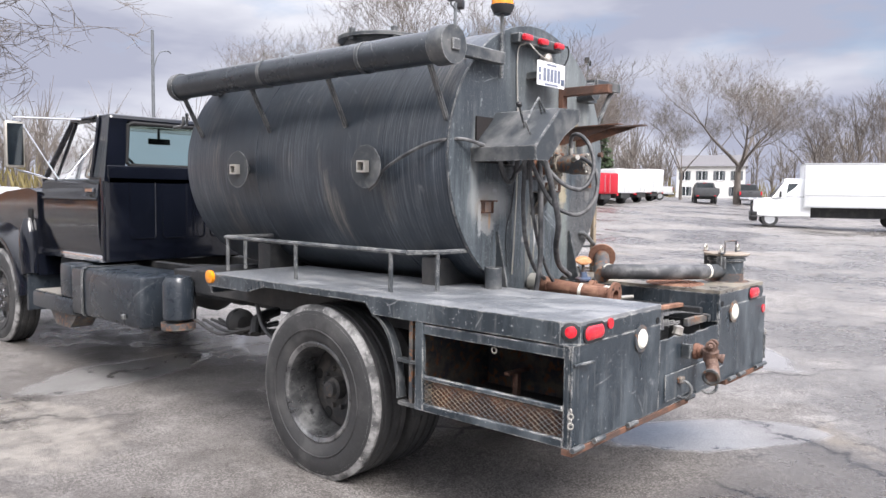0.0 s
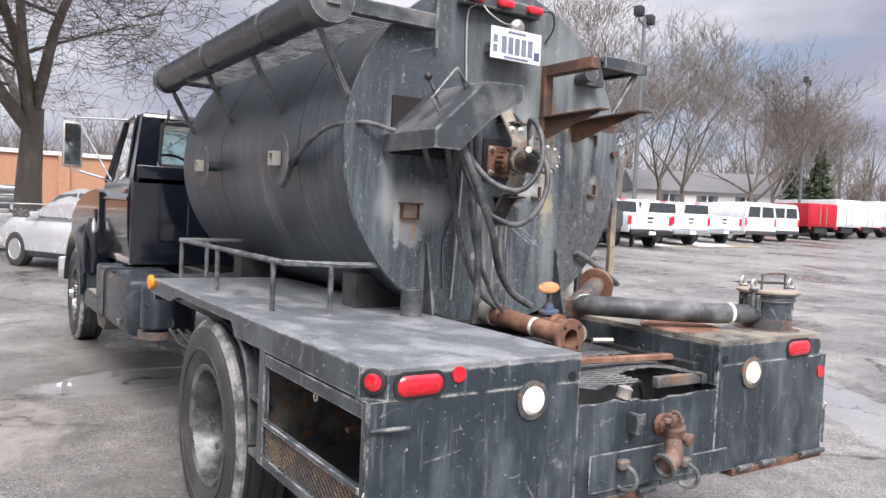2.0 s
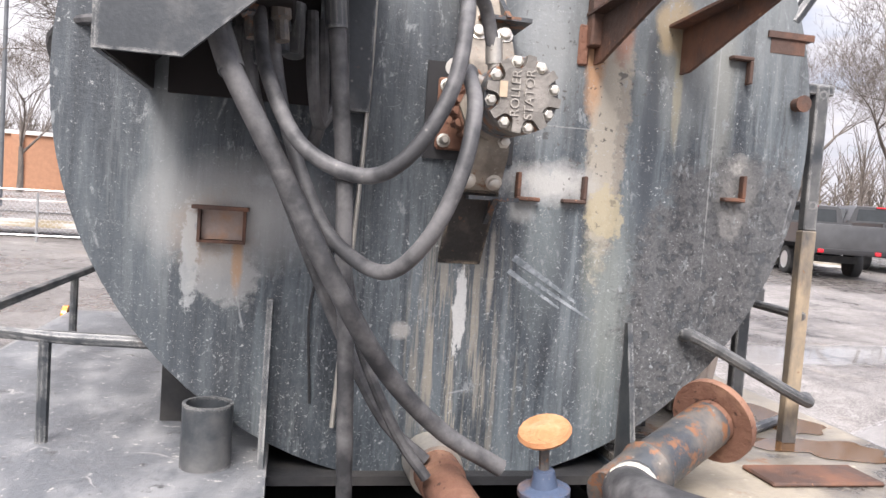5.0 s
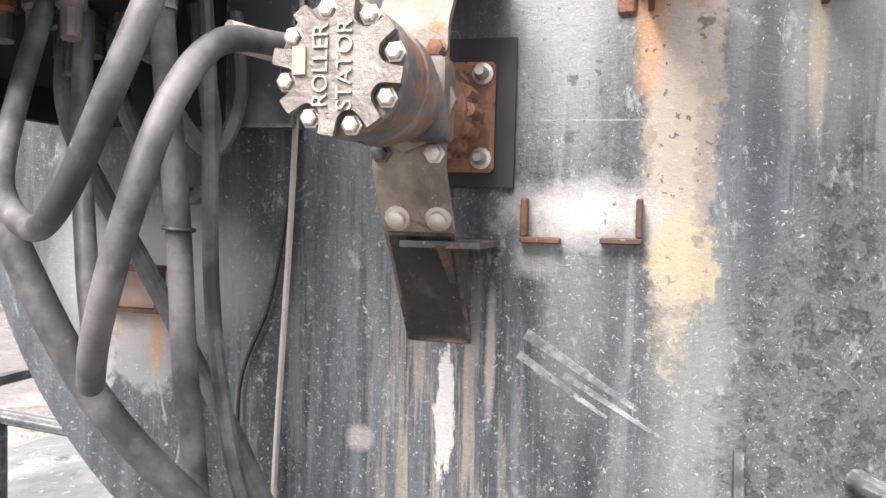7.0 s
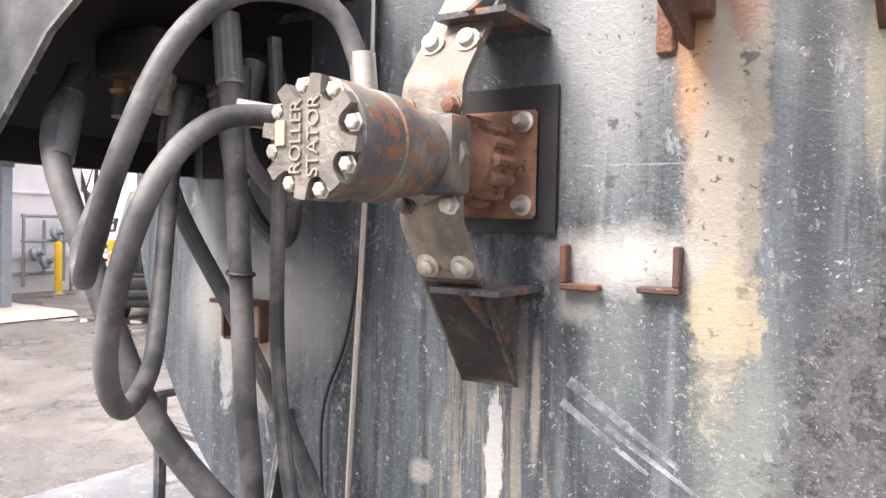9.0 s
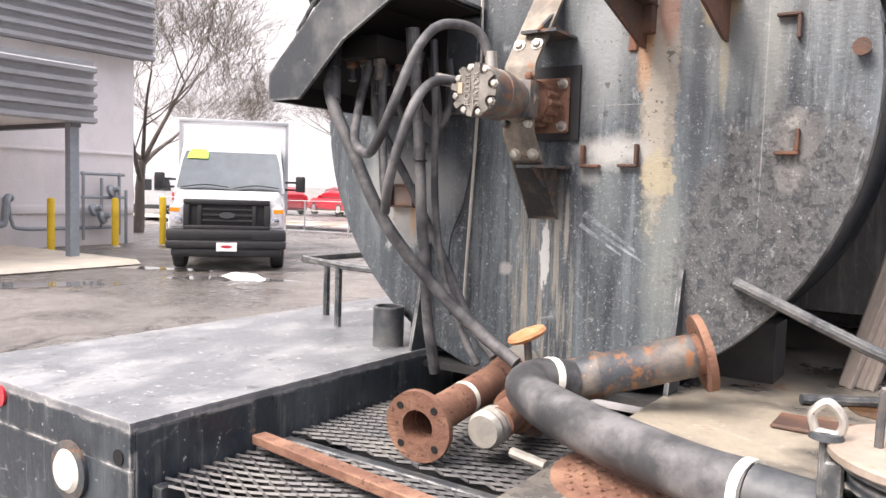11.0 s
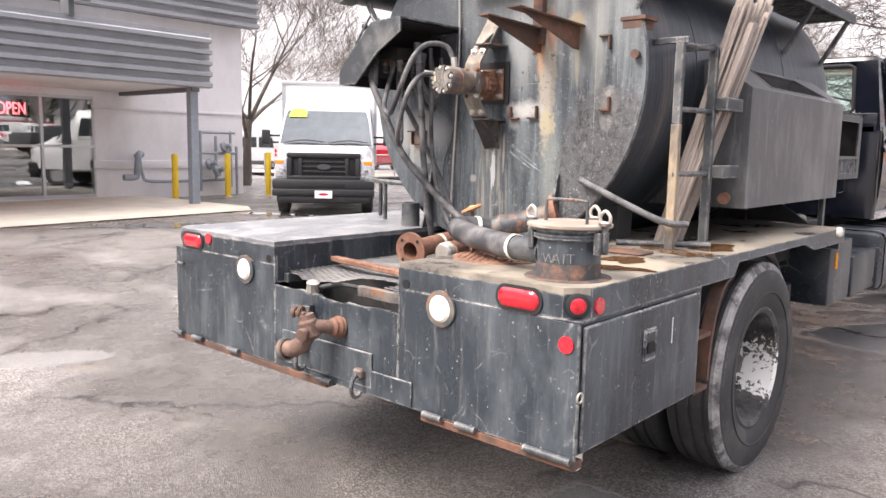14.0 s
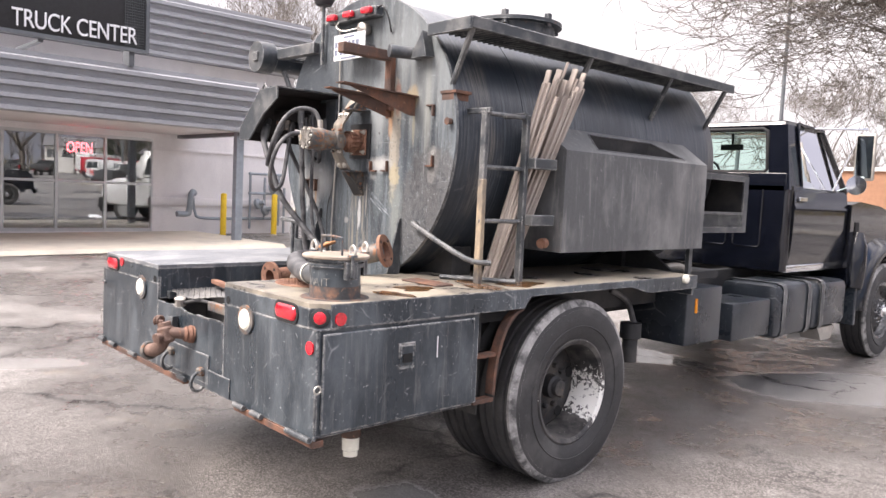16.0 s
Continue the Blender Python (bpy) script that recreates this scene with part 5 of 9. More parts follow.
for k in range(14):
    a = 2 * math.pi * k / 14
    part("roller", Geo().cyl((MX + 0.005 + 0.054 * math.cos(a), 0.957, MZ + 0.054 * math.sin(a)), (MX + 0.005 + 0.054 * math.cos(a), 1.01, MZ + 0.054 * math.sin(a)), 0.009, n=8), M_RUST, coup)
fl = part("shaft_flange", Geo().box(MX - 0.075, MX + 0.075, 1.044, 1.056, MZ - 0.075, MZ + 0.078, 0.005), M_RUST, truck, "rusty square shaft flange on a rubber gasket")
part("gasket", Geo().box(MX - 0.098, MX + 0.102, 1.057, 1.064, MZ - 0.095, MZ + 0.112), M_BLACKPLASTIC, fl)
for xx in (-0.058, 0.058):
    for zz in (-0.056, 0.06):
        part("bolt", Geo().lathe([(0, 0.015), (-0.003, 0.015), (-0.004, 0.010), (-0.012, 0.010), (-0.02, 0.006), (-0.026, 0.006)], (MX + xx, 1.043, MZ + zz), (0, 1, 0), 12), M_ZINC, fl)

# bits welded to the tank end
for name, x, z, sx, sz in (("angle", 0.135, 1.662, 1, 1), ("angle", 0.298, 1.664, -1, 1), ("angle", 0.69, 1.695, -1, 1), ("angle", 0.68, 2.03, -1, -1)):
    gg = Geo().box(min(x, x + 0.055 * sx), max(x, x + 0.055 * sx), 1.045, 1.0655, min(z, z + 0.009 * sz), max(z, z + 0.009 * sz), 0.002)
    gg.box(min(x, x + 0.009 * sx), max(x, x + 0.009 * sx), 1.045, 1.0655, min(z + 0.009 * sz, z + 0.062 * sz), max(z + 0.009 * sz, z + 0.062 * sz), 0.002)
    part("angle_stub", gg, M_RUSTDARK, tank, "cut rusty angle stub")
gg = Geo().box(-0.54, -0.43, 1.02, 1.0655, 1.598, 1.606).box(-0.53, -0.524, 1.04, 1.0655, 1.535, 1.598).box(-0.53, -0.435, 1.045, 1.0655, 1.53, 1.536).box(-0.441, -0.435, 1.045, 1.0655, 1.536, 1.598)
part("pocket", gg, M_RUSTDARK, tank, "small rusty steel pocket")
part("pocket_back", Geo().box(-0.523, -0.442, 1.058, 1.0658, 1.537, 1.597), M_RUSTPALE, tank)
for xx, zt in ((-0.378, 1.42), (0.43, 1.40)):
    part("fin", Geo().prism([(1.0655, zt), (1.0655, 1.05), (0.965, 1.05), (1.05, zt)], "x", xx - 0.006, xx + 0.006), M_STEEL, tank)
post = part("pipe_rack_post", Geo().box(0.272, 0.328, 1.03, 1.0655, 2.01, 2.345, 0.003), M_RUSTDARK, truck, "rust brown angle post with an arm")
part("arm", Geo().box(0.272, 0.33, 0.70, 1.03, 2.29, 2.345, 0.003), M_RUSTDARK, post)
part("shelf_bracket", Geo().prism([(1.0655, 2.075), (0.66, 2.085), (0.66, 2.078), (1.03, 1.975), (1.0655, 1.975)], "x", 0.295, 0.303), M_RUSTDARK, post)
part("shelf_flange", Geo().prism([(1.0655, 2.085), (0.62, 2.095), (0.62, 2.089), (1.0655, 2.079)], "x", 0.27, 0.33), M_RUSTDARK, post)
sb = part("shelf_bracket", Geo().prism([(1.0655, 2.075), (0.62, 2.092), (0.62, 2.086), (1.03, 1.975), (1.0655, 1.975)], "x", 0.505, 0.513), M_RUSTDARK, truck, "rust brown triangular bracket")
part("shelf_flange", Geo().prism([(1.0655, 2.084), (0.56, 2.10), (0.56, 2.094), (1.0655, 2.077)], "x", 0.47, 0.54), M_RUSTDARK, sb)
part("rust_scab", Geo().box(0.255, 0.28, 1.058, 1.0662, 1.97, 2.06, 0.004), M_RUST, tank)
stub = part("pipe_stub", Geo().lathe([(0, 0.034), (0.30, 0.034)], (0.47, 0.90, 2.31), (0.30, 0.75, 0), 20), M_STEEL, truck)
part("gusset", Geo().prism([(0.52, 2.28), (0.66, 2.28), (0.62, 2.42)], "y", 1.0, 1.0655), M_STEEL, stub)
part("bung", Geo().lathe([(-0.02, 0.02), (0.0, 0.016), (0.01, 0.016)], (0.81, 1.054, 1.935), (0, 1, 0), 12), M_RUSTDARK, tank)
for x0, z0, x1, z1, w in ((0.145, 1.535, 0.30, 1.44, 0.008), (0.135, 1.505, 0.26, 1.425, 0.006), (0.20, 1.48, 0.34, 1.40, 0.005)):
    dx, dz = x1 - x0, z1 - z0
    L = math.hypot(dx, dz)
    nx, nz = -dz / L * w, dx / L * w
    part("scrape", Geo().prism([(x0 - nx, z0 - nz), (x1 - nx * 0.4, z1 - nz * 0.4), (x1 + nx * 0.4, z1 + nz * 0.4), (x0 + nx, z0 + nz)], "y", 1.0652, 1.0658), M_SCRAPE, tank, smooth=0)

# deck: two strips beside the tank
FAS = [(0.066, 1.085), (2.88, 1.085), (2.88, 1.0), (2.42, 1.0), (2.24, 1.045), (1.31, 1.045), (1.26, 0.985), (0.066, 0.985)]


def corner_cut(sx):
    """Slanting plate across a rear corner, with the ledge below it."""
    face = [(sx * 1.155, 0.0), (sx * 1.222, 0.068), (sx * 1.213, 0.077), (sx * 1.146, 0.009)]
    return Geo().prism(face, "z", 0.985, 1.0657).prism([(sx * 1.22, 0.0), (sx * 1.22, 0.09), (sx * 1.12, 0.013), (sx * 1.12, 0.0)], "z", 0.978, 0.9848)


deck_l = part("deck", Geo().prism([(-0.365, 0.0), (-1.155, 0.0), (-1.216, 0.062), (-1.216, 2.875), (-0.365, 2.875)], "z", 1.066, 1.0855), M_DECK, truck, "worn grey-black steel deck")
part("side_fascia", Geo().prism([(y, z) for y, z in FAS], "x", -1.222, -1.205), M_BODY, deck_l)
part("corner_plate", corner_cut(-1), M_BODY, deck_l)
part("front_fascia", Geo().box(-1.2, -0.5, 2.86, 2.88, 0.95, 1.065), M_BODY, deck_l)
deck_r = part("deck", Geo().prism([(0.425, 0.0), (1.155, 0.0), (1.216, 0.062), (1.216, 3.0), (0.425, 3.0)], "z", 1.066, 1.0855), M_DECK_R, truck, "deck plate stained brown by standing rusty water")
part("side_fascia", Geo().prism([(y if y < 2.8 else 3.0, z) for y, z in FAS], "x", 1.205, 1.222), M_BODY, deck_r)
part("corner_plate", corner_cut(1), M_BODY, deck_r)
part("front_fascia", Geo().box(0.5, 1.2, 2.98, 3.0, 0.95, 1.065), M_BODY, deck_r)
part("deck_middle", Geo().box(-0.364, 0.424, 1.03, 3.0, 1.03, 1.05), M_CHASSIS, truck)
for yy in (1.3, 3.0):
    part("tank_saddle", Geo().box(-0.62, 0.62, yy, yy + 0.15, 1.05, 1.25), M_CHASSIS, truck)
part("tank_saddle", Geo().prism([(0.5, 1.087), (1.0, 1.087), (0.75, 1.25), (0.5, 1.25)], "y", 3.05, 3.08), M_CHASSIS, truck)
part("marker_lamp", Geo().lathe([(0, 0.045), (0.02, 0.045), (0.028, 0.03)], (-1.222, 2.835, 1.065), (-1, 0, 0), 20), M_AMBER, truck, "round amber marker lamp")
part("marker_lamp", Geo().lathe([(0, 0.03), (0.02, 0.03), (0.028, 0.02)], (1.222, 2.835, 1.07), (1, 0, 0), 20), M_WHITELENS, truck, "round clear marker lamp")

# rear boxes
rear = part("rear_panel", Geo().box(-1.22, -0.365, 0.0, 0.012, 0.525, 0.984, 0.003).box(-1.157, -0.365, 0.0, 0.012, 0.984, 1.0655, 0.001), M_BODY, truck, "scratched black rear panel of a side box")
part("rear_panel", Geo().box(0.42, 1.22, 0.0, 0.012, 0.525, 0.984, 0.003).box(0.42, 1.157, 0.0, 0.012, 0.984, 1.0655, 0.001), M_BODY, truck, "scratched black rear panel of a side box")
TORN = [(-0.364, 0.525), (0.419, 0.525), (0.419, 0.885), (0.30, 0.887), (0.22, 0.880), (0.13, 0.884), (0.09, 0.874), (-0.02, 0.879), (-0.06, 0.892), (-0.13, 0.885), (-0.17, 0.897), (-0.24, 0.888), (-0.364, 0.893)]
part("lower_panel", Geo().prism(TORN, "y", 0.001, 0.012), M_BODY, rear, "torn and stained middle panel")
part("patch_plate", Geo().box(-0.30, 0.28, -0.008, 0.0, 0.555, 0.70, 0.002), M_BODY, rear)
part("patch_plate", Geo().box(0.10, 0.5, -0.007, -0.0005, 0.53, 0.63, 0.002), M_BODY, rear)
for x0, x1 in ((-1.22, 0.0), (0.55, 1.22)):
    part("bottom_angle", Geo().box(x0, x1, -0.006, 0.05, 0.495, 0.524, 0.002), M_RUSTDARK, rear, "rusty bottom angle")
for xx in (-1.19, -1.0, -0.68, 0.0, 0.62, 0.78, 1.08, 1.17):
    part("hinge_tube", Geo().lathe([(0, 0.013), (0.09, 0.013)], (xx - 0.045, -0.016, 0.53), (1, 0, 0), 12), M_STEEL, rear)
for xx in (-0.405, 0.462):
    part("hole", Geo().lathe([(0, 0.018), (0.003, 0.018)], (xx, -0.0025, 1.005), (0, 1, 0), 14), M_GRILLE, rear)
box_l = part("side_box", Geo().box(-1.2, -0.377, 0.013, 1.0, 0.525, 0.54), M_CHASSIS, truck, "open side box with a mesh guard")
part("inner_side", Geo().box(-0.377, -0.365, 0.013, 1.2, 0.9, 1.065), M_BODY, box_l)
part("back_side", Geo().box(-0.55, -0.54, 0.013, 1.0, 0.54, 1.06), M_STEELRUST, box_l)
part("end_side", Geo().box(-1.2, -0.55, 0.975, 1.0, 0.54, 1.06), M_STEELRUST, box_l)
fr = Geo().box(-1.22, -1.195, 0.013, 0.045, 0.525, 0.984, 0.003).box(-1.22, -1.195, 0.885, 0.94, 0.525, 0.984, 0.003).box(-1.219, -1.196, 0.046, 0.884, 0.925, 0.975, 0.003).box(-1.219, -1.196, 0.046, 0.884, 0.525, 0.565, 0.003).box(-1.223, -1.2, 0.046, 0.884, 0.69, 0.712, 0.003)
part("opening_frame", fr, M_BODY, box_l)


def expanded(u0, u1, v0, v1, du, dv, w, place, gone=None):
    """Expanded-metal diamonds over a rectangle; place turns (u, v) into a point."""
    gg = Geo()
    nu, nv = int(round((u1 - u0) / du)), int(round((v1 - v0) / dv))
    for i in range(nu):
        for j in range(nv):
            a, b = u0 + i * du, v0 + j * dv
            if gone and gone(a, b):
                continue
            up = (i + j) % 2 == 0
            p, q = (place(a, b), place(a + du, b + dv)) if up else (place(a, b + dv), place(a + du, b))
            gg.cyl(p, q, w, n=4, caps=False)
    return gg


part("mesh_guard", expanded(0.046, 0.884, 0.565, 0.69, 0.019, 0.0125, 0.0022, lambda u, v: (-1.208, u, v)), M_MESH, box_l, "expanded steel mesh guard with rusty dirt")
part("rusty_liner", Geo().box(-1.15, -1.14, 0.05, 0.88, 0.541, 0.66), M_RUSTDARK, box_l)
part("hook", Geo().torus((-1.19, 0.45, 0.90), (1, 0, 0), 0.014, 0.004, 12, 6), M_ZINC, box_l)
part("tee_handle", Geo().box(-0.98, -0.95, 0.46, 0.49, 0.6, 0.75).box(-1.05, -0.88, 0.46, 0.49, 0.75, 0.765), M_RUSTDARK, box_l)
ch = Geo()
for k in range(4):
    ch.torus((-1.225, 0.0, 0.70 - k * 0.022), (1, 0.6 if k % 2 else -0.9, 0), 0.012, 0.003, 12, 5)
part("chain", ch, M_ZINC, box_l)
gd = Geo()
arc = [(1.06 + 0.20 * (1 - math.cos(t)), 0.56 + 0.42 * math.sin(t)) for t in np.linspace(0, math.pi / 2, 8)]
for sx in (-1, 1):
    gd = Geo()
    gd.prism([(y, z) for y, z in arc] + [(y + 0.02, z - 0.006) for y, z in reversed(arc)], "x", sx * 1.21, sx * 1.16)
    gd.box(min(sx * 1.21, sx * 1.16), max(sx * 1.21, sx * 1.16), 0.93, 1.07, 0.525, 0.545).box(min(sx * 1.21, sx * 1.16), max(sx * 1.21, sx * 1.16), 0.93, 1.075, 0.755, 0.772)
    part("guard_bracket", gd, M_STEEL if sx < 0 else M_RUSTDARK, truck)
    part("mudguard_plate", Geo().box(min(sx * 1.15, sx * 0.5), max(sx * 1.15, sx * 0.5), 1.01, 1.02, 0.45, 1.06), M_CHASSIS, truck)
box_r = part("side_box", Geo().box(1.196, 1.212, 0.014, 0.94, 0.541, 0.983), M_BODY, truck, "closed black side tool box")
part("inner_side", Geo().box(0.42, 0.432, 0.013, 1.2, 0.9, 1.065), M_BODY, box_r)
part("bottom", Geo().box(0.446, 1.195, 0.013, 1.0, 0.525, 0.54), M_BODY, box_r)
part("back_side", Geo().box(0.433, 0.445, 0.013, 1.0, 0.525, 0.9), M_BODY, box_r)
door = part("box_door", Geo().box(1.2125, 1.226, 0.03, 0.90, 0.545, 0.965, 0.004), M_BODY, box_r)
part("latch", Geo().box(1.226, 1.232, 0.43, 0.515, 0.775, 0.885, 0.008).box(1.226, 1.2285, 0.425, 0.52, 0.77, 0.89, 0.001), M_BODY, door)
part("latch_pull", Geo().box(1.232, 1.236, 0.445, 0.5, 0.80, 0.84, 0.004), M_GRILLE, door)
part("chalk_mark", Geo().box(1.2262, 1.2268, 0.655, 0.661, 0.80, 0.90), M_WHITE, door, smooth=0)
part("door_clip", Geo().torus((1.228, 0.005, 0.74), (1, 0, 0), 0.016, 0.004, 14, 6), M_ZINC, box_r)
part("clip_rod", Geo().cyl((1.226, -0.004, 0.56), (1.226, -0.004, 0.72), 0.006, n=8), M_STEEL, box_r)


def oval_lamp(x, sign):
    n, hw, hh, OZ = 28, 0.083, 0.033, 1.027
    outer = [(x + (hw - hh) * (1 if math.cos(2 * math.pi * (k + 0.5) / n) > 0 else -1) + hh * math.cos(2 * math.pi * (k + 0.5) / n), OZ + hh * math.sin(2 * math.pi * (k + 0.5) / n)) for k in range(n)]
    rim = [(x + (px - x) * 1.14, OZ + (pz - OZ) * 1.35) for px, pz in outer]
    lens = Geo()
    rings = [(1.0, -0.002), (1.0, -0.008), (0.86, -0.014), (0.55, -0.018), (0.0, -0.019)]
    vs_ = [(x + (px - x) * f if f > 0.9 else x + (px - x) * (0.5 + f / 2), yy, OZ + (pz - OZ) * f) for f, yy in rings for px, pz in outer]
    lens.add(vs_, [(i * n + j, i * n + (j + 1) % n, (i + 1) * n + (j + 1) % n, (i + 1) * n + j) for i in range(len(rings) - 1) for j in range(n)])
    ob = part("tail_lamp", lens, M_RED, rear, "oval red tail lamp in a black grommet")
    part("grommet", Geo().prism(rim, "y", -0.006, -0.001), M_BLACKPLASTIC, ob)


oval_lamp(0.985, 1)
oval_lamp(-1.045, 1)


def round_lamp(x, y, z, axis, r, mat, label):
    ob = part("lamp", Geo().lathe([(0.0, r), (0.007, r), (0.011, r * 0.8), (0.012, 0.0)], (x, y, z), axis, 28), mat, rear, label)
    part("grommet", Geo().lathe([(0.0, r * 1.42), (0.006, r * 1.38), (0.009, r * 1.08)], (x, y, z), axis, 28), M_BLACKPLASTIC, ob)


round_lamp(-1.1895, 0.033, 1.041, (-0.71, -0.70, 0), 0.030, M_RED, "round red marker lamp")
round_lamp(1.1895, 0.033, 1.028, (0.71, -0.70, 0), 0.029, M_RED, "round red marker lamp")
part("reflector", Geo().lathe([(0, 0.028), (0.006, 0.028)], (1.222, 0.11, 1.022), (1, 0, 0), 20), M_RED, rear)
part("reflector", Geo().lathe([(0, 0.028), (0.006, 0.028)], (1.175, -0.001, 0.905), (0, -1, 0), 20), M_RED, rear)
part("reflector", Geo().lathe([(0, 0.026), (0.006, 0.026)], (-0.9, -0.001, 1.05), (0, -1, 0), 20), M_RED, rear)
for xx, lz in ((-0.588, 0.936), (0.642, 0.939)):
    wl_ = part("work_lamp", Geo().lathe([(0.0, 0.052), (0.008, 0.052), (0.018, 0.04), (0.021, 0.0)], (xx, -0.002, lz), (0, -1, 0), 32), M_WHITELENS, rear, "round white reversing lamp with a rusty bezel")
    part("bezel", Geo().lathe([(0.0, 0.068), (0.008, 0.068), (0.011, 0.054)], (xx, -0.001, lz), (0, -1, 0), 32), M_STEELRUST, wl_)
part("side_catch", Geo().cyl((-1.215, -0.005, 0.90), (-1.09, -0.03, 0.905), 0.007, n=8), M_STEEL, rear)
valve = part("drain_valve", Geo().lathe([(0, 0.048), (0.008, 0.043), (0.014, 0.047), (0.03, 0.038), (0.038, 0.040), (0.05, 0.03)], (0.085, 0.001, 0.775), (-0.15, -1, 0.1), 11), M_RUST, truck, "rusty drain elbow with a cam lever valve")
part("pipe", Geo().tube([(0.085, -0.03, 0.778), (0.065, -0.075, 0.785), (0.035, -0.11, 0.79)], 0.028, 12), M_RUSTDIM, valve)
part("body", Geo().lathe([(-0.055, 0.026), (-0.04, 0.040), (0.02, 0.042), (0.03, 0.034), (0.05, 0.034), (0.055, 0.024)], (0.025, -0.115, 0.785), (-0.25, -0.15, 1), 16), M_RUSTDIM, valve)
part("plug", Geo().lathe([(0, 0.02), (0.045, 0.02), (0.047, 0.026), (0.062, 0.026), (0.064, 0.014)], (0.03, -0.12, 0.775), (0.35, -1, -0.25), 14), M_RUSTDIM, valve)
part("elbow", Geo().tube([(0.018, -0.12, 0.75), (0.004, -0.135, 0.715), (-0.025, -0.15, 0.69), (-0.065, -0.158, 0.682)], 0.035, 14, 6), M_RUSTDIM, valve)
part("flange", Geo().lathe([(0, 0.040), (0.006, 0.048), (0.02, 0.048), (0.022, 0.036), (0.0, 0.03)], (-0.062, -0.158, 0.682), (-0.95, -0.12, -0.25), 18, caps=False), M_STEELRUST, valve)
for ex, ez in ((-0.035, 0.838), (0.0, 0.845)):
    part("cam_ear", Geo().torus((ex, -0.135, ez), (1, 0.3, 0), 0.02, 0.008, 14, 6, -20, 230), M_RUSTDIM, valve)
part("cam_arm", Geo().box(-0.06, 0.03, -0.15, -0.128, 0.828, 0.85, 0.005), M_RUSTDIM, valve)
part("bracket", Geo().box(-0.105, -0.085, -0.05, 0.0, 0.765, 0.845, 0.004), M_STEEL, valve)
part("bracket_lip", Geo().box(-0.084, -0.06, -0.05, -0.042, 0.80, 0.845, 0.003), M_STEEL, valve)
for xx, zz in ((-0.135, 0.60), (0.22, 0.56)):
    part("tow_ring", Geo().torus((xx, -0.03, zz), (1, 0.35, 0), 0.046, 0.009, 24, 8), M_STEEL, rear)
    part("ring_lug", Geo().box(xx - 0.025, xx + 0.025, -0.035, -0.0005, zz + 0.03, zz + 0.07, 0.008), M_STEELRUST, rear)
part("drain_stub", Geo().lathe([(0, 0.055), (0.05, 0.055), (0.055, 0.045), (0.10, 0.045)], (1.0, 0.35, 0.525), (0, 0, -1), 20), M_RUSTDARK, truck)
part("drain_cap", Geo().lathe([(0, 0.04), (0.06, 0.04), (0.065, 0.034), (0.09, 0.034)], (1.0, 0.35, 0.425), (0, 0, -1), 20), M_WHITELENS, truck, "white plastic pipe end")
part("crushed_cap", Geo().lathe([(0, 0.012), (0.01, 0.03), (0.035, 0.026), (0.05, 0.03), (0.06, 0.01)], (-0.12, 0.02, 0.885), (0.2, -0.1, 1), 9), M_BARE, truck, "crumpled foil-wrapped plug")
part("plug_hose", Geo().tube([(-0.1, 0.03, 0.91), (0.0, 0.08, 0.93), (0.12, 0.15, 0.90), (0.2, 0.2, 0.8)], 0.010, 8), M_CHASSIS, truck)

# tray between the boxes
tray = part("tray", Geo().box(-0.364, 0.419, 0.55, 1.05, 0.86, 0.88), M_CHASSIS, truck, "dark tray between the rear boxes")
part("expanded_grate", expanded(-0.36, 0.41, 0.05, 0.42, 0.0335, 0.016, 0.0045, lambda u, v: (u, v, 0.945 + 0.05 * math.sin(9 * u) * (0.42 - v)), lambda u, v: math.hypot((u - 0.13) / 0.12, (v - 0.10) / 0.085) < 1 + 0.25 * math.sin(23 * u + 9 * v) or v < 0.055 + 0.012 * math.sin(31 * u)), M_GRATE, tray, "bent expanded steel grating")
part("expanded_grate", expanded(-0.36, 0.41, 0.46, 0.98, 0.0335, 0.016, 0.0045, lambda u, v: (u, v, 0.955)), M_GRATE, tray, "bent expanded steel grating")
part("grate_bar", Geo().box(-0.36, 0.41, 0.42, 0.45, 0.92, 0.95, 0.003).box(-0.36, -0.33, 0.05, 1.0, 0.90, 0.94).box(0.385, 0.415, 0.05, 1.0, 0.90, 0.94), M_STEEL, tray)
part("grate_bar", Geo().box(0.12, 0.41, 0.06, 0.09, 0.90, 0.945, 0.003), M_STEELRUST, tray)

# chassis
for sx in (-0.43, 0.43):
    part("chassis_rail", Geo().box(sx - 0.04, sx + 0.04, 0.1, 7.9, 0.72, 0.98, 0.006), M_CHASSIS, truck, "dirty black chassis rail")
for yy in (0.3, 1.2, 2.6, 3.4, 4.6):
    part("cross_member", Geo().box(-0.39, 0.39, yy, yy + 0.1, 0.75, 0.93), M_CHASSIS, truck)
part("subframe", Geo().box(-0.92, -0.86, 1.05, 3.55, 0.86, 1.035, 0.004).box(0.86, 0.92, 1.05, 3.0, 0.86, 1.035, 0.004).box(-0.9, -0.3, 3.2, 3.9, 0.9, 1.02, 0.005).box(0.3, 0.75, 3.1, 4.2, 0.96, 1.03, 0.005), M_CHASSIS, truck)
part("axle", Geo().cyl((-1.0, 1.785, 0.46), (1.0, 1.785, 0.46), 0.075, n=16).lathe([(-0.18, 0.06), (-0.12, 0.19), (0.12, 0.19), (0.18, 0.06)], (0, 1.67, 0.47), (0, 1, 0), 20), M_CHASSIS, truck)
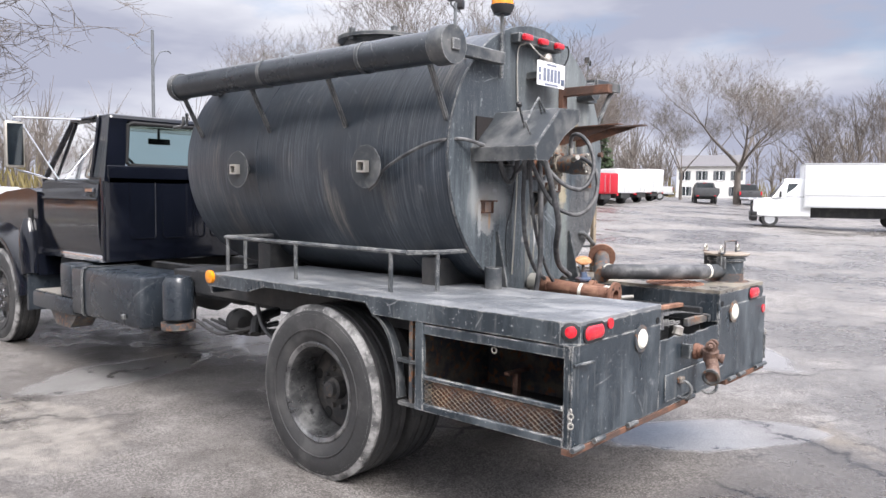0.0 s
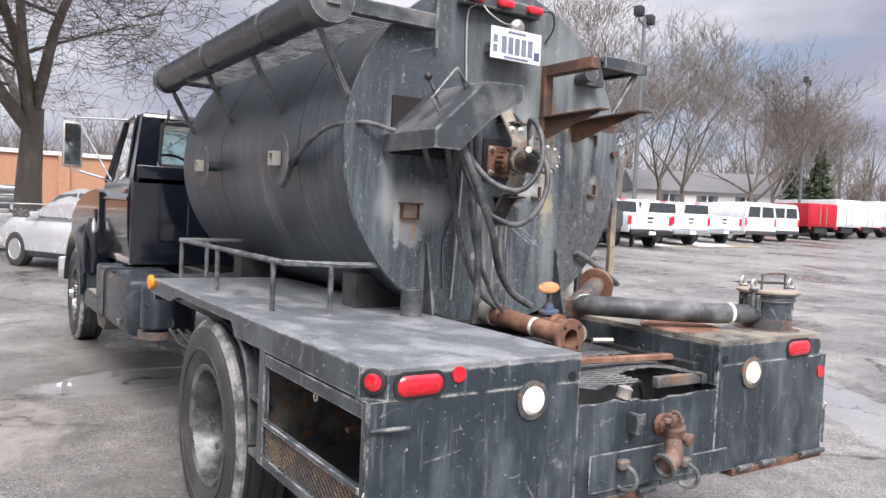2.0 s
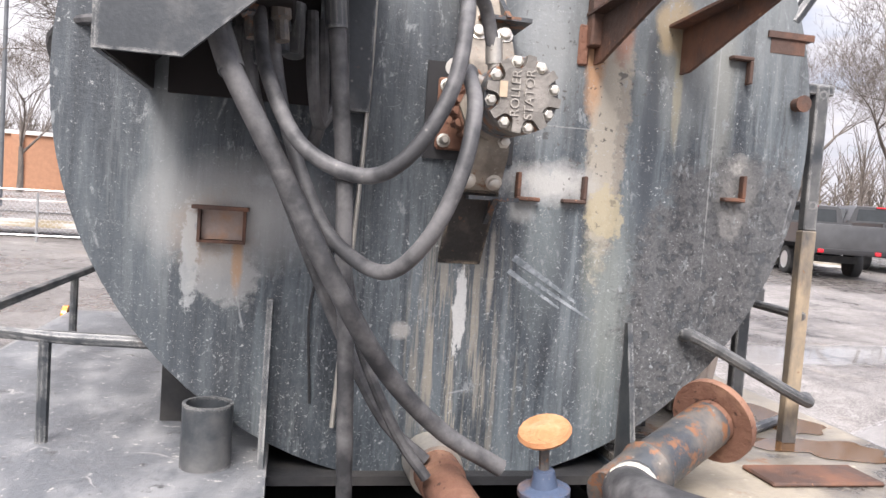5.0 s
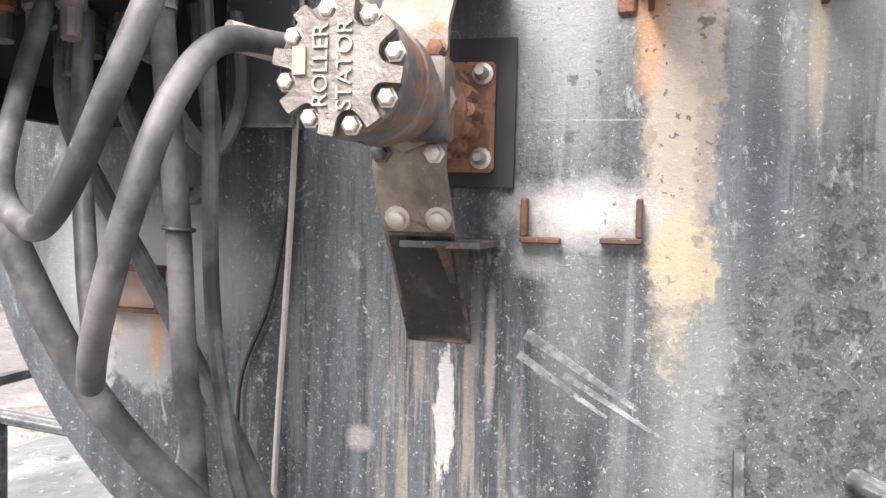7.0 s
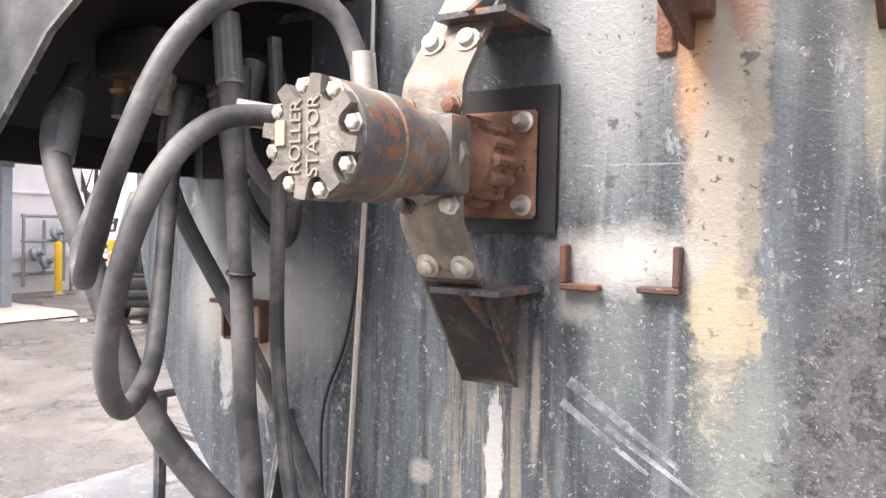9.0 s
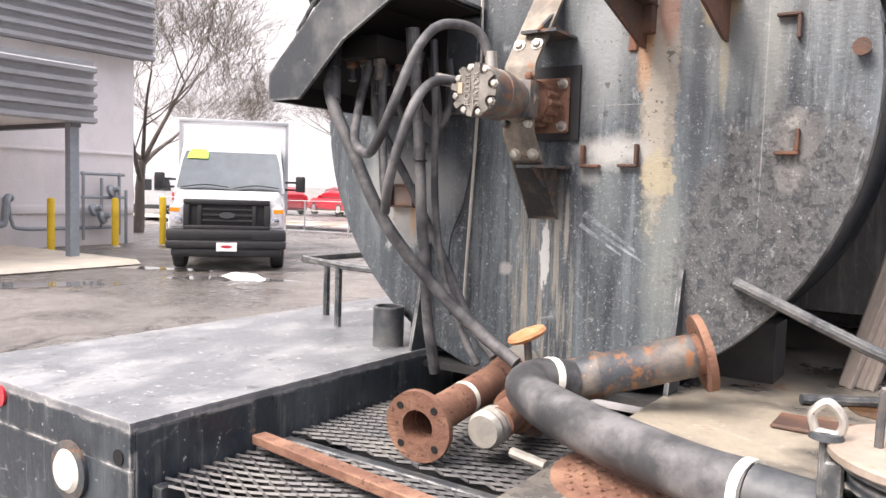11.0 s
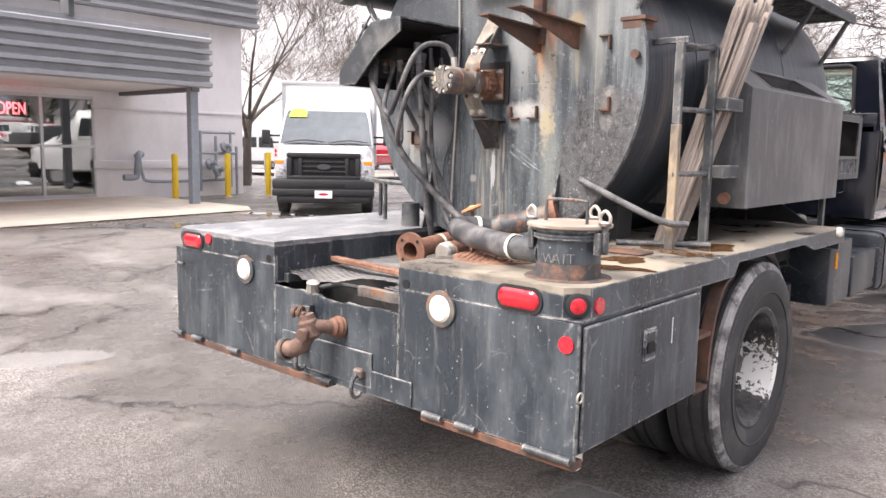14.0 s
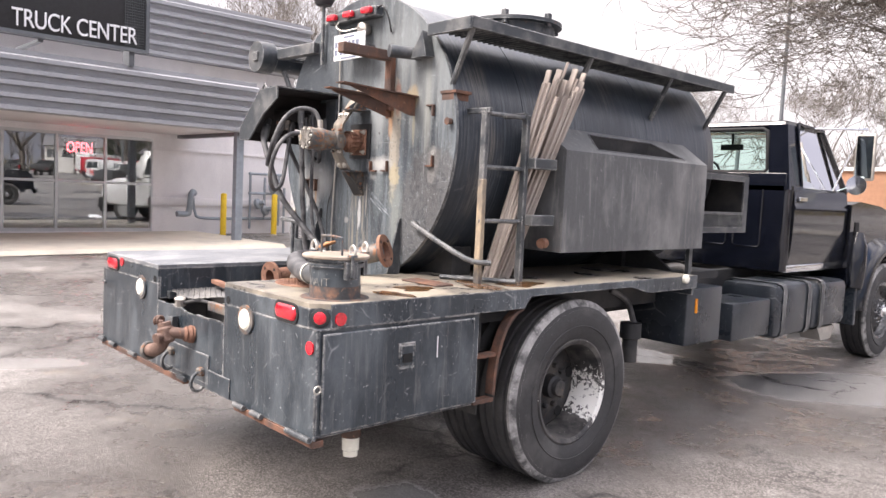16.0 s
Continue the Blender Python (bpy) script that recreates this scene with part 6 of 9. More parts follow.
part("leaf_spring", Geo().tube([(-0.5, 0.95, 0.66), (-0.5, 1.67, 0.55), (-0.5, 2.4, 0.66)], 0.045, 6).tube([(0.5, 0.95, 0.66), (0.5, 1.67, 0.55), (0.5, 2.4, 0.66)], 0.045, 6), M_CHASSIS, truck)
part("front_axle", Geo().cyl((-0.9, 7.22, 0.49), (0.9, 7.22, 0.49), 0.06, n=12), M_CHASSIS, truck)
part("gearbox", Geo().lathe([(0, 0.1), (0.2, 0.2), (0.7, 0.22), (0.9, 0.12), (2.6, 0.05)], (0, 5.4, 0.72), (0, -1, 0), 16), M_CHASSIS, truck)


def tyre_profile(r, w, rim):
    return [(-w * 0.42, rim), (-w * 0.5, rim + 0.04), (-w * 0.53, (r + rim) / 2), (-w * 0.5, r - 0.05), (-w * 0.45, r - 0.02), (-w * 0.40, r), (-0.075, r), (-0.07, r - 0.012), (-0.06, r - 0.012), (-0.055, r), (-0.012, r), (-0.006, r - 0.012), (0.006, r - 0.012), (0.012, r), (0.055, r), (0.06, r - 0.012), (0.07, r - 0.012), (0.075, r), (w * 0.40, r), (w * 0.45, r - 0.02), (w * 0.5, r - 0.05), (w * 0.53, (r + rim) / 2), (w * 0.5, rim + 0.04), (w * 0.42, rim)]


def wheel(x, y, z, r, side, outer=True, dish=-1, rim_mat=None):
    """side: +1 faces +x. dish -1: the disc lies deep inside, +1: it stands proud."""
    rim_mat = rim_mat or M_RIM
    w, rim = 0.27, 0.295
    ax = (side, 0, 0)
    wh = part("wheel", Geo().lathe(tyre_profile(r, w, rim), (x, y, z), ax, 72, caps=False), M_RUBBER, truck, "worn black truck tyre with scuffed shoulders")
    if outer:
        part("tyre_shoulder", Geo().lathe([(w * 0.50 + 0.0005, r - 0.053), (w * 0.452, r - 0.0195), (w * 0.40, r + 0.0005), (w * 0.34, r + 0.0005)], (x, y, z), ax, 72, caps=False), M_SCUFF, wh)
        part("sidewall_ring", Geo().torus((x + side * w * 0.525, y, z), ax, (r + rim) / 2 - 0.03, 0.004, 60, 6), M_RUBBER, wh)
    part("rim", Geo().lathe([(w * 0.40, rim + 0.006), (w * 0.45, rim + 0.010), (w * 0.46, rim), (w * 0.42, rim - 0.022), (0.04, rim - 0.03), (-0.04 if dish < 0 else 0.02, rim - 0.045), (-w * 0.3, rim - 0.045)], (x, y, z), ax, 60, caps=False), rim_mat, wh, "worn silver steel rim")
    d = (-0.085, -0.055) if dish < 0 else (0.05, 0.09)
    part("disc", Geo().lathe([(d[0], rim - 0.045), (d[0] + 0.01, 0.20), (d[1], 0.14), (d[1], 0.0)], (x, y, z), ax, 48), M_RIMDARK, wh)
    for k in range(5 if dish < 0 else 8):
        a = 2 * math.pi * (k + 0.2) / (5 if dish < 0 else 8)
        c = (x + side * (d[0] + 0.016), y + 0.205 * math.cos(a), z + 0.205 * math.sin(a))
        part("hand_hole", Geo().lathe([(0, 0.032), (0.004, 0.032)], c, ax, 16), M_GRILLE, wh)
    for k in range(10):
        a = 2 * math.pi * k / 10
        c = (x + side * (d[1] - 0.005), y + 0.12 * math.cos(a), z + 0.12 * math.sin(a))
        part("wheel_nut", Geo().lathe([(0, 0.017), (0.03, 0.015), (0.034, 0.008)], c, ax, 6), M_RIMDARK if dish < 0 else M_CHROME, wh)
    part("hub", Geo().lathe([(0, 0.07), (0.05, 0.068), (0.06, 0.05), (0.085, 0.045), (0.09, 0.0)], (x + side * d[1], y, z), ax, 24), M_RIMDARK if dish < 0 else M_CHROME, wh)


WR = 0.512
for sx in (-1, 1):
    wheel(sx * 1.06, 1.765 + (0.012 if sx < 0 else 0), 0.453 if sx < 0 else 0.465, 0.525, sx, True, -1, M_RIMCHIP if sx > 0 else M_RIM)
    wheel(sx * 0.745, 1.765 + (0.012 if sx < 0 else 0), 0.453 if sx < 0 else 0.465, 0.525, sx, False, -1)
    wheel(sx * 0.95, 7.22, ground_z(sx, 7.22) + WR - 0.012, WR - 0.01, sx, True, 1)

# rail on the left deck
rail = part("deck_rail", Geo().tube([(-1.03, 2.96, 1.32), (-1.04, 1.17, 1.315), (-0.80, 1.13, 1.31), (-0.60, 1.10, 1.31)], 0.014, 8, 0), M_STEEL, truck, "low welded pipe rail on the deck")
part("rail_end", Geo().tube([(-1.03, 2.96, 1.32), (-0.98, 2.97, 1.32), (-0.62, 2.97, 1.32)], 0.014, 8, 0), M_STEEL, rail)
for xx, yy in ((-1.03, 2.93), (-0.86, 2.97), (-1.035, 2.16), (-1.04, 1.30), (-0.83, 1.137)):
    part("rail_post", Geo().cyl((xx, yy, 1.0855), (xx, yy, 1.315), 0.013, n=8), M_STEEL, rail)
part("pipe_socket", Geo().lathe([(0, 0.05), (0.128, 0.05), (0.128, 0.043), (0.0, 0.043)], (-0.486, 1.0, 1.0856), (0, 0, 1), 24), M_STEEL, truck, "short open pipe socket")
part("socket_dirt", Geo().lathe([(0, 0.0), (0.0, 0.043)], (-0.486, 1.0, 1.19), (0, 0, 1), 24), M_DECK, truck)

# tool hopper on the right
HP = [(0.5, 1.25), (1.08, 1.25), (1.08, 1.83), (0.88, 1.975), (0.6, 1.975)]
HY0, HY1 = 1.71, 3.29
hg = Geo()
hv = [(x, HY0, z) for x, z in HP] + [(x, HY1, z) for x, z in HP]
hg.add(hv, [(0, 1, 2, 3, 4), (9, 8, 7, 6, 5), (0, 1, 6, 5), (1, 2, 7, 6), (3, 4, 9, 8), (4, 0, 5, 9)])
edge = [(0.14, 2.04), (0.14, 3.02), (0.84, 2.80), (0.84, 2.12)]
ring = [(1.08 - 0.20 * s_, y_, 1.83 + 0.145 * s_) for s_, y_ in edge]
rim_ = [(1.08, HY0, 1.83), (1.08, HY1, 1.83), (0.88, HY1, 1.975), (0.88, HY0, 1.975)]
hg.add(rim_ + ring, [(k, (k + 1) % 4, 4 + (k + 1) % 4, 4 + k) for k in range(4)])
hop = part("tool_hopper", hg, M_HOPPER, truck, "grey-black welded side hopper with a slot opening")
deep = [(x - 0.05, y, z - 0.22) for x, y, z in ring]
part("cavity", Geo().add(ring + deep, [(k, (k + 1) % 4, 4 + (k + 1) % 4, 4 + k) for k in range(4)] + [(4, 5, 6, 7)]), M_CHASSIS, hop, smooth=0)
part("slot_edge", Geo().tube(ring + ring[:1], 0.006, 6, 0), M_HOPPER, hop)
part("vent_cap", Geo().lathe([(0, 0.03), (0.03, 0.03), (0.035, 0.02)], (0.80, 3.18, 1.975), (0, 0, 1), 16), M_STEEL, hop)
part("drain_plug", Geo().lathe([(0, 0.03), (0.05, 0.028)], (1.0, 1.655, 1.30), (0.3, -1, 0), 12), M_RUST, hop)
part("support_leg", Geo().box(1.0, 1.03, 3.22, 3.26, 1.06, 1.25), M_STEEL, hop)
cub = part("cab_box", Geo().box(0.55, 0.565, 3.350, 4.070, 1.365, 1.805).box(0.565, 1.0, 3.350, 3.365, 1.365, 1.805).box(0.565, 1.0, 4.050, 4.070, 1.365, 1.805).box(0.565, 1.0, 3.365, 4.050, 1.365, 1.380).box(0.565, 1.01, 3.350, 4.070, 1.790, 1.805), M_CHASSIS, truck, "open steel locker with a mesh guard behind the cab")
part("opening_frame", Geo().box(1.0, 1.012, 3.350, 3.410, 1.355, 1.785).box(1.0, 1.012, 4.010, 4.080, 1.355, 1.785).box(1.0, 1.012, 3.410, 4.010, 1.355, 1.395).box(1.0, 1.012, 3.410, 4.010, 1.745, 1.790).box(1.0, 1.013, 3.410, 4.010, 1.490, 1.510), M_STEEL, cub)
part("mesh_guard", expanded(3.410, 4.010, 1.395, 1.490, 0.02, 0.0136, 0.0025, lambda u, v: (1.006, u, v)), M_STEEL, cub)

# ladder
lad = part("ladder", Geo().box(0.935, 0.975, 1.16, 1.19, 1.0856, 1.64, 0.003), M_LADDER, truck, "worn welded steel ladder with bare ochre rail")
part("rail", Geo().box(0.937, 0.973, 1.161, 1.189, 1.6405, 2.01, 0.003), M_STEEL, lad)
part("rail", Geo().box(0.965, 1.005, 1.45, 1.48, 1.0856, 2.0, 0.003), M_STEEL, lad)
for zz in (1.42, 1.705, 1.985):
    part("rung", Geo().cyl((0.955, 1.16, zz), (0.985, 1.47, zz), 0.012, n=8), M_STEEL, lad)
for ya in (1.165, 1.45):
    part("top_arm", Geo().box(0.80, 0.99, ya, ya + 0.025, 1.985, 2.013, 0.003), M_STEEL, lad)
part("foot_bar", Geo().cyl((0.72, 1.12, 1.10), (1.07, 1.35, 1.10), 0.013, n=8), M_STEEL, lad)
for zh in (1.40, 1.71):
    part("hoop", Geo().box(1.0, 1.06, 1.47, 1.66, zh, zh + 0.06, 0.004), M_STEEL, lad)
rod = part("handle_rod", Geo().tube([(0.575, 1.065, 1.375), (0.60, 1.03, 1.37), (0.93, 1.10, 1.22), (1.02, 1.2, 1.20)], 0.015, 10, 4), M_STEEL, truck, "bent steel lever rod")

# hoses on the tank end
hz = part("hose", Geo().tube([(-0.42, 0.80, 1.95), (-0.40, 0.74, 1.84), (-0.34, 0.65, 1.72), (-0.245, 0.59, 1.675), (-0.178, 0.558, 1.714), (-0.125, 0.555, 1.813), (-0.10, 0.60, 1.93), (-0.085, 0.68, 2.0), (-0.035, 0.765, 1.995), (-0.004, 0.79, 1.915)], 0.0125, 12), M_HOSE, truck, "grey-black hydraulic hose looping to the motor")
part("ferrule", Geo().cyl((-0.008, 0.788, 1.945), (-0.004, 0.79, 1.90), 0.016, n=12), M_ZINC, hz)
hz = part("hose", Geo().tube([(-0.40, 0.84, 1.94), (-0.37, 0.80, 1.78), (-0.31, 0.74, 1.62), (-0.26, 0.69, 1.555), (-0.197, 0.61, 1.53), (-0.145, 0.553, 1.59), (-0.105, 0.54, 1.69), (-0.085, 0.57, 1.79), (-0.082, 0.64, 1.852), (-0.06, 0.72, 1.866)], 0.0125, 12), M_HOSE, truck, "grey-black hydraulic hose looping to the motor")
part("ferrule", Geo().cyl((-0.10, 0.68, 1.868), (-0.06, 0.735, 1.862), 0.015, n=12), M_ZINC, hz)
hz = part("hose", Geo().tube([(-0.50, 0.74, 1.96), (-0.462, 0.68, 1.85), (-0.375, 0.68, 1.69), (-0.265, 0.70, 1.49), (-0.16, 0.78, 1.33), (-0.04, 0.83, 1.21), (0.08, 0.83, 1.14)], 0.0175, 14), M_HOSE, truck, "thick worn suction hose")
part("ferrule", Geo().cyl((-0.487, 0.72, 1.92), (-0.45, 0.68, 1.825), 0.021, n=14), M_STEEL, hz)
part("hose", Geo().tube([(-0.44, 0.86, 1.95), (-0.42, 0.84, 1.80), (-0.34, 0.9, 1.60), (-0.24, 0.95, 1.38), (-0.14, 0.95, 1.2), (-0.05, 0.93, 1.12)], 0.013, 10), M_HOSE, truck)
part("hose", Geo().tube([(-0.294, 0.836, 2.02), (-0.275, 0.835, 1.85), (-0.256, 0.834, 1.67), (-0.246, 0.836, 1.5), (-0.236, 0.84, 1.40), (-0.225, 0.85, 1.22), (-0.215, 0.88, 1.06)], 0.016, 12), M_HOSE, truck, "upright black hose with ties")
part("hose", Geo().tube([(-0.275, 0.91, 2.02), (-0.262, 0.91, 1.84), (-0.25, 0.90, 1.6), (-0.225, 0.89, 1.45), (-0.19, 0.88, 1.33), (-0.12, 0.87, 1.19), (-0.06, 0.86, 1.11)], 0.011, 10), M_HOSE, truck)
part("hose", Geo().tube([(-0.47, 0.98, 2.02), (-0.455, 0.99, 1.85), (-0.39, 1.0, 1.74), (-0.33, 1.0, 1.72), (-0.30, 0.98, 1.80), (-0.31, 0.95, 1.98)], 0.014, 10), M_HOSE, truck)
part("hose", Geo().tube([(-0.33, 0.9, 1.98), (-0.32, 0.9, 1.85), (-0.30, 0.98, 1.78), (-0.27, 1.0, 1.86), (-0.28, 1.0, 1.98)], 0.012, 10), M_HOSE, truck)
part("hose_tie", Geo().torus((-0.256, 0.834, 1.672), (0.1, 0, 1), 0.0185, 0.003, 20, 6), M_BLACKPLASTIC, truck)
for p, q in (((-0.43, 0.87, 2.0), (-0.425, 0.85, 1.86)), ((-0.36, 0.95, 2.0), (-0.36, 0.93, 1.9)), ((-0.297, 0.836, 2.04), (-0.286, 0.836, 1.94))):
    part("fitting", Geo().cyl(p, q, 0.02, n=12), M_STEEL, truck)
part("side_hose", Geo().tube([(-0.62, 0.98, 1.92), (-0.75, 1.05, 1.95), (-0.86, 1.2, 1.92), (-0.87, 1.5, 1.80), (-0.86, 1.62, 1.70), (-0.87, 1.66, 1.66)], 0.011, 8), M_HOSE, truck, "thin black hose over the tank side")
part("end_wire", Geo().tube([(-0.215, 1.055, 1.72), (-0.245, 1.055, 1.56), (-0.295, 1.055, 1.42), (-0.285, 1.055, 1.2)], 0.003, 5), M_BLACKPLASTIC, truck)
part("corner_wire", Geo().tube([(-0.83, 3.8, 2.25), (-0.80, 3.86, 2.16), (-0.95, 3.78, 2.13), (-0.98, 3.6, 2.14), (-0.985, 3.58, 2.2)], 0.011, 6), M_STEEL, truck)

# cab
CY0, CX = 5.02, 0.93
cab = part("cab", Geo().box(-0.905, 0.905, CY0 + 0.02, 6.40, 0.98, 1.75, 0.05)
           .prism([(-0.88, CY0), (0.88, CY0), (0.915, CY0 + 0.015), (CX, CY0 + 0.05), (CX, CY0 + 0.092), (-CX, CY0 + 0.092), (-CX, CY0 + 0.05), (-0.915, CY0 + 0.015)], "z", 1.0, 1.752), M_CAB, truck, "glossy black truck cab with large windows")
part("roof", Geo().box(-0.86, 0.86, CY0 + 0.03, 5.92, 2.25, 2.33, 0.04), M_CAB, cab)
bk = Geo().box(-0.9, 0.9, CY0, CY0 + 0.06, 1.70, 1.865, 0.01)
part("back_panel", bk, M_CAB, cab)
for sx in (-1, 1):
    part("rear_pillar", Geo().add([(sx * CX, CY0, 1.72), (sx * CX, CY0 + 0.30, 1.72), (sx * 0.86, CY0 + 0.26, 2.29), (sx * 0.86, CY0 + 0.03, 2.29), (sx * 0.74, CY0, 1.72), (sx * 0.80, CY0 + 0.30, 1.72), (sx * 0.76, CY0 + 0.26, 2.29), (sx * 0.70, CY0 + 0.03, 2.29)], [(0, 1, 2, 3), (4, 5, 6, 7), (0, 3, 7, 4), (1, 2, 6, 5), (0, 1, 5, 4), (3, 2, 6, 7)]), M_CAB, cab)
    part("front_pillar", Geo().cyl((sx * 0.90, 6.36, 1.73), (sx * 0.83, 5.82, 2.30), 0.04, 0.035, n=10), M_CAB, cab)
    part("window_post", Geo().cyl((sx * 0.915, 6.08, 1.73), (sx * 0.85, 5.76, 2.27), 0.014, n=8), M_CAB, cab)
    part("drip_rail", Geo().tube([(sx * 0.93, CY0 + 0.26, 1.76), (sx * 0.875, CY0 + 0.22, 2.27), (sx * 0.865, 5.36, 2.305), (sx * 0.86, 5.82, 2.29)], 0.012, 6, 3), M_CAB, cab)
    gl = part("side_window", Geo().add([(sx * 0.918, CY0 + 0.28, 1.745), (sx * 0.91, 6.33, 1.745), (sx * 0.845, 5.83, 2.26), (sx * 0.855, CY0 + 0.24, 2.26)], [(0, 1, 2, 3)]), M_GLASS, cab, "clear side glass", smooth=0)
    gl.visible_shadow = False
    skin = [(0.912, 1.02), (0.928, 1.10), (0.941, 1.22), (0.947, 1.36), (0.949, 1.50), (0.947, 1.545), (0.958, 1.555), (0.957, 1.575), (0.944, 1.59), (0.938, 1.68), (0.924, 1.735)]
    dr = part("door", Geo().prism([(sx * x, z) for x, z in skin] + [(sx * 0.90, 1.735), (sx * 0.90, 1.02)], "y", CY0 + 0.10, 6.36), M_CAB, cab, "", 50)
    part("door_handle", Geo().box(min(sx * 0.942, sx * 0.965), max(sx * 0.942, sx * 0.965), CY0 + 0.16, CY0 + 0.32, 1.62, 1.66, 0.006), M_CHROME, dr)
    part("sill_trim", Geo().box(min(sx * 0.895, sx * 0.935), max(sx * 0.895, sx * 0.935), CY0 + 0.06, 6.36, 0.985, 1.055, 0.012), M_CHROME, dr)
for x0, x1 in ((-0.70, -0.45), (-0.38, -0.13), (-0.06, 0.06), (0.13, 0.38), (0.45, 0.70)):
    part("stamped_rib", Geo().tube([(x0, CY0 - 0.002, 1.72), (x0, CY0 - 0.002, 1.22), (x0 + 0.02, CY0 - 0.002, 1.20), (x1 - 0.02, CY0 - 0.002, 1.20), (x1, CY0 - 0.002, 1.22), (x1, CY0 - 0.002, 1.72)], 0.008, 6, 0), M_CAB, cab)
rw = part("rear_window", Geo().box(-0.71, 0.71, CY0 + 0.03, CY0 + 0.036, 1.87, 2.25), M_GLASS, cab, "clear rear glass in a rubber seal", smooth=0)
rw.visible_shadow = False
part("seal", Geo().tube([(-0.71, CY0 + 0.025, 1.90), (-0.69, CY0 + 0.025, 2.235), (-0.65, CY0 + 0.025, 2.255), (0.65, CY0 + 0.025, 2.255), (0.69, CY0 + 0.025, 2.235), (0.71, CY0 + 0.025, 1.90), (0.68, CY0 + 0.025, 1.87), (-0.68, CY0 + 0.025, 1.87), (-0.71, CY0 + 0.025, 1.90)], 0.018, 8, 0), M_GRILLE, cab)
ws = part("windscreen", Geo().add([(-0.88, 6.38, 1.74), (0.88, 6.38, 1.74), (0.81, 5.85, 2.27), (-0.81, 5.85, 2.27)], [(0, 1, 2, 3)]), M_GLASS, cab, smooth=0)
ws.visible_shadow = False
part("bench_seat", Geo().box(-0.8, 0.8, 5.1, 5.22, 1.3, 1.78, 0.04), M_SEAT, cab)
part("dashboard", Geo().box(-0.85, 0.85, 6.1, 6.36, 1.4, 1.78, 0.04), M_SEAT, cab)
part("steering_wheel", Geo().torus((-0.40, 5.88, 1.86), (0, -0.8, 0.6), 0.21, 0.014, 28, 8).cyl((-0.40, 5.88, 1.86), (-0.40, 6.1, 1.72), 0.025, n=8).box(-0.58, -0.22, 5.87, 5.89, 1.845, 1.875), M_BLACKPLASTIC, cab)
part("inside_mirror", Geo().box(-0.12, 0.12, 5.76, 5.78, 2.12, 2.18, 0.006).box(-0.01, 0.01, 5.77, 5.79, 2.18, 2.26), M_BLACKPLASTIC, cab)
for xx in (-0.6, -0.15, 0, 0.15, 0.6):
    part("roof_lamp", Geo().box(xx - 0.05, xx + 0.05, 5.66, 5.76, 2.33, 2.355, 0.008), M_AMBER, cab, "small amber roof lamp")
hood = part("hood", Geo().prism([(6.40, 0.9), (6.40, 1.72), (6.7, 1.73), (8.15, 1.56), (8.35, 1.42), (8.37, 0.78)], "x", -0.62, 0.62), M_CAB, truck, "black sloping hood")
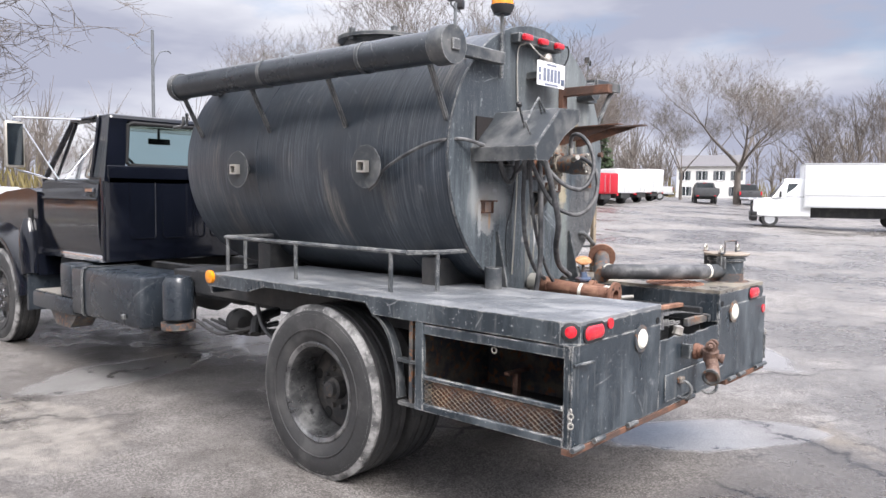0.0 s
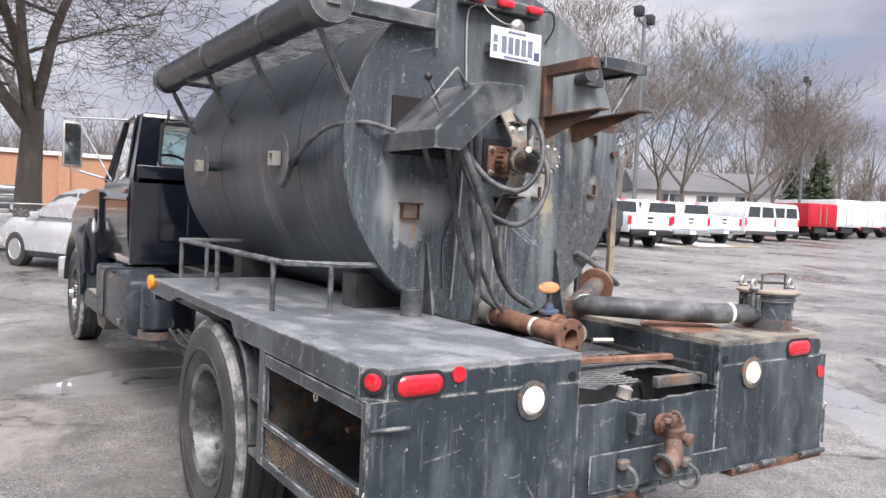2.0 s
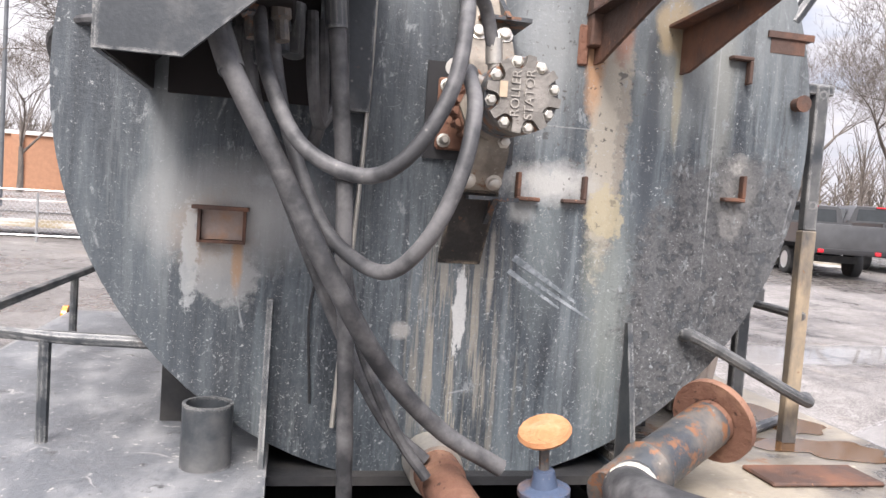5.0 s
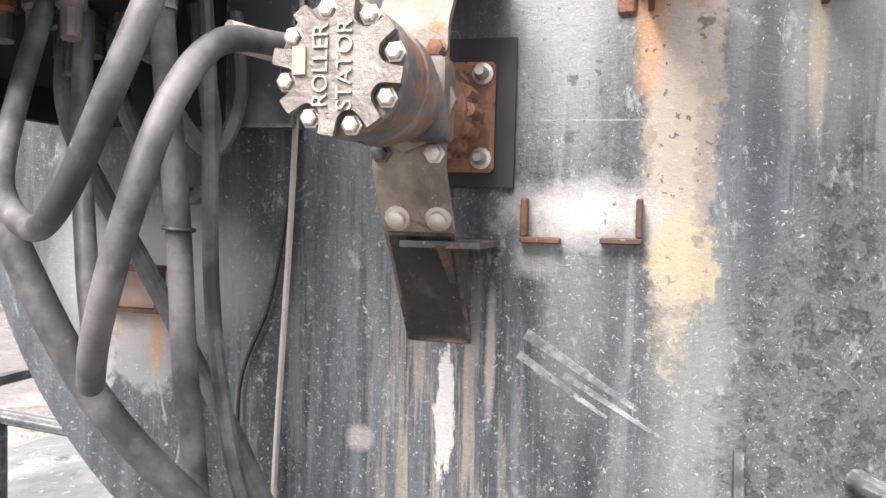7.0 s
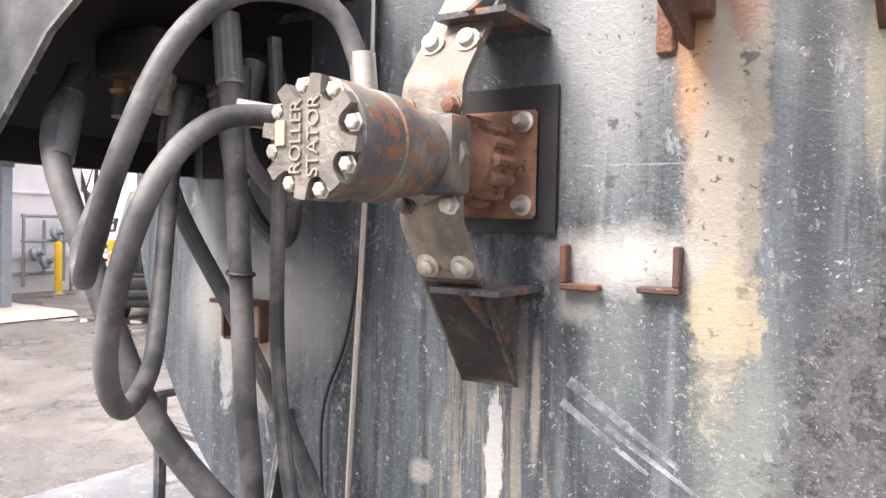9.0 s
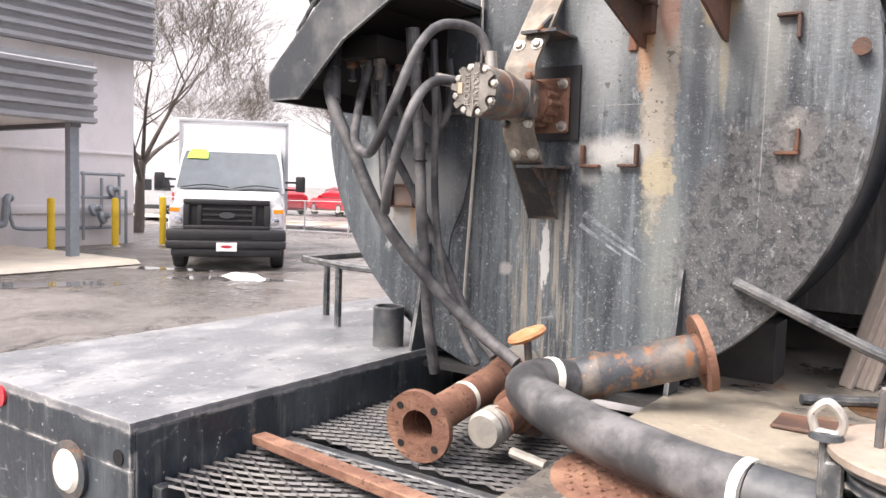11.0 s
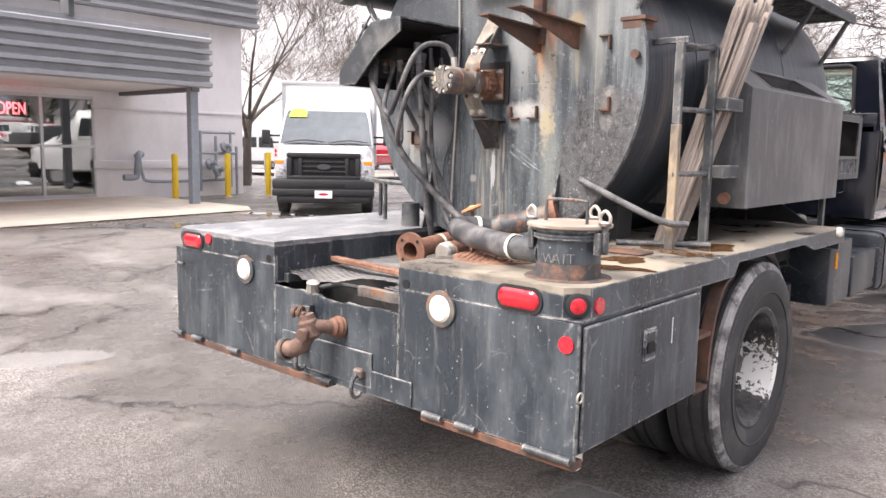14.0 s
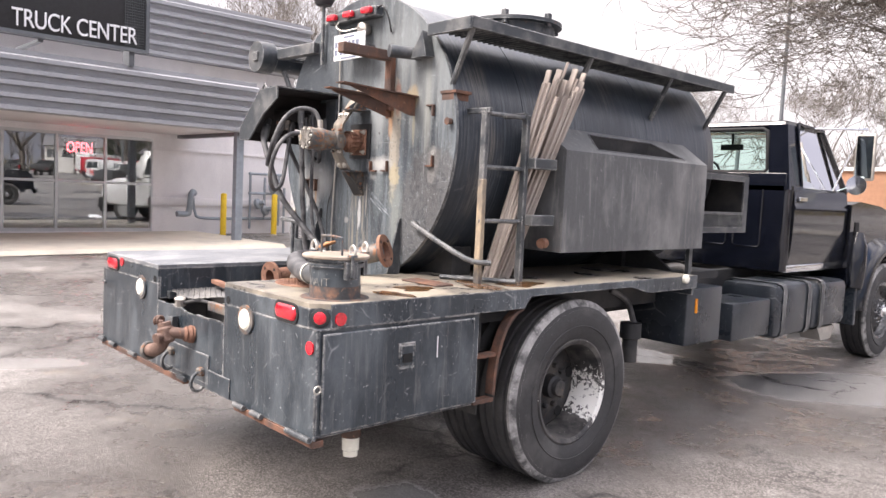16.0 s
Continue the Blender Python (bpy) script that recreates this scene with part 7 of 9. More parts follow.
for sx in (-1, 1):
    cy, cz, ri = 7.22, 0.52, 0.58
    poly = [(6.38, 0.78), (6.385, 1.62), (6.6, 1.655), (7.2, 1.62), (7.9, 1.50), (8.3, 1.34), (8.37, 0.78), (7.82, 0.72)]
    poly += [(cy + ri * math.cos(radians(a)), cz + ri * math.sin(radians(a))) for a in (20, 38, 56, 74, 90, 106, 124, 142, 156)]
    fe = part("front_fender", Geo().prism(poly, "x", sx * 0.625, sx * 0.98), M_CAB, truck, "flared glossy black front fender")
    gg = Geo()
    ring = [radians(a) for a in range(8, 180, 6)]
    vs, fs = [], []
    for a in ring:
        c, s_ = math.cos(a), math.sin(a)
        for rr, xx in ((ri - 0.005, 0.95), (ri, 1.09), (ri + 0.03, 1.115), (ri + 0.09, 1.105), (ri + 0.14, 1.05), (ri + 0.19, 0.975)):
            vs.append((sx * xx, cy + rr * c, cz + rr * s_))
    for i in range(len(ring) - 1):
        for j in range(5):
            fs.append((6 * i + j, 6 * i + j + 1, 6 * i + 6 + j + 1, 6 * i + 6 + j))
    gg.add(vs, fs)
    part("wheel_arch", gg, M_CAB, fe, smooth=50)
    part("vent", Geo().box(min(sx * 0.975, sx * 0.99), max(sx * 0.975, sx * 0.99), 6.50, 6.60, 1.22, 1.45, 0.006), M_GRILLE, fe)
    part("flare_tail", Geo().lathe([(0.0, 0.10), (0.20, 0.115), (0.42, 0.10), (0.56, 0.05)], (sx * 0.995, 6.50, 0.79), (0, 0.12, 1), 24), M_CAB, fe, "", 50)
    part("mud_flap", Geo().box(min(sx * 0.72, sx * 1.06), max(sx * 0.72, sx * 1.06), 6.44, 6.50, 0.42, 0.80, 0.008), M_SATIN, fe)
    mx, my, mz = sx * (1.27 if sx < 0 else 1.18), 6.1 if sx < 0 else 6.0, 2.075
    mi = part("door_mirror", Geo().box(mx - 0.09, mx + 0.09, my, my + 0.05, mz - 0.23, mz + 0.21, 0.022), M_BARE, truck, "tall metal-backed towing mirror on tube arms")
    part("mirror_glass", Geo().box(mx - 0.07, mx + 0.07, my - 0.004, my - 0.0005, mz - 0.205, mz + 0.185), M_MIRROR, mi, smooth=0)
    part("arm", Geo().tube([(mx, my + 0.02, mz + 0.21), (mx, my + 0.02, mz + 0.245), (sx * 0.86, 5.60, 2.30)], 0.011, 8, 0), M_CHROME, mi)
    part("arm", Geo().tube([(mx, my + 0.02, mz - 0.2), (mx, my + 0.02, mz - 0.245), (sx * 0.94, 6.10, 1.74)], 0.011, 8, 0), M_CHROME, mi)
    part("arm", Geo().cyl((mx - sx * 0.05, my + 0.02, mz + 0.22), (sx * 0.945, 5.95, 1.74), 0.008, n=8), M_CHROME, mi)
part("round_mirror", Geo().lathe([(-0.03, 0.05), (-0.01, 0.09), (0, 0.09), (0.004, 0.0)], (1.14, 5.97, 1.80), (0, -1, 0), 24), M_CHROME, truck)
part("bumper", Geo().box(-1.1, 1.1, 8.42, 8.50, 0.55, 0.82, 0.02), M_CHROME, truck)

# tanks and boxes under the cab
ft = part("fuel_tank", Geo().box(-1.14, -0.62, 4.0, 5.28, 0.53, 0.96, 0.05), M_SATIN, truck, "black rounded fuel tank with a step")
part("strap", Geo().box(-1.148, -0.6, 4.98, 5.04, 0.522, 0.968, 0.05), M_STEEL, ft)
part("drain", Geo().box(-1.17, -1.14, 4.22, 4.26, 0.60, 0.64, 0.005), M_STEEL, ft)
ft2 = part("step_box", Geo().box(-1.12, -0.62, 5.30, 6.2, 0.50, 0.66, 0.03).box(-0.85, -0.62, 5.30, 6.2, 0.66, 0.97, 0.03).box(-1.12, -0.85, 5.30, 5.55, 0.66, 0.97, 0.03), M_SATIN, truck, "black step box below the door")
part("step_tread", Geo().box(-1.1, -0.87, 5.58, 6.15, 0.661, 0.67), M_BARE, ft2)
part("step_bracket", Geo().prism([(5.35, 0.5), (5.95, 0.5), (5.8, 0.36), (5.5, 0.36)], "x", -1.05, -0.85), M_STEELRUST, ft2)
can_ = part("air_canister", Geo().lathe([(0, 0.09), (0.02, 0.115), (0.30, 0.115), (0.34, 0.09), (0.36, 0.0)], (-1.0, 3.66, 0.64), (0, 0, 1), 28), M_SATIN, truck, "upright black air canister")
part("base_ring", Geo().lathe([(-0.04, 0.13), (0.01, 0.13)], (-1.0, 3.66, 0.62), (0, 0, 1), 20), M_STEELRUST, can_)
for k in range(7):
    g = Geo().tube([(-0.95 + 0.05 * k, 3.5 - 0.03 * k, 0.66), (-0.9 + 0.04 * k, 3.2 - 0.05 * k, 0.58 + 0.02 * (k % 3)), (-0.7, 2.9 - 0.1 * k, 0.70)], 0.012, 6)
    part("air_line", g, M_CHASSIS, truck, "dirty air line")
part("brake_chamber", Geo().lathe([(0, 0.06), (0.03, 0.10), (0.10, 0.10), (0.14, 0.05)], (-0.75, 3.25, 0.66), (-0.2, -1, 0), 18), M_CHASSIS, truck)
part("looped_hose", Geo().tube([(-0.85, 2.85, 0.86), (-0.87, 2.75, 0.70), (-0.87, 2.6, 0.62), (-0.87, 2.4, 0.62), (-0.87, 2.3, 0.72), (-0.87, 2.28, 0.86)], 0.016, 8), M_HOSE, truck)
part("exhaust", Geo().tube([(-0.6, 2.95, 0.75), (-0.8, 2.9, 0.72), (-0.86, 2.85, 0.62)], 0.04, 10), M_CHASSIS, truck)
bb = part("battery_box", Geo().box(0.72, 1.15, 3.02, 3.51, 0.585, 0.98, 0.012), M_SATIN, truck, "plain black battery box")
part("bottle", Geo().cyl((1.152, 3.14, 0.81), (1.152, 3.14, 0.91), 0.012, n=10), M_AMBER, bb)
part("filler_cap", Geo().lathe([(0, 0.07), (0.04, 0.07), (0.045, 0.06)], (0.98, 3.2, 0.981), (0, 0, 1), 24), M_STEEL, bb)
part("hydraulic_tank", Geo().box(0.74, 1.10, 3.80, 4.44, 0.53, 0.82, 0.012), M_SATIN, truck, "small black hydraulic tank with a rusty corner")
part("fuel_tank", Geo().box(0.62, 1.12, 4.50, 5.28, 0.48, 0.93, 0.06), M_SATIN, truck, "black rounded fuel tank with straps")
part("fuel_tank", Geo().box(0.62, 1.10, 5.32, 6.10, 0.48, 0.91, 0.06), M_SATIN, truck, "black rounded fuel tank with straps")
for yy in (4.62, 5.12, 5.42):
    part("tank_strap", Geo().box(0.61, 1.128, yy, yy + 0.05, 0.472, 0.938, 0.06), M_STEEL, truck)
part("step", Geo().prism([(5.5, 0.48), (5.9, 0.48), (5.82, 0.36), (5.6, 0.36)], "x", 0.9, 1.08), M_BARE, truck)
# dark plate added to close off bright ground between wheel and battery box
part("dark_gap_plate", Geo().box(0.5, 0.52, 2.25, 2.95, 0.60, 1.0), M_CHASSIS, truck)
part("filter_can", Geo().lathe([(0, 0.05), (0.15, 0.05), (0.16, 0.07), (0.26, 0.07)], (0.98, 2.62, 0.50), (0, 0, 1), 20), M_CHASSIS, truck)
part("filter_hose", Geo().tube([(0.98, 2.66, 0.74), (0.95, 2.6, 0.9), (0.92, 2.45, 0.98)], 0.02, 8), M_HOSE, truck)
part("deck_hose", Geo().tube([(0.75, 3.1, 1.06), (0.85, 3.35, 1.10), (0.80, 3.6, 1.05), (0.7, 3.75, 1.0)], 0.025, 8), M_BARE, truck)

# ---- loose things on the truck ----
pipe = thing("flanged_pipe", "rusty flanged steel pipe lying on the grating", "pipe")
pa, pb = Vector((-0.02, 1.02, 1.085)), Vector((0.022, 0.49, 1.045))
d = (pb - pa).normalized()
part("barrel", Geo().lathe([(0, 0.05), (0.10, 0.05), (0.105, 0.044), (0.12, 0.044), (0.5, 0.044), (0.5, 0.036), (0.1, 0.036)], pa, d, 28), M_RUST, pipe)
fl_ = part("flange", Geo().lathe([(0, 0.047), (0, 0.085), (0.018, 0.085), (0.018, 0.04), (-0.06, 0.036)], pb, d, 32, caps=False), M_RUST, pipe)
q = d.to_track_quat("Z", "Y")
for k in range(4):
    a = math.pi / 4 + k * math.pi / 2
    part("bolt_hole", Geo().lathe([(0, 0.009), (0.002, 0.009)], pb + q @ Vector((0.064 * math.cos(a), 0.064 * math.sin(a), 0.0175)), d, 10), M_GRILLE, fl_)
part("coupling", Geo().lathe([(-0.03, 0.058), (0.05, 0.058)], pa, d, 24), M_ZINC, pipe)
part("paint_mark", Geo().lathe([(0.32, 0.0448), (0.34, 0.0448)], pa, d, 28, caps=False), M_WHITELENS, pipe)
gv = thing("gate_valve", "rusty gate valve with orange handwheel and blue body", "valve")
part("body", Geo().lathe([(-0.07, 0.045), (-0.04, 0.060), (0.015, 0.056), (0.04, 0.036)], (0.15, 0.77, 1.06), (0, 0, 1), 18), M_RUSTDIM, gv)
part("bonnet", Geo().lathe([(0.0, 0.036), (0.012, 0.050), (0.024, 0.050), (0.03, 0.026), (0.06, 0.020)], (0.15, 0.77, 1.10), (-0.1, -0.05, 1), 14), M_BLUE, gv)
part("stem", Geo().cyl((0.147, 0.773, 1.15), (0.140, 0.768, 1.232), 0.010, n=8), M_STEELRUST, gv)
part("handwheel", Geo().lathe([(-0.005, 0.0), (-0.004, 0.030), (-0.008, 0.046), (0.0, 0.052), (0.008, 0.048), (0.006, 0.032), (0.012, 0.016), (0.018, 0.0)], (0.140, 0.768, 1.232), (-0.35, -0.25, 1), 18), M_ORANGERUST, gv, "bright orange rusted handwheel")
part("side_port", Geo().lathe([(0, 0.055), (0.03, 0.055), (0.03, 0.04), (0.12, 0.04)], (0.15, 0.72, 1.06), (0.1, -1, -0.1), 20), M_RUST, gv)
part("threaded_end", Geo().lathe([(0, 0.042), (0.012, 0.046), (0.024, 0.042), (0.036, 0.046), (0.048, 0.042), (0.06, 0.046), (0.075, 0.038)], (0.15, 0.62, 1.045), (0.05, -1, -0.05), 20), M_ZINC, gv)
part("bolt", Geo().cyl((0.23, 0.55, 1.01), (0.33, 0.52, 1.01), 0.012, n=8), M_ZINC, gv)
be = thing("flanged_elbow", "grey-brown steel pipe with a rusty end flange", "pipe")
pa, pb = Vector((0.26, 0.70, 1.14)), Vector((0.54, 0.862, 1.228))
d = (pb - pa).normalized()
part("barrel", Geo().lathe([(-0.02, 0.05), (0.08, 0.052), (0.10, 0.058), (0.12, 0.05), (0.32, 0.05)], pa, d, 28), M_STEELRUST, be)
part("flange", Geo().lathe([(0, 0.05), (-0.002, 0.09), (0.016, 0.09), (0.016, 0.05), (-0.03, 0.045)], pb, d, 32, caps=False), M_RUST, be)
q = d.to_track_quat("Z", "Y")
part("bore", Geo().lathe([(0, 0.0), (0, 0.05)], pb - d * 0.02, d, 24), M_GRILLE, be)
for k in range(4):
    a = math.pi / 4 + k * math.pi / 2
    part("bolt_hole", Geo().lathe([(0, 0.009), (0.002, 0.009)], pb + q @ Vector((0.07 * math.cos(a), 0.07 * math.sin(a), 0.0155)), d, 10), M_GRILLE, be)
hs = thing("suction_hose", "thick grey rubber hose with white-banded ends", "hose")
path = [(0.29, 0.70, 1.155), (0.255, 0.63, 1.165), (0.27, 0.53, 1.17), (0.36, 0.43, 1.17), (0.52, 0.335, 1.165), (0.70, 0.26, 1.16), (0.80, 0.235, 1.16)]
part("hose", Geo().tube(path, 0.047, 18, 6), M_HOSE, hs)
part("end_band", Geo().cyl((0.785, 0.24, 1.16), (0.80, 0.235, 1.16), 0.049, n=18), M_WHITELENS, hs)
part("end_clamp", Geo().cyl((0.80, 0.235, 1.16), (0.94, 0.205, 1.158), 0.044, n=18), M_STEEL, hs)
part("end_band", Geo().cyl((0.262, 0.645, 1.165), (0.270, 0.66, 1.163), 0.049, n=18), M_WHITELENS, hs)

can = thing("lidded_pot", "black steel pot with a clamped round lid and a chalked word", "pot")
CXp, CYp, PZ = 1.04, 0.205, 1.0856
part("body", Geo().lathe([(0, 0.110), (0.135, 0.108), (0.137, 0.122), (0.153, 0.122), (0.154, 0.112), (0.163, 0.112), (0.164, 0.132), (0.171, 0.132)], (CXp, CYp, PZ), (0, 0, 1), 44), M_BODY, can)
part("base_rust", Geo().lathe([(0, 0.150), (0.002, 0.148), (0.003, 0.1115), (0.055, 0.1105)], (CXp, CYp, PZ), (0, 0, 1), 40, caps=False), M_RUSTFOOT, can, "rust scale round the foot")
lid = part("lid", Geo().lathe([(0, 0.142), (0.003, 0.146), (0.012, 0.146), (0.015, 0.142), (0.017, 0.0)], (CXp, CYp, PZ + 0.173), (0, 0, 1), 44), M_LID, can, "flat pale rusty lid")
part("lid_handle", Geo().tube([(CXp - 0.085, CYp - 0.02, PZ + 0.186), (CXp - 0.083, CYp - 0.02, PZ + 0.248), (CXp - 0.07, CYp - 0.02, PZ + 0.264), (CXp + 0.07, CYp - 0.03, PZ + 0.264), (CXp + 0.083, CYp - 0.03, PZ + 0.248), (CXp + 0.085, CYp - 0.03, PZ + 0.186)], 0.0055, 8, 3), M_STEELRUST, lid)
for ax_, ay_ in ((-0.145, -0.02), (0.01, 0.147), (0.147, -0.02)):
    ex, ey = CXp + ax_, CYp + ay_
    eb = part("eye_bolt", Geo().tube([(ex - 0.014, ey, PZ + 0.196), (ex - 0.018, ey, PZ + 0.218), (ex, ey, PZ + 0.236), (ex + 0.018, ey, PZ + 0.218), (ex + 0.014, ey, PZ + 0.196), (ex - 0.014, ey, PZ + 0.195)], 0.006, 8, 5), M_ZINC, can, "bright zinc lifting eye")
    part("shank", Geo().cyl((ex, ey, PZ + 0.10), (ex, ey, PZ + 0.197), 0.008, n=8), M_STEEL, eb)
    part("washer", Geo().lathe([(0, 0.022), (0.008, 0.020)], (ex, ey, PZ + 0.188), (0, 0, 1), 14), M_STEELRUST, eb)
    for sl in (-1, 1):
        tx_, ty_ = -ay_ / 0.147 * 0.016 * sl, ax_ / 0.147 * 0.016 * sl
        part("lug", Geo().box(CXp + ax_ * 0.92 + tx_ - 0.012, CXp + ax_ * 0.92 + tx_ + 0.012, CYp + ay_ * 0.92 + ty_ - 0.012, CYp + ay_ * 0.92 + ty_ + 0.012, PZ + 0.09, PZ + 0.165, 0.003), M_STEEL, eb)
for ch_, ang, tall in (("W", 266, 1.141), ("A", 281, 1.143), ("I", 294, 1.142), ("T", 306, 1.144)):
    tx = bpy.data.curves.new("chalk_letter", "FONT")
    tx.body, tx.size, tx.extrude, tx.align_x, tx.offset = ch_, 0.050, 0.0004, "CENTER", -0.0014
    ob = new("chalk_letter", tx)
    ob.data.materials.append(M_BARE)
    ob.parent = can
    ob.matrix_basis = pose(CXp + 0.1135 * math.cos(radians(ang)), CYp + 0.1135 * math.sin(radians(ang)), tall, 90, 0, ang - 270) @ pose(0, 0, 0, 0, 0, ang % 7 - 3)
rd = thing("perforated_disc", "rust-brown patterned steel disc on the deck", "plate")
part("disc", Geo().lathe([(0, 0.180), (0.006, 0.178), (0.007, 0.0)], (0.61, 0.37, 1.0858), (0, 0, 1), 40), M_RUST, rd)
for i in range(-6, 7):
    for j in range(-6, 7):
        px, py = i * 0.028 + (j % 2) * 0.014, j * 0.026
        if px * px + py * py < 0.027:
            part("knob", Geo().lathe([(0, 0.007), (0.003, 0.006), (0.004, 0.0)], (0.61 + px, 0.37 + py, 1.0925), (0, 0, 1), 6), M_RUST, rd)
for cx_, cy_, rx_, ry_, ph_ in ((1.08, 0.50, 0.10, 0.06, 0.3), (0.98, 0.72, 0.07, 0.12, 1.7), (1.02, 1.12, 0.16, 0.09, 2.9), (1.08, 1.38, 0.10, 0.13, 4.4)):
    pts_ = []
    for k in range(36):
        a = 2 * math.pi * k / 36
        f = 1 + 0.25 * math.sin(2 * a + ph_) + 0.18 * math.sin(3 * a + 2 * ph_) + 0.10 * math.sin(7 * a + ph_)
        pts_.append((cx_ + rx_ * f * math.cos(a), cy_ + ry_ * f * math.sin(a), 1.0875))
    solid("water_film", Geo().add(pts_, [tuple(range(36))]), M_RUSTYWATER, "thin film of rusty water on the deck", "puddle", "wet patches on the deck", smooth=0)
rb = thing("steel_bar", "rust-red flat bar across the tray", "bar")
g = Geo().box(-0.36, 0.36, -0.02, 0.02, -0.012, 0.012, 0.003)
ob = part("bar", g, M_RUST, rb)
rb.matrix_basis = pose(0.03, 0.27, 0.985, 0, 0, -7)
dv = thing("scrap_plate", "rusty flat scrap plate lying on the deck", "scrap")
part("plate", Geo().box(0.70, 0.98, 0.86, 0.98, 1.0857, 1.096, 0.004), M_RUSTDARK, dv)
for k in range(24):
    rnd = random.Random(k)
    b = Vector((0.78 + 0.015 * (k % 5) + rnd.uniform(-0.008, 0.008), 1.39 + 0.0065 * k + rnd.uniform(-0.008, 0.008), 1.0875))
    t = Vector((1.055 + 0.014 * (k % 5) + rnd.uniform(-0.012, 0.012), 1.53 + 0.0125 * k + rnd.uniform(-0.03, 0.03), 2.18 + 0.003 * k + rnd.uniform(-0.10, 0.09)))
    L = (t - b).length
    pl = solid("plank", Geo().box(-0.0175, 0.0175, -0.0055, 0.0055, 0, L, 0.0015), M_WOOD, "long weathered wooden lath leaning in the ladder hoops", "plank", "bundle of laths")
    pl.matrix_basis = Matrix.Translation(b) @ (t - b).to_track_quat("Z", "Y").to_matrix().to_4x4() @ pose(0, 0, 0, 0, 0, rnd.uniform(10, 80))

# ---- vehicles round the lot ----


def at_ground(x, y, yaw, dz=0.0):
    """A pose on the lot whose +y axis points yaw degrees to the left of +y."""
    return pose(x, y, ground_z(x, y) + dz, 0, 0, yaw)


def road_wheel(parent, x, y, r, w=0.22, chrome=False):
    s = 1 if x > 0 else -1
    t = part("wheel", Geo().lathe([(-w / 2, r * 0.62), (-w * 0.55, r * 0.8), (-w * 0.45, r * 0.97), (-w * 0.3, r), (w * 0.3, r), (w * 0.45, r * 0.97), (w * 0.55, r * 0.8), (w / 2, r * 0.62), (w / 2 - 0.04, r * 0.6)], (x, y, r), (s, 0, 0), 32), M_RUBBER, parent)
    part("rim", Geo().lathe([(w / 2 - 0.005, r * 0.62), (w / 2 + 0.005, r * 0.6), (w / 2 - 0.03, r * 0.5), (w / 2 - 0.02, r * 0.2), (w / 2 + 0.01, 0.0)], (x, y, r), (s, 0, 0), 24), M_FRAME, t)


def hull(parent, name, sections, mat, label="", smooth=40):
    """A skin over cross sections: (y, half width at sill, half width at top, z bottom, z top, corner)."""
    gg = Geo()
    rings = []
    for y, wb, wt, z0, z1, c in sections:
        pts = [(-wb + c, z0), (wb - c, z0), (wb, z0 + c), (wb, z0 + (z1 - z0) * 0.55), (wt, z1 - c), (wt - c, z1), (-wt + c, z1), (-wt, z1 - c), (-wb, z0 + (z1 - z0) * 0.55), (-wb, z0 + c)]
        rings.append([(x, y, z) for x, z in pts])
    n = 10
    vs = [p for r in rings for p in r]
    fs = []
    for i in range(len(rings) - 1):
        for j in range(n):
            fs.append((i * n + j, i * n + (j + 1) % n, (i + 1) * n + (j + 1) % n, (i + 1) * n + j))
    fs.append(tuple(range(n)))
    fs.append(tuple(range((len(rings) - 1) * n, len(rings) * n)))
    gg.add(vs, fs)
    return part(name, gg, mat, parent, label, smooth)


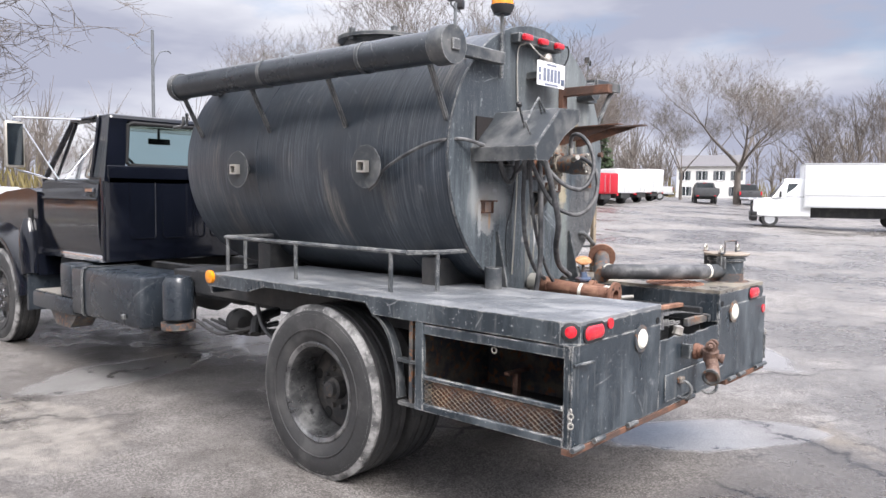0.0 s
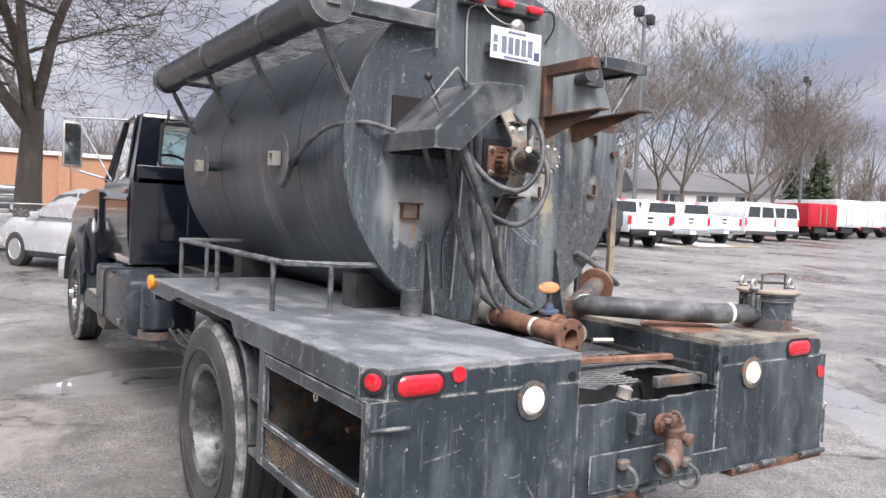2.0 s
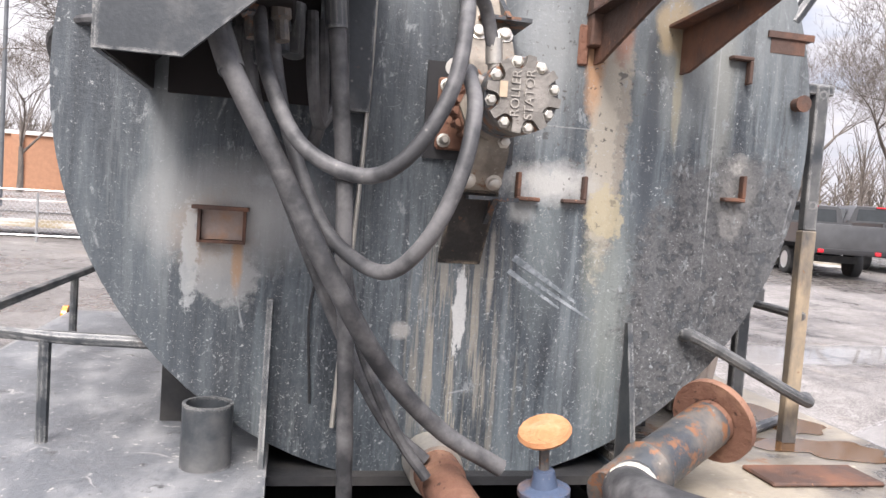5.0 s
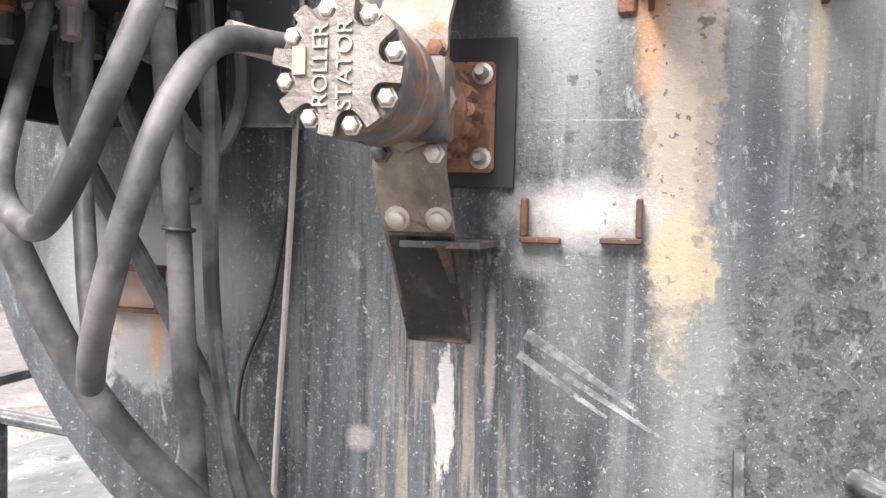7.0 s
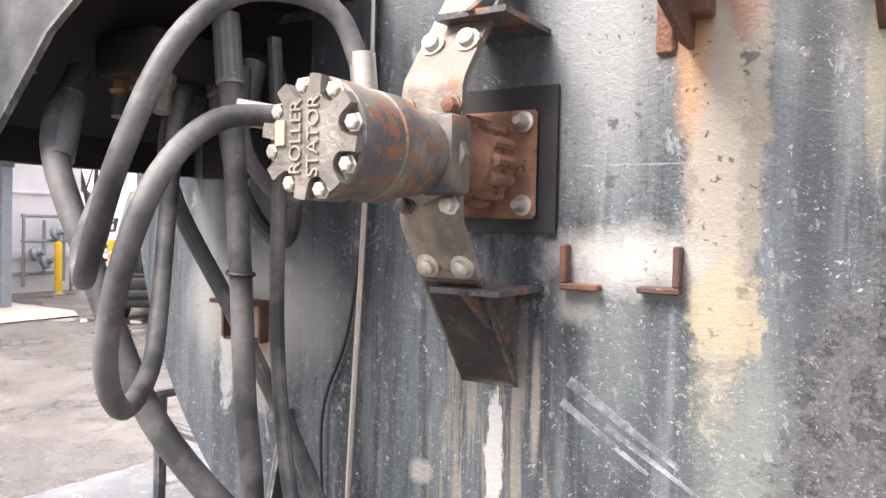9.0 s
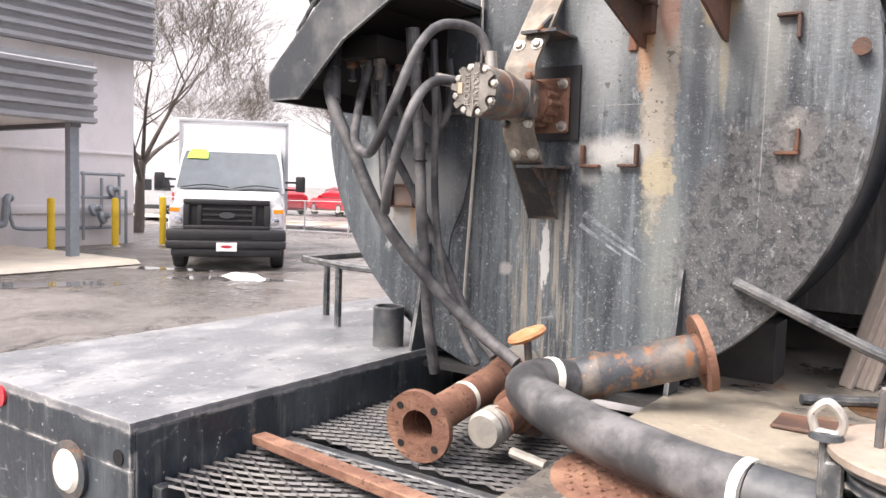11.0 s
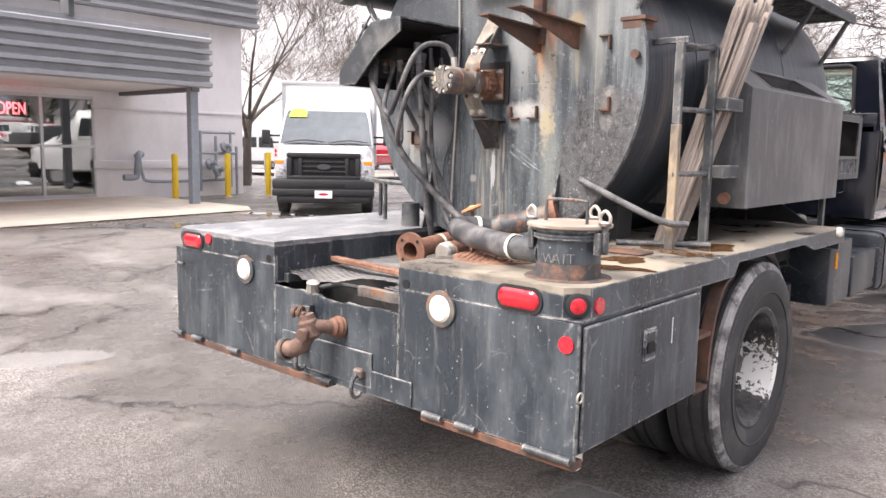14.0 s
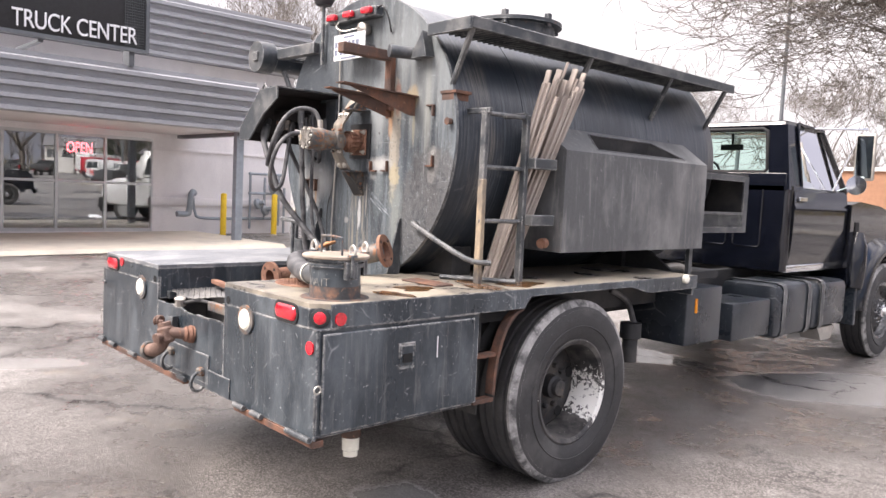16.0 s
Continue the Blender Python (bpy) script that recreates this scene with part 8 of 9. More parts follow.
def cutaway_van(x, y, yaw, label, box=(2.25, 3.1, 2.35, 5.0), size=1.0, rear_axle=-3.9):
    """A white cutaway van with a cargo box; the origin lies under the front axle, +y is ahead."""
    v = thing("box_truck", label, "box truck", "delivery trucks")
    v.matrix_basis = at_ground(x, y, yaw) @ Matrix.Scale(size, 4)
    w, top, boxw, length = box
    hull(v, "body", [(-1.75, 1.0, 0.92, 0.45, 2.30, 0.08), (-0.6, 1.0, 0.88, 0.45, 2.30, 0.08)], M_WHITEPAINT)
    hull(v, "hood", [(-0.6, 1.0, 0.95, 0.45, 1.47, 0.06), (0.25, 1.0, 0.92, 0.45, 1.37, 0.08), (0.74, 0.97, 0.86, 0.5, 1.25, 0.08)], M_WHITEPAINT)
    part("windscreen", Geo().add([(-0.93, 0.02, 1.42), (0.93, 0.02, 1.42), (0.87, -0.40, 1.93), (0.80, -0.62, 2.2), (-0.80, -0.62, 2.2), (-0.87, -0.40, 1.93)], [(0, 1, 2, 3, 4, 5)]), M_WINDSCREEN, v, smooth=0)
    part("windscreen_surround", Geo().add([(-0.97, -0.02, 1.36), (0.97, -0.02, 1.36), (0.87, -0.66, 2.27), (-0.87, -0.66, 2.27), (-0.985, -0.66, 1.38), (0.985, -0.66, 1.38)], [(0, 1, 2, 3), (0, 3, 4), (1, 5, 2)]), M_WHITEPAINT, v, smooth=0)
    for s in (-1, 1):
        part("side_window", Geo().add([(s * 1.003, -1.5, 1.42), (s * 1.003, -0.66, 1.42), (s * 0.93, -0.76, 2.06), (s * 0.925, -1.5, 2.06)], [(0, 1, 2, 3)]), M_DARKGLASS, v, smooth=0)
        hl = part("headlamp", Geo().box(min(s * 0.71, s * 0.95), max(s * 0.71, s * 0.95), 0.66, 0.775, 0.76, 1.13, 0.03), M_LAMP, v)
        part("reflector", Geo().lathe([(0, 0.075), (0.012, 0.07), (0.02, 0.03)], (s * 0.81, 0.77, 0.88), (0, 1, 0), 18), M_CHROME, hl)
        part("turn_lamp", Geo().box(min(s * 0.78, s * 0.945), max(s * 0.78, s * 0.945), 0.770, 0.781, 1.02, 1.09, 0.005), M_AMBER, hl)
        mi = part("door_mirror", Geo().box(min(s * 1.18, s * 1.36), max(s * 1.18, s * 1.36), -0.45, -0.36, 1.40, 1.70, 0.03), M_BLACKPLASTIC, v)
        part("arm", Geo().box(min(s * 0.98, s * 1.20), max(s * 0.98, s * 1.20), -0.43, -0.39, 1.42, 1.46).box(min(s * 0.98, s * 1.20), max(s * 0.98, s * 1.20), -0.43, -0.39, 1.56, 1.60), M_BLACKPLASTIC, mi)
        road_wheel(v, s * 0.85, 0.0, 0.38)
        road_wheel(v, s * 0.85, rear_axle, 0.38, 0.3)
        part("wiper", Geo().tube([(s * 0.45 - 0.42, 0.045, 1.46), (s * 0.45, 0.02, 1.50), (s * 0.45 + 0.40, 0.05, 1.44)], 0.012, 5, 3), M_BLACKPLASTIC, v)
    gr = part("grille", Geo().box(-0.70, 0.70, 0.66, 0.775, 0.74, 1.23, 0.03), M_GRILLE, v)
    part("grille_frame", Geo().box(-0.72, 0.72, 0.70, 0.815, 1.15, 1.25, 0.03).box(-0.72, 0.72, 0.70, 0.815, 0.73, 0.80, 0.02).box(-0.72, -0.62, 0.70, 0.81, 0.80, 1.15, 0.01).box(0.62, 0.72, 0.70, 0.81, 0.80, 1.15, 0.01).box(-0.49, -0.42, 0.70, 0.80, 0.80, 1.15, 0.01).box(0.42, 0.49, 0.70, 0.80, 0.80, 1.15, 0.01), M_BLACKPLASTIC, gr)
    for zz in (0.88, 0.975, 1.07):
        part("bar", Geo().box(-0.42, 0.42, 0.76, 0.795, zz - 0.018, zz + 0.018, 0.006), M_BLACKPLASTIC, gr)
    part("emblem", Geo().prism([(0.13 * math.cos(6.283 * k / 24), 0.975 + 0.055 * math.sin(6.283 * k / 24)) for k in range(24)], "y", 0.796, 0.81), M_GREYPAINT, gr)
    bp = part("bumper", Geo().box(-1.0, 1.0, 0.56, 0.86, 0.52, 0.735, 0.05).box(-1.0, 1.0, 0.56, 0.89, 0.40, 0.54, 0.03).box(-0.92, 0.92, 0.56, 0.86, 0.26, 0.42, 0.05), M_BLACKPLASTIC, v)
    part("slot", Geo().box(-0.42, 0.42, 0.855, 0.866, 0.57, 0.65, 0.01).box(-0.62, 0.62, 0.885, 0.893, 0.425, 0.46, 0.005), M_GRILLE, bp)
    pl = part("plate", Geo().box(-0.17, 0.17, 0.894, 0.902, 0.36, 0.51, 0.004), M_WHITE, bp)
    part("plate_mark", Geo().prism([(0.10 * math.cos(6.283 * k / 16), 0.44 + 0.025 * math.sin(6.283 * k / 16)) for k in range(16)], "y", 0.9025, 0.904), M_REDPAINT, pl)
    cb = part("cargo_box", Geo().box(-boxw / 2, boxw / 2, -1.75 - length, -1.45, 0.95, top, 0.03), M_WHITEBOX, v, "white cargo box with riveted edges")
    for s in (-1, 1):
        part("corner_rail", Geo().box(s * (boxw / 2 - 0.02) - 0.03, s * (boxw / 2 - 0.02) + 0.03, -1.46, -1.43, 0.95, top + 0.01), M_FRAME, cb)
    part("top_rail", Geo().box(-boxw / 2 - 0.012, boxw / 2 + 0.012, -1.76 - length, -1.42, top - 0.06, top + 0.015, 0.01), M_FRAME, cb)
    for z0, z1 in ((1.5, 1.53), (0.94, 1.0)):
        part("side_rail", Geo().box(-boxw / 2 - 0.012, boxw / 2 + 0.012, -1.74 - length, -1.47, z0, z1), M_FRAME, cb)
    part("under_frame", Geo().box(-0.5, 0.5, -1.5 - length, 0.3, 0.45, 0.94), M_CHASSIS, v)
    return v


def pickup(x, y, yaw, paint, label, flatbed=False, cap=False):
    v = thing("pickup_truck", label, "pickup truck", "parked pickups")
    v.matrix_basis = at_ground(x, y, yaw)
    hull(v, "cab", [(1.75, 0.98, 0.80, 0.55, 1.95, 0.08), (2.1, 0.98, 0.82, 0.55, 1.98, 0.1), (3.4, 0.98, 0.80, 0.55, 1.96, 0.1), (3.9, 0.98, 0.86, 0.55, 1.30, 0.08)], paint)
    hull(v, "hood", [(3.85, 0.98, 0.92, 0.5, 1.28, 0.08), (5.3, 0.96, 0.88, 0.5, 1.18, 0.1)], paint)
    part("rear_glass", Geo().add([(-0.74, 1.742, 1.42), (0.74, 1.742, 1.42), (0.68, 1.742, 1.86), (-0.68, 1.742, 1.86)], [(0, 1, 2, 3)]), M_DARKGLASS, v, smooth=0)
    for s in (-1, 1):
        part("side_glass", Geo().add([(s * 0.99, 2.1, 1.38), (s * 0.99, 3.5, 1.38), (s * 0.85, 3.2, 1.86), (s * 0.85, 2.15, 1.86)], [(0, 1, 2, 3)]), M_DARKGLASS, v, smooth=0)
        road_wheel(v, s * 0.86, 0.9, 0.39, 0.26)
        road_wheel(v, s * 0.86, 4.45, 0.39, 0.26)
    part("under_frame", Geo().box(-0.5, 0.5, -0.1, 4.8, 0.42, 0.6), M_CHASSIS, v)
    if flatbed:
        bd = part("bed", Geo().box(-1.08, 1.08, -0.6, 1.65, 0.92, 1.02, 0.01), M_GREYPAINT, v)
        part("headboard", Geo().box(-1.08, 1.08, 1.58, 1.65, 1.02, 1.5), M_GREYPAINT, bd)
        for s in (-1, 1):
            part("side_board", Geo().box(s * 1.08 - 0.03, s * 1.08 + 0.03, -0.6, 1.65, 0.9, 1.42), M_GREYPAINT, bd)
        part("tail_board", Geo().box(-1.05, 1.05, -0.63, -0.58, 0.78, 1.42, 0.01), M_GREYPAINT, bd)
        part("light_bar", Geo().box(-1.0, 1.0, -0.66, -0.6, 0.66, 0.80, 0.01), M_BLACKPLASTIC, bd)
        z_l, x_l, y_l = 0.73, 0.72, -0.665
    else:
        bd = part("bed", Geo().box(-0.98, -0.90, -0.35, 1.7, 0.6, 1.32, 0.03), paint, v)
        part("bed_side", Geo().box(0.90, 0.98, -0.35, 1.7, 0.6, 1.32, 0.03), paint, bd)
        part("bed_floor", Geo().box(-0.90, 0.90, -0.3, 1.7, 0.72, 0.78), paint, bd)
        tg = part("tailgate", Geo().box(-0.88, 0.88, -0.37, -0.29, 0.72, 1.32, 0.02), paint, v)
        part("handle", Geo().box(-0.14, 0.14, -0.385, -0.369, 1.14, 1.22, 0.006), M_BLACKPLASTIC, tg)
        part("badge", Geo().box(-0.12, 0.12, -0.378, -0.3695, 0.98, 1.05, 0.004), M_GREYPAINT, tg)
        bp = part("bumper", Geo().box(-0.96, 0.96, -0.55, -0.38, 0.5, 0.7, 0.03), M_CHROME if not cap else M_BLACKPLASTIC, v)
        part("plate", Geo().box(-0.15, 0.15, -0.56, -0.551, 0.52, 0.66), M_WHITE, bp)
        z_l, x_l, y_l = 1.08, 0.93, -0.365
    for s in (-1, 1):
        part("tail_lamp", Geo().box(s * x_l - 0.075, s * x_l + 0.075, y_l - 0.02, y_l + 0.03, z_l - (0.05 if flatbed else 0.17), z_l + (0.05 if flatbed else 0.17), 0.015), M_RED, v)
    part("high_lamp", Geo().box(-0.15, 0.15, 1.70, 1.76, 1.92, 1.96), M_RED, v)
    return v


def panel_van(x, y, yaw, label):
    v = thing("passenger_van", label, "van", "parked vans")
    v.matrix_basis = at_ground(x, y, yaw)
    hull(v, "body", [(-0.9, 1.0, 0.84, 0.45, 2.06, 0.1), (-0.7, 1.0, 0.86, 0.42, 2.1, 0.1), (3.6, 1.0, 0.86, 0.42, 2.08, 0.1), (4.3, 1.0, 0.9, 0.45, 1.25, 0.08), (5.1, 0.96, 0.82, 0.5, 1.05, 0.08)], M_WHITEPAINT)
    for s in (-1, 1):
        part("rear_glass", Geo().add([(s * 0.06, -0.912, 1.32), (s * 0.84, -0.912, 1.32), (s * 0.76, -0.90, 1.86), (s * 0.06, -0.90, 1.86)], [(0, 1, 2, 3)]), M_DARKGLASS, v, smooth=0)
        part("side_glass", Geo().add([(s * 0.995, -0.5, 1.34), (s * 0.995, 3.4, 1.34), (s * 0.885, 3.2, 1.86), (s * 0.885, -0.4, 1.86)], [(0, 1, 2, 3)]), M_DARKGLASS, v, smooth=0)
        part("tail_lamp", Geo().box(s * 0.94 - 0.05, s * 0.94 + 0.05, -0.93, -0.86, 0.85, 1.25, 0.02), M_RED, v)
        road_wheel(v, s * 0.86, 0.2, 0.37)
        road_wheel(v, s * 0.86, 3.6, 0.37)
    bp = part("bumper", Geo().box(-0.95, 0.95, -1.02, -0.9, 0.42, 0.62, 0.03), M_GREYPAINT, v)
    part("plate", Geo().box(0.2, 0.5, -0.925, -0.915, 1.02, 1.16), M_WHITE, v)
    return v


def cargo_trailer(x, y, yaw, paint, label, w=2.4, length=5.5, top=2.75, ribs=True):
    v = thing("box_body_truck", label, "box truck", "parked box bodies")
    v.matrix_basis = at_ground(x, y, yaw)
    b = part("cargo_box", Geo().box(-w / 2, w / 2, -0.8, length, 0.85, top, 0.05), paint, v)
    for s in (-1, 1):
        part("rear_door", Geo().box(min(s * 0.03, s * (w / 2 - 0.1)), max(s * 0.03, s * (w / 2 - 0.1)), -0.83, -0.80, 0.95, top - 0.12, 0.01), paint, b)
        part("lock_rod", Geo().cyl((s * 0.25, -0.85, 0.95), (s * 0.25, -0.85, top - 0.15), 0.018, n=6), M_FRAME, b)
        part("tail_lamp", Geo().box(s * (w / 2 - 0.12) - 0.08, s * (w / 2 - 0.12) + 0.08, -0.86, -0.82, 0.72, 0.82), M_RED, b)
        road_wheel(v, s * (w / 2 - 0.2), 0.6, 0.42, 0.35)
        if ribs:
            for k in range(8):
                part("side_post", Geo().box(s * w / 2 - 0.02, s * w / 2 + 0.02, -0.3 + k * 0.7, -0.25 + k * 0.7, 0.9, top - 0.08), paint, b)
    part("under_frame", Geo().box(-0.5, 0.5, -0.7, length + 1.6, 0.45, 0.85), M_CHASSIS, v)
    hull(v, "cab", [(length + 0.1, 0.98, 0.86, 0.5, 2.1, 0.1), (length + 1.2, 0.98, 0.86, 0.5, 2.1, 0.1), (length + 1.9, 0.98, 0.9, 0.5, 1.25, 0.1), (length + 2.6, 0.96, 0.85, 0.5, 1.1, 0.1)], M_WHITEPAINT)
    for s in (-1, 1):
        road_wheel(v, s * 0.85, length + 1.8, 0.40, 0.26)
    return v


def crossover(x, y, yaw, paint, label, group="parked cars"):
    v = thing("parked_car", label, "car", group)
    v.matrix_basis = at_ground(x, y, yaw)
    hull(v, "lower_body", [(-0.85, 0.82, 0.80, 0.45, 0.95, 0.08), (-0.5, 0.92, 0.90, 0.28, 1.02, 0.08), (3.0, 0.92, 0.9, 0.28, 1.0, 0.08), (3.55, 0.84, 0.78, 0.35, 0.8, 0.08)], paint)
    hull(v, "cabin", [(-0.75, 0.84, 0.66, 0.95, 1.2, 0.04), (-0.2, 0.88, 0.62, 0.95, 1.60, 0.08), (1.2, 0.88, 0.64, 0.95, 1.64, 0.08), (1.75, 0.88, 0.62, 0.95, 1.52, 0.06), (2.45, 0.88, 0.8, 0.92, 1.02, 0.04)], paint)
    for s in (-1, 1):
        part("front_side_glass", Geo().add([(s * 0.892, 1.0, 1.03), (s * 0.892, 2.1, 1.03), (s * 0.70, 1.62, 1.50), (s * 0.70, 1.0, 1.55)], [(0, 1, 2, 3)]), M_DARKGLASS, v, smooth=0)
        part("rear_side_glass", Geo().add([(s * 0.892, -0.35, 1.05), (s * 0.892, 0.93, 1.03), (s * 0.70, 0.93, 1.55), (s * 0.69, 0.0, 1.52)], [(0, 1, 2, 3)]), M_DARKGLASS, v, smooth=0)
        part("wing_mirror", Geo().box(min(s * 0.9, s * 1.08), max(s * 0.9, s * 1.08), 1.9, 1.99, 1.02, 1.15, 0.03), paint, v)
        part("tail_lamp", Geo().box(min(s * 0.5, s * 0.83), max(s * 0.5, s * 0.83), -0.88, -0.80, 0.85, 0.98, 0.02), M_RED, v)
        part("door_handle", Geo().box(min(s * 0.915, s * 0.94), max(s * 0.915, s * 0.94), 0.2, 0.38, 0.88, 0.91, 0.006), M_CHROME, v)
        part("sill", Geo().box(min(s * 0.86, s * 0.93), max(s * 0.86, s * 0.93), 0.3, 2.3, 0.24, 0.36, 0.02), M_BLACKPLASTIC, v)
        road_wheel(v, s * 0.82, 0.0, 0.36)
        road_wheel(v, s * 0.82, 2.72, 0.36)
    part("rear_glass", Geo().add([(-0.66, -0.73, 1.18), (0.66, -0.73, 1.18), (0.55, -0.26, 1.55), (-0.55, -0.26, 1.55)], [(0, 1, 2, 3)]), M_DARKGLASS, v, smooth=0)
    return v


VY = 227.0
van = cutaway_van(-11.15, 9.25, VY, "white cutaway box truck with black grille facing the camera", (2.25, 2.78, 2.08, 4.0), 1.1)
part("price_sticker", Geo().add([(0.42, -0.41, 1.98), (0.79, -0.41, 1.98), (0.77, -0.47, 2.06), (0.72, -0.557, 2.16), (0.47, -0.557, 2.16), (0.42, -0.50, 2.09)], [(0, 1, 2, 3, 4, 5)]), M_GREEN, van, "lime green windscreen sticker", smooth=0)
cutaway_van(34.64, 10.94, 22, "white cutaway box truck parked broadside", (2.25, 3.0, 2.3, 6.2), 1.0, -5.4)
row_yaw = -14
pickup(13.85, 17.00, row_yaw, M_GREYPAINT, "dark flatbed pickup truck seen from behind", True)
pickup(17.35, 18.40, row_yaw, M_GREYPAINT, "dark stake-bed pickup truck seen from behind", True)
pickup(21.05, 19.00, row_yaw, M_WHITEPAINT, "white pickup truck with dark bumper", cap=True)
pickup(24.85, 20.10, row_yaw, M_WHITEPAINT, "white pickup truck with chrome bumper")
pickup(28.75, 21.30, row_yaw, M_WHITEPAINT, "white pickup truck with chrome bumper")
panel_van(33.3, 22.90, row_yaw, "white passenger van seen from behind")
panel_van(37.3, 24.10, row_yaw, "white passenger van seen from behind")
cargo_trailer(43.9, 25.70, row_yaw, M_REDPAINT, "red enclosed box trailer", 2.3, 4.5, 2.3, False)
cargo_trailer(49.6, 27.20, row_yaw, M_WHITEBOX, "white ribbed service body truck", 2.3, 5.0, 2.7)
cargo_trailer(55.4, 28.80, row_yaw, M_WHITEBOX, "white ribbed service body truck", 2.3, 5.0, 2.6)
cargo_trailer(61.45, 30.60, row_yaw, M_WHITEBOX, "tall white box truck", 2.4, 5.5, 2.9, False)
pickup(67.95, 31.90, row_yaw + 60, M_WHITEPAINT, "white pickup truck broadside")
pickup(63.45, 25.90, row_yaw - 50, M_GREYPAINT, "dark dump-bed pickup truck", True)
pickup(68.95, 23.90, row_yaw - 50, M_GREYPAINT, "dark pickup truck far off")
pickup(73.45, 21.40, row_yaw - 60, M_GREYPAINT, "dark pickup truck far off")
crossover(0.95, 13.8, 26, M_SILVER, "silver-white crossover car parked by the truck")
crossover(1.2, 50.0, 85, M_GREYPAINT, "dark car on the road behind the fence")
crossover(-31.5, 30.5, 70, M_REDPAINT, "red hatchback car across the street")
crossover(-28.4, 32.5, 75, M_REDPAINT, "red hatchback car across the street")
crossover(-25.5, 35.0, 80, M_GREYPAINT, "dark hatchback car across the street")
panel_van(-33.0, 22.5, 60, "white van across the street")

# ---- trees ----


def grow(seed, height, trunk_r, spread=1.0, depth=5, crotch=0.28, more=0):
    """Trunk, limb and twig meshes of a bare tree at the origin."""
    rnd = random.Random(seed)
    trunk, crown = Geo(), Geo()

    def branch(p, d, length, r, level):
        steps = 4 if level < 3 else 3
        pts = [p]
        q = p.copy()
        dd = d.copy()
        for k in range(steps):
            bend = 0.06 + 0.05 * level
            dd = (dd + Vector((rnd.uniform(-bend, bend), rnd.uniform(-bend, bend), rnd.uniform(-bend * 0.5, bend * 0.9)))).normalized()
            q = q + dd * length / steps
            pts.append(q.copy())
        tip = r * (0.62 if level == 0 else 0.42)
        tgt = trunk if level == 0 else crown
        tgt.tube(pts, r, 10 if level == 0 else (6 if level < 3 else 3), 2 if level < 2 else 0, tip)
        if level >= depth:
            return
        n = (rnd.randint(4, 5) if level == 0 else rnd.randint(4, 5) if level < 3 else rnd.randint(3, 5) if level < 4 else 3)
        n += more if 0 < level < 4 else 0
        for k in range(n):
            f = 1.0 if k < 2 and level < 2 else rnd.uniform(0.35 if level else 0.7, 1.0)
            i = min(int(f * steps), steps - 1)
            base = pts[i].lerp(pts[i + 1], min(1.0, f * steps - i))
            side = Vector((rnd.uniform(-1, 1), rnd.uniform(-1, 1), rnd.uniform(-0.15, 0.65))).normalized()
            if more and level >= 2:
                side.z -= 0.45
            nd_ = (dd * rnd.uniform(0.5, 0.95) + side * rnd.uniform(0.6, 0.95) * spread).normalized()
            branch(base, nd_, length * rnd.uniform(0.58, 0.80) if level else height * rnd.uniform(0.26, 0.36), max(tip * rnd.uniform(0.6, 0.85), 0.008), level + 1)

    branch(Vector((0, 0, -0.2)), Vector((0, 0, 1)), height * crotch, trunk_r, 0)
    return trunk, crown


tree_kinds = []
for seed, h, r, sp, dep, cr in ((3, 15.0, 0.33, 1.25, 7, 0.21), (8, 11.0, 0.20, 1.05, 6, 0.27), (15, 10.5, 0.19, 1.0, 6, 0.25), (21, 13.5, 0.36, 1.15, 6, 0.26)):
    tree_kinds.append([mesh_of(n, gm_, M_BARK, 60) for n, gm_ in zip(("trunk", "crown"), grow(seed, h, r, sp, dep, cr, 1 if seed == 3 else 0))])


def tree(x, y, kind, scale=1.0, turn=0.0, label="bare winter tree with spreading grey limbs"):
    t = thing("tree", label, "tree", "bare trees")
    t.matrix_basis = at_ground(x, y, turn) @ Matrix.Scale(scale, 4)
    for n, me in zip(("trunk", "crown"), tree_kinds[kind]):
        ob = new(n, me)
        ob.parent = t


tree(-0.35, 22.4, 0, 1.3, 150, "large bare tree with a thick forked trunk")
for x, y, k, s, tn in ((27.3, 26.5, 1, 1.3, 0), (33.5, 27.5, 1, 1.0, 140), (40.0, 27.5, 2, 1.15, 60), (47.5, 31.0, 1, 1.0, 250), (55.0, 33.0, 2, 1.1, 10), (69.2, 25.2, 3, 1.1, 0), (78.0, 20.5, 1, 1.1, 30), (79.0, 15.5, 2, 1.2, 80), (80.0, 9.5, 1, 1.1, 190), (74.0, 33.0, 1, 1.0, 300), (64.0, 38.0, 2, 1.2, 200), (38.0, 42.0, 3, 1.05, 60), (43.0, 37.5, 1, 1.3, 120), (31.0, 44.0, 3, 1.0, 210),
                       (-21.9, 14.35, 2, 1.0, 90), (-30.0, 35.0, 1, 0.9, 10), (-36.0, 44.0, 3, 0.95, 30), (-26.5, 46.0, 3, 0.9, 160), (-41.0, 34.0, 1, 0.9, 260), (-18.0, 55.0, 1, 1.1, 300)):
    tree(x, y, k, s, tn)

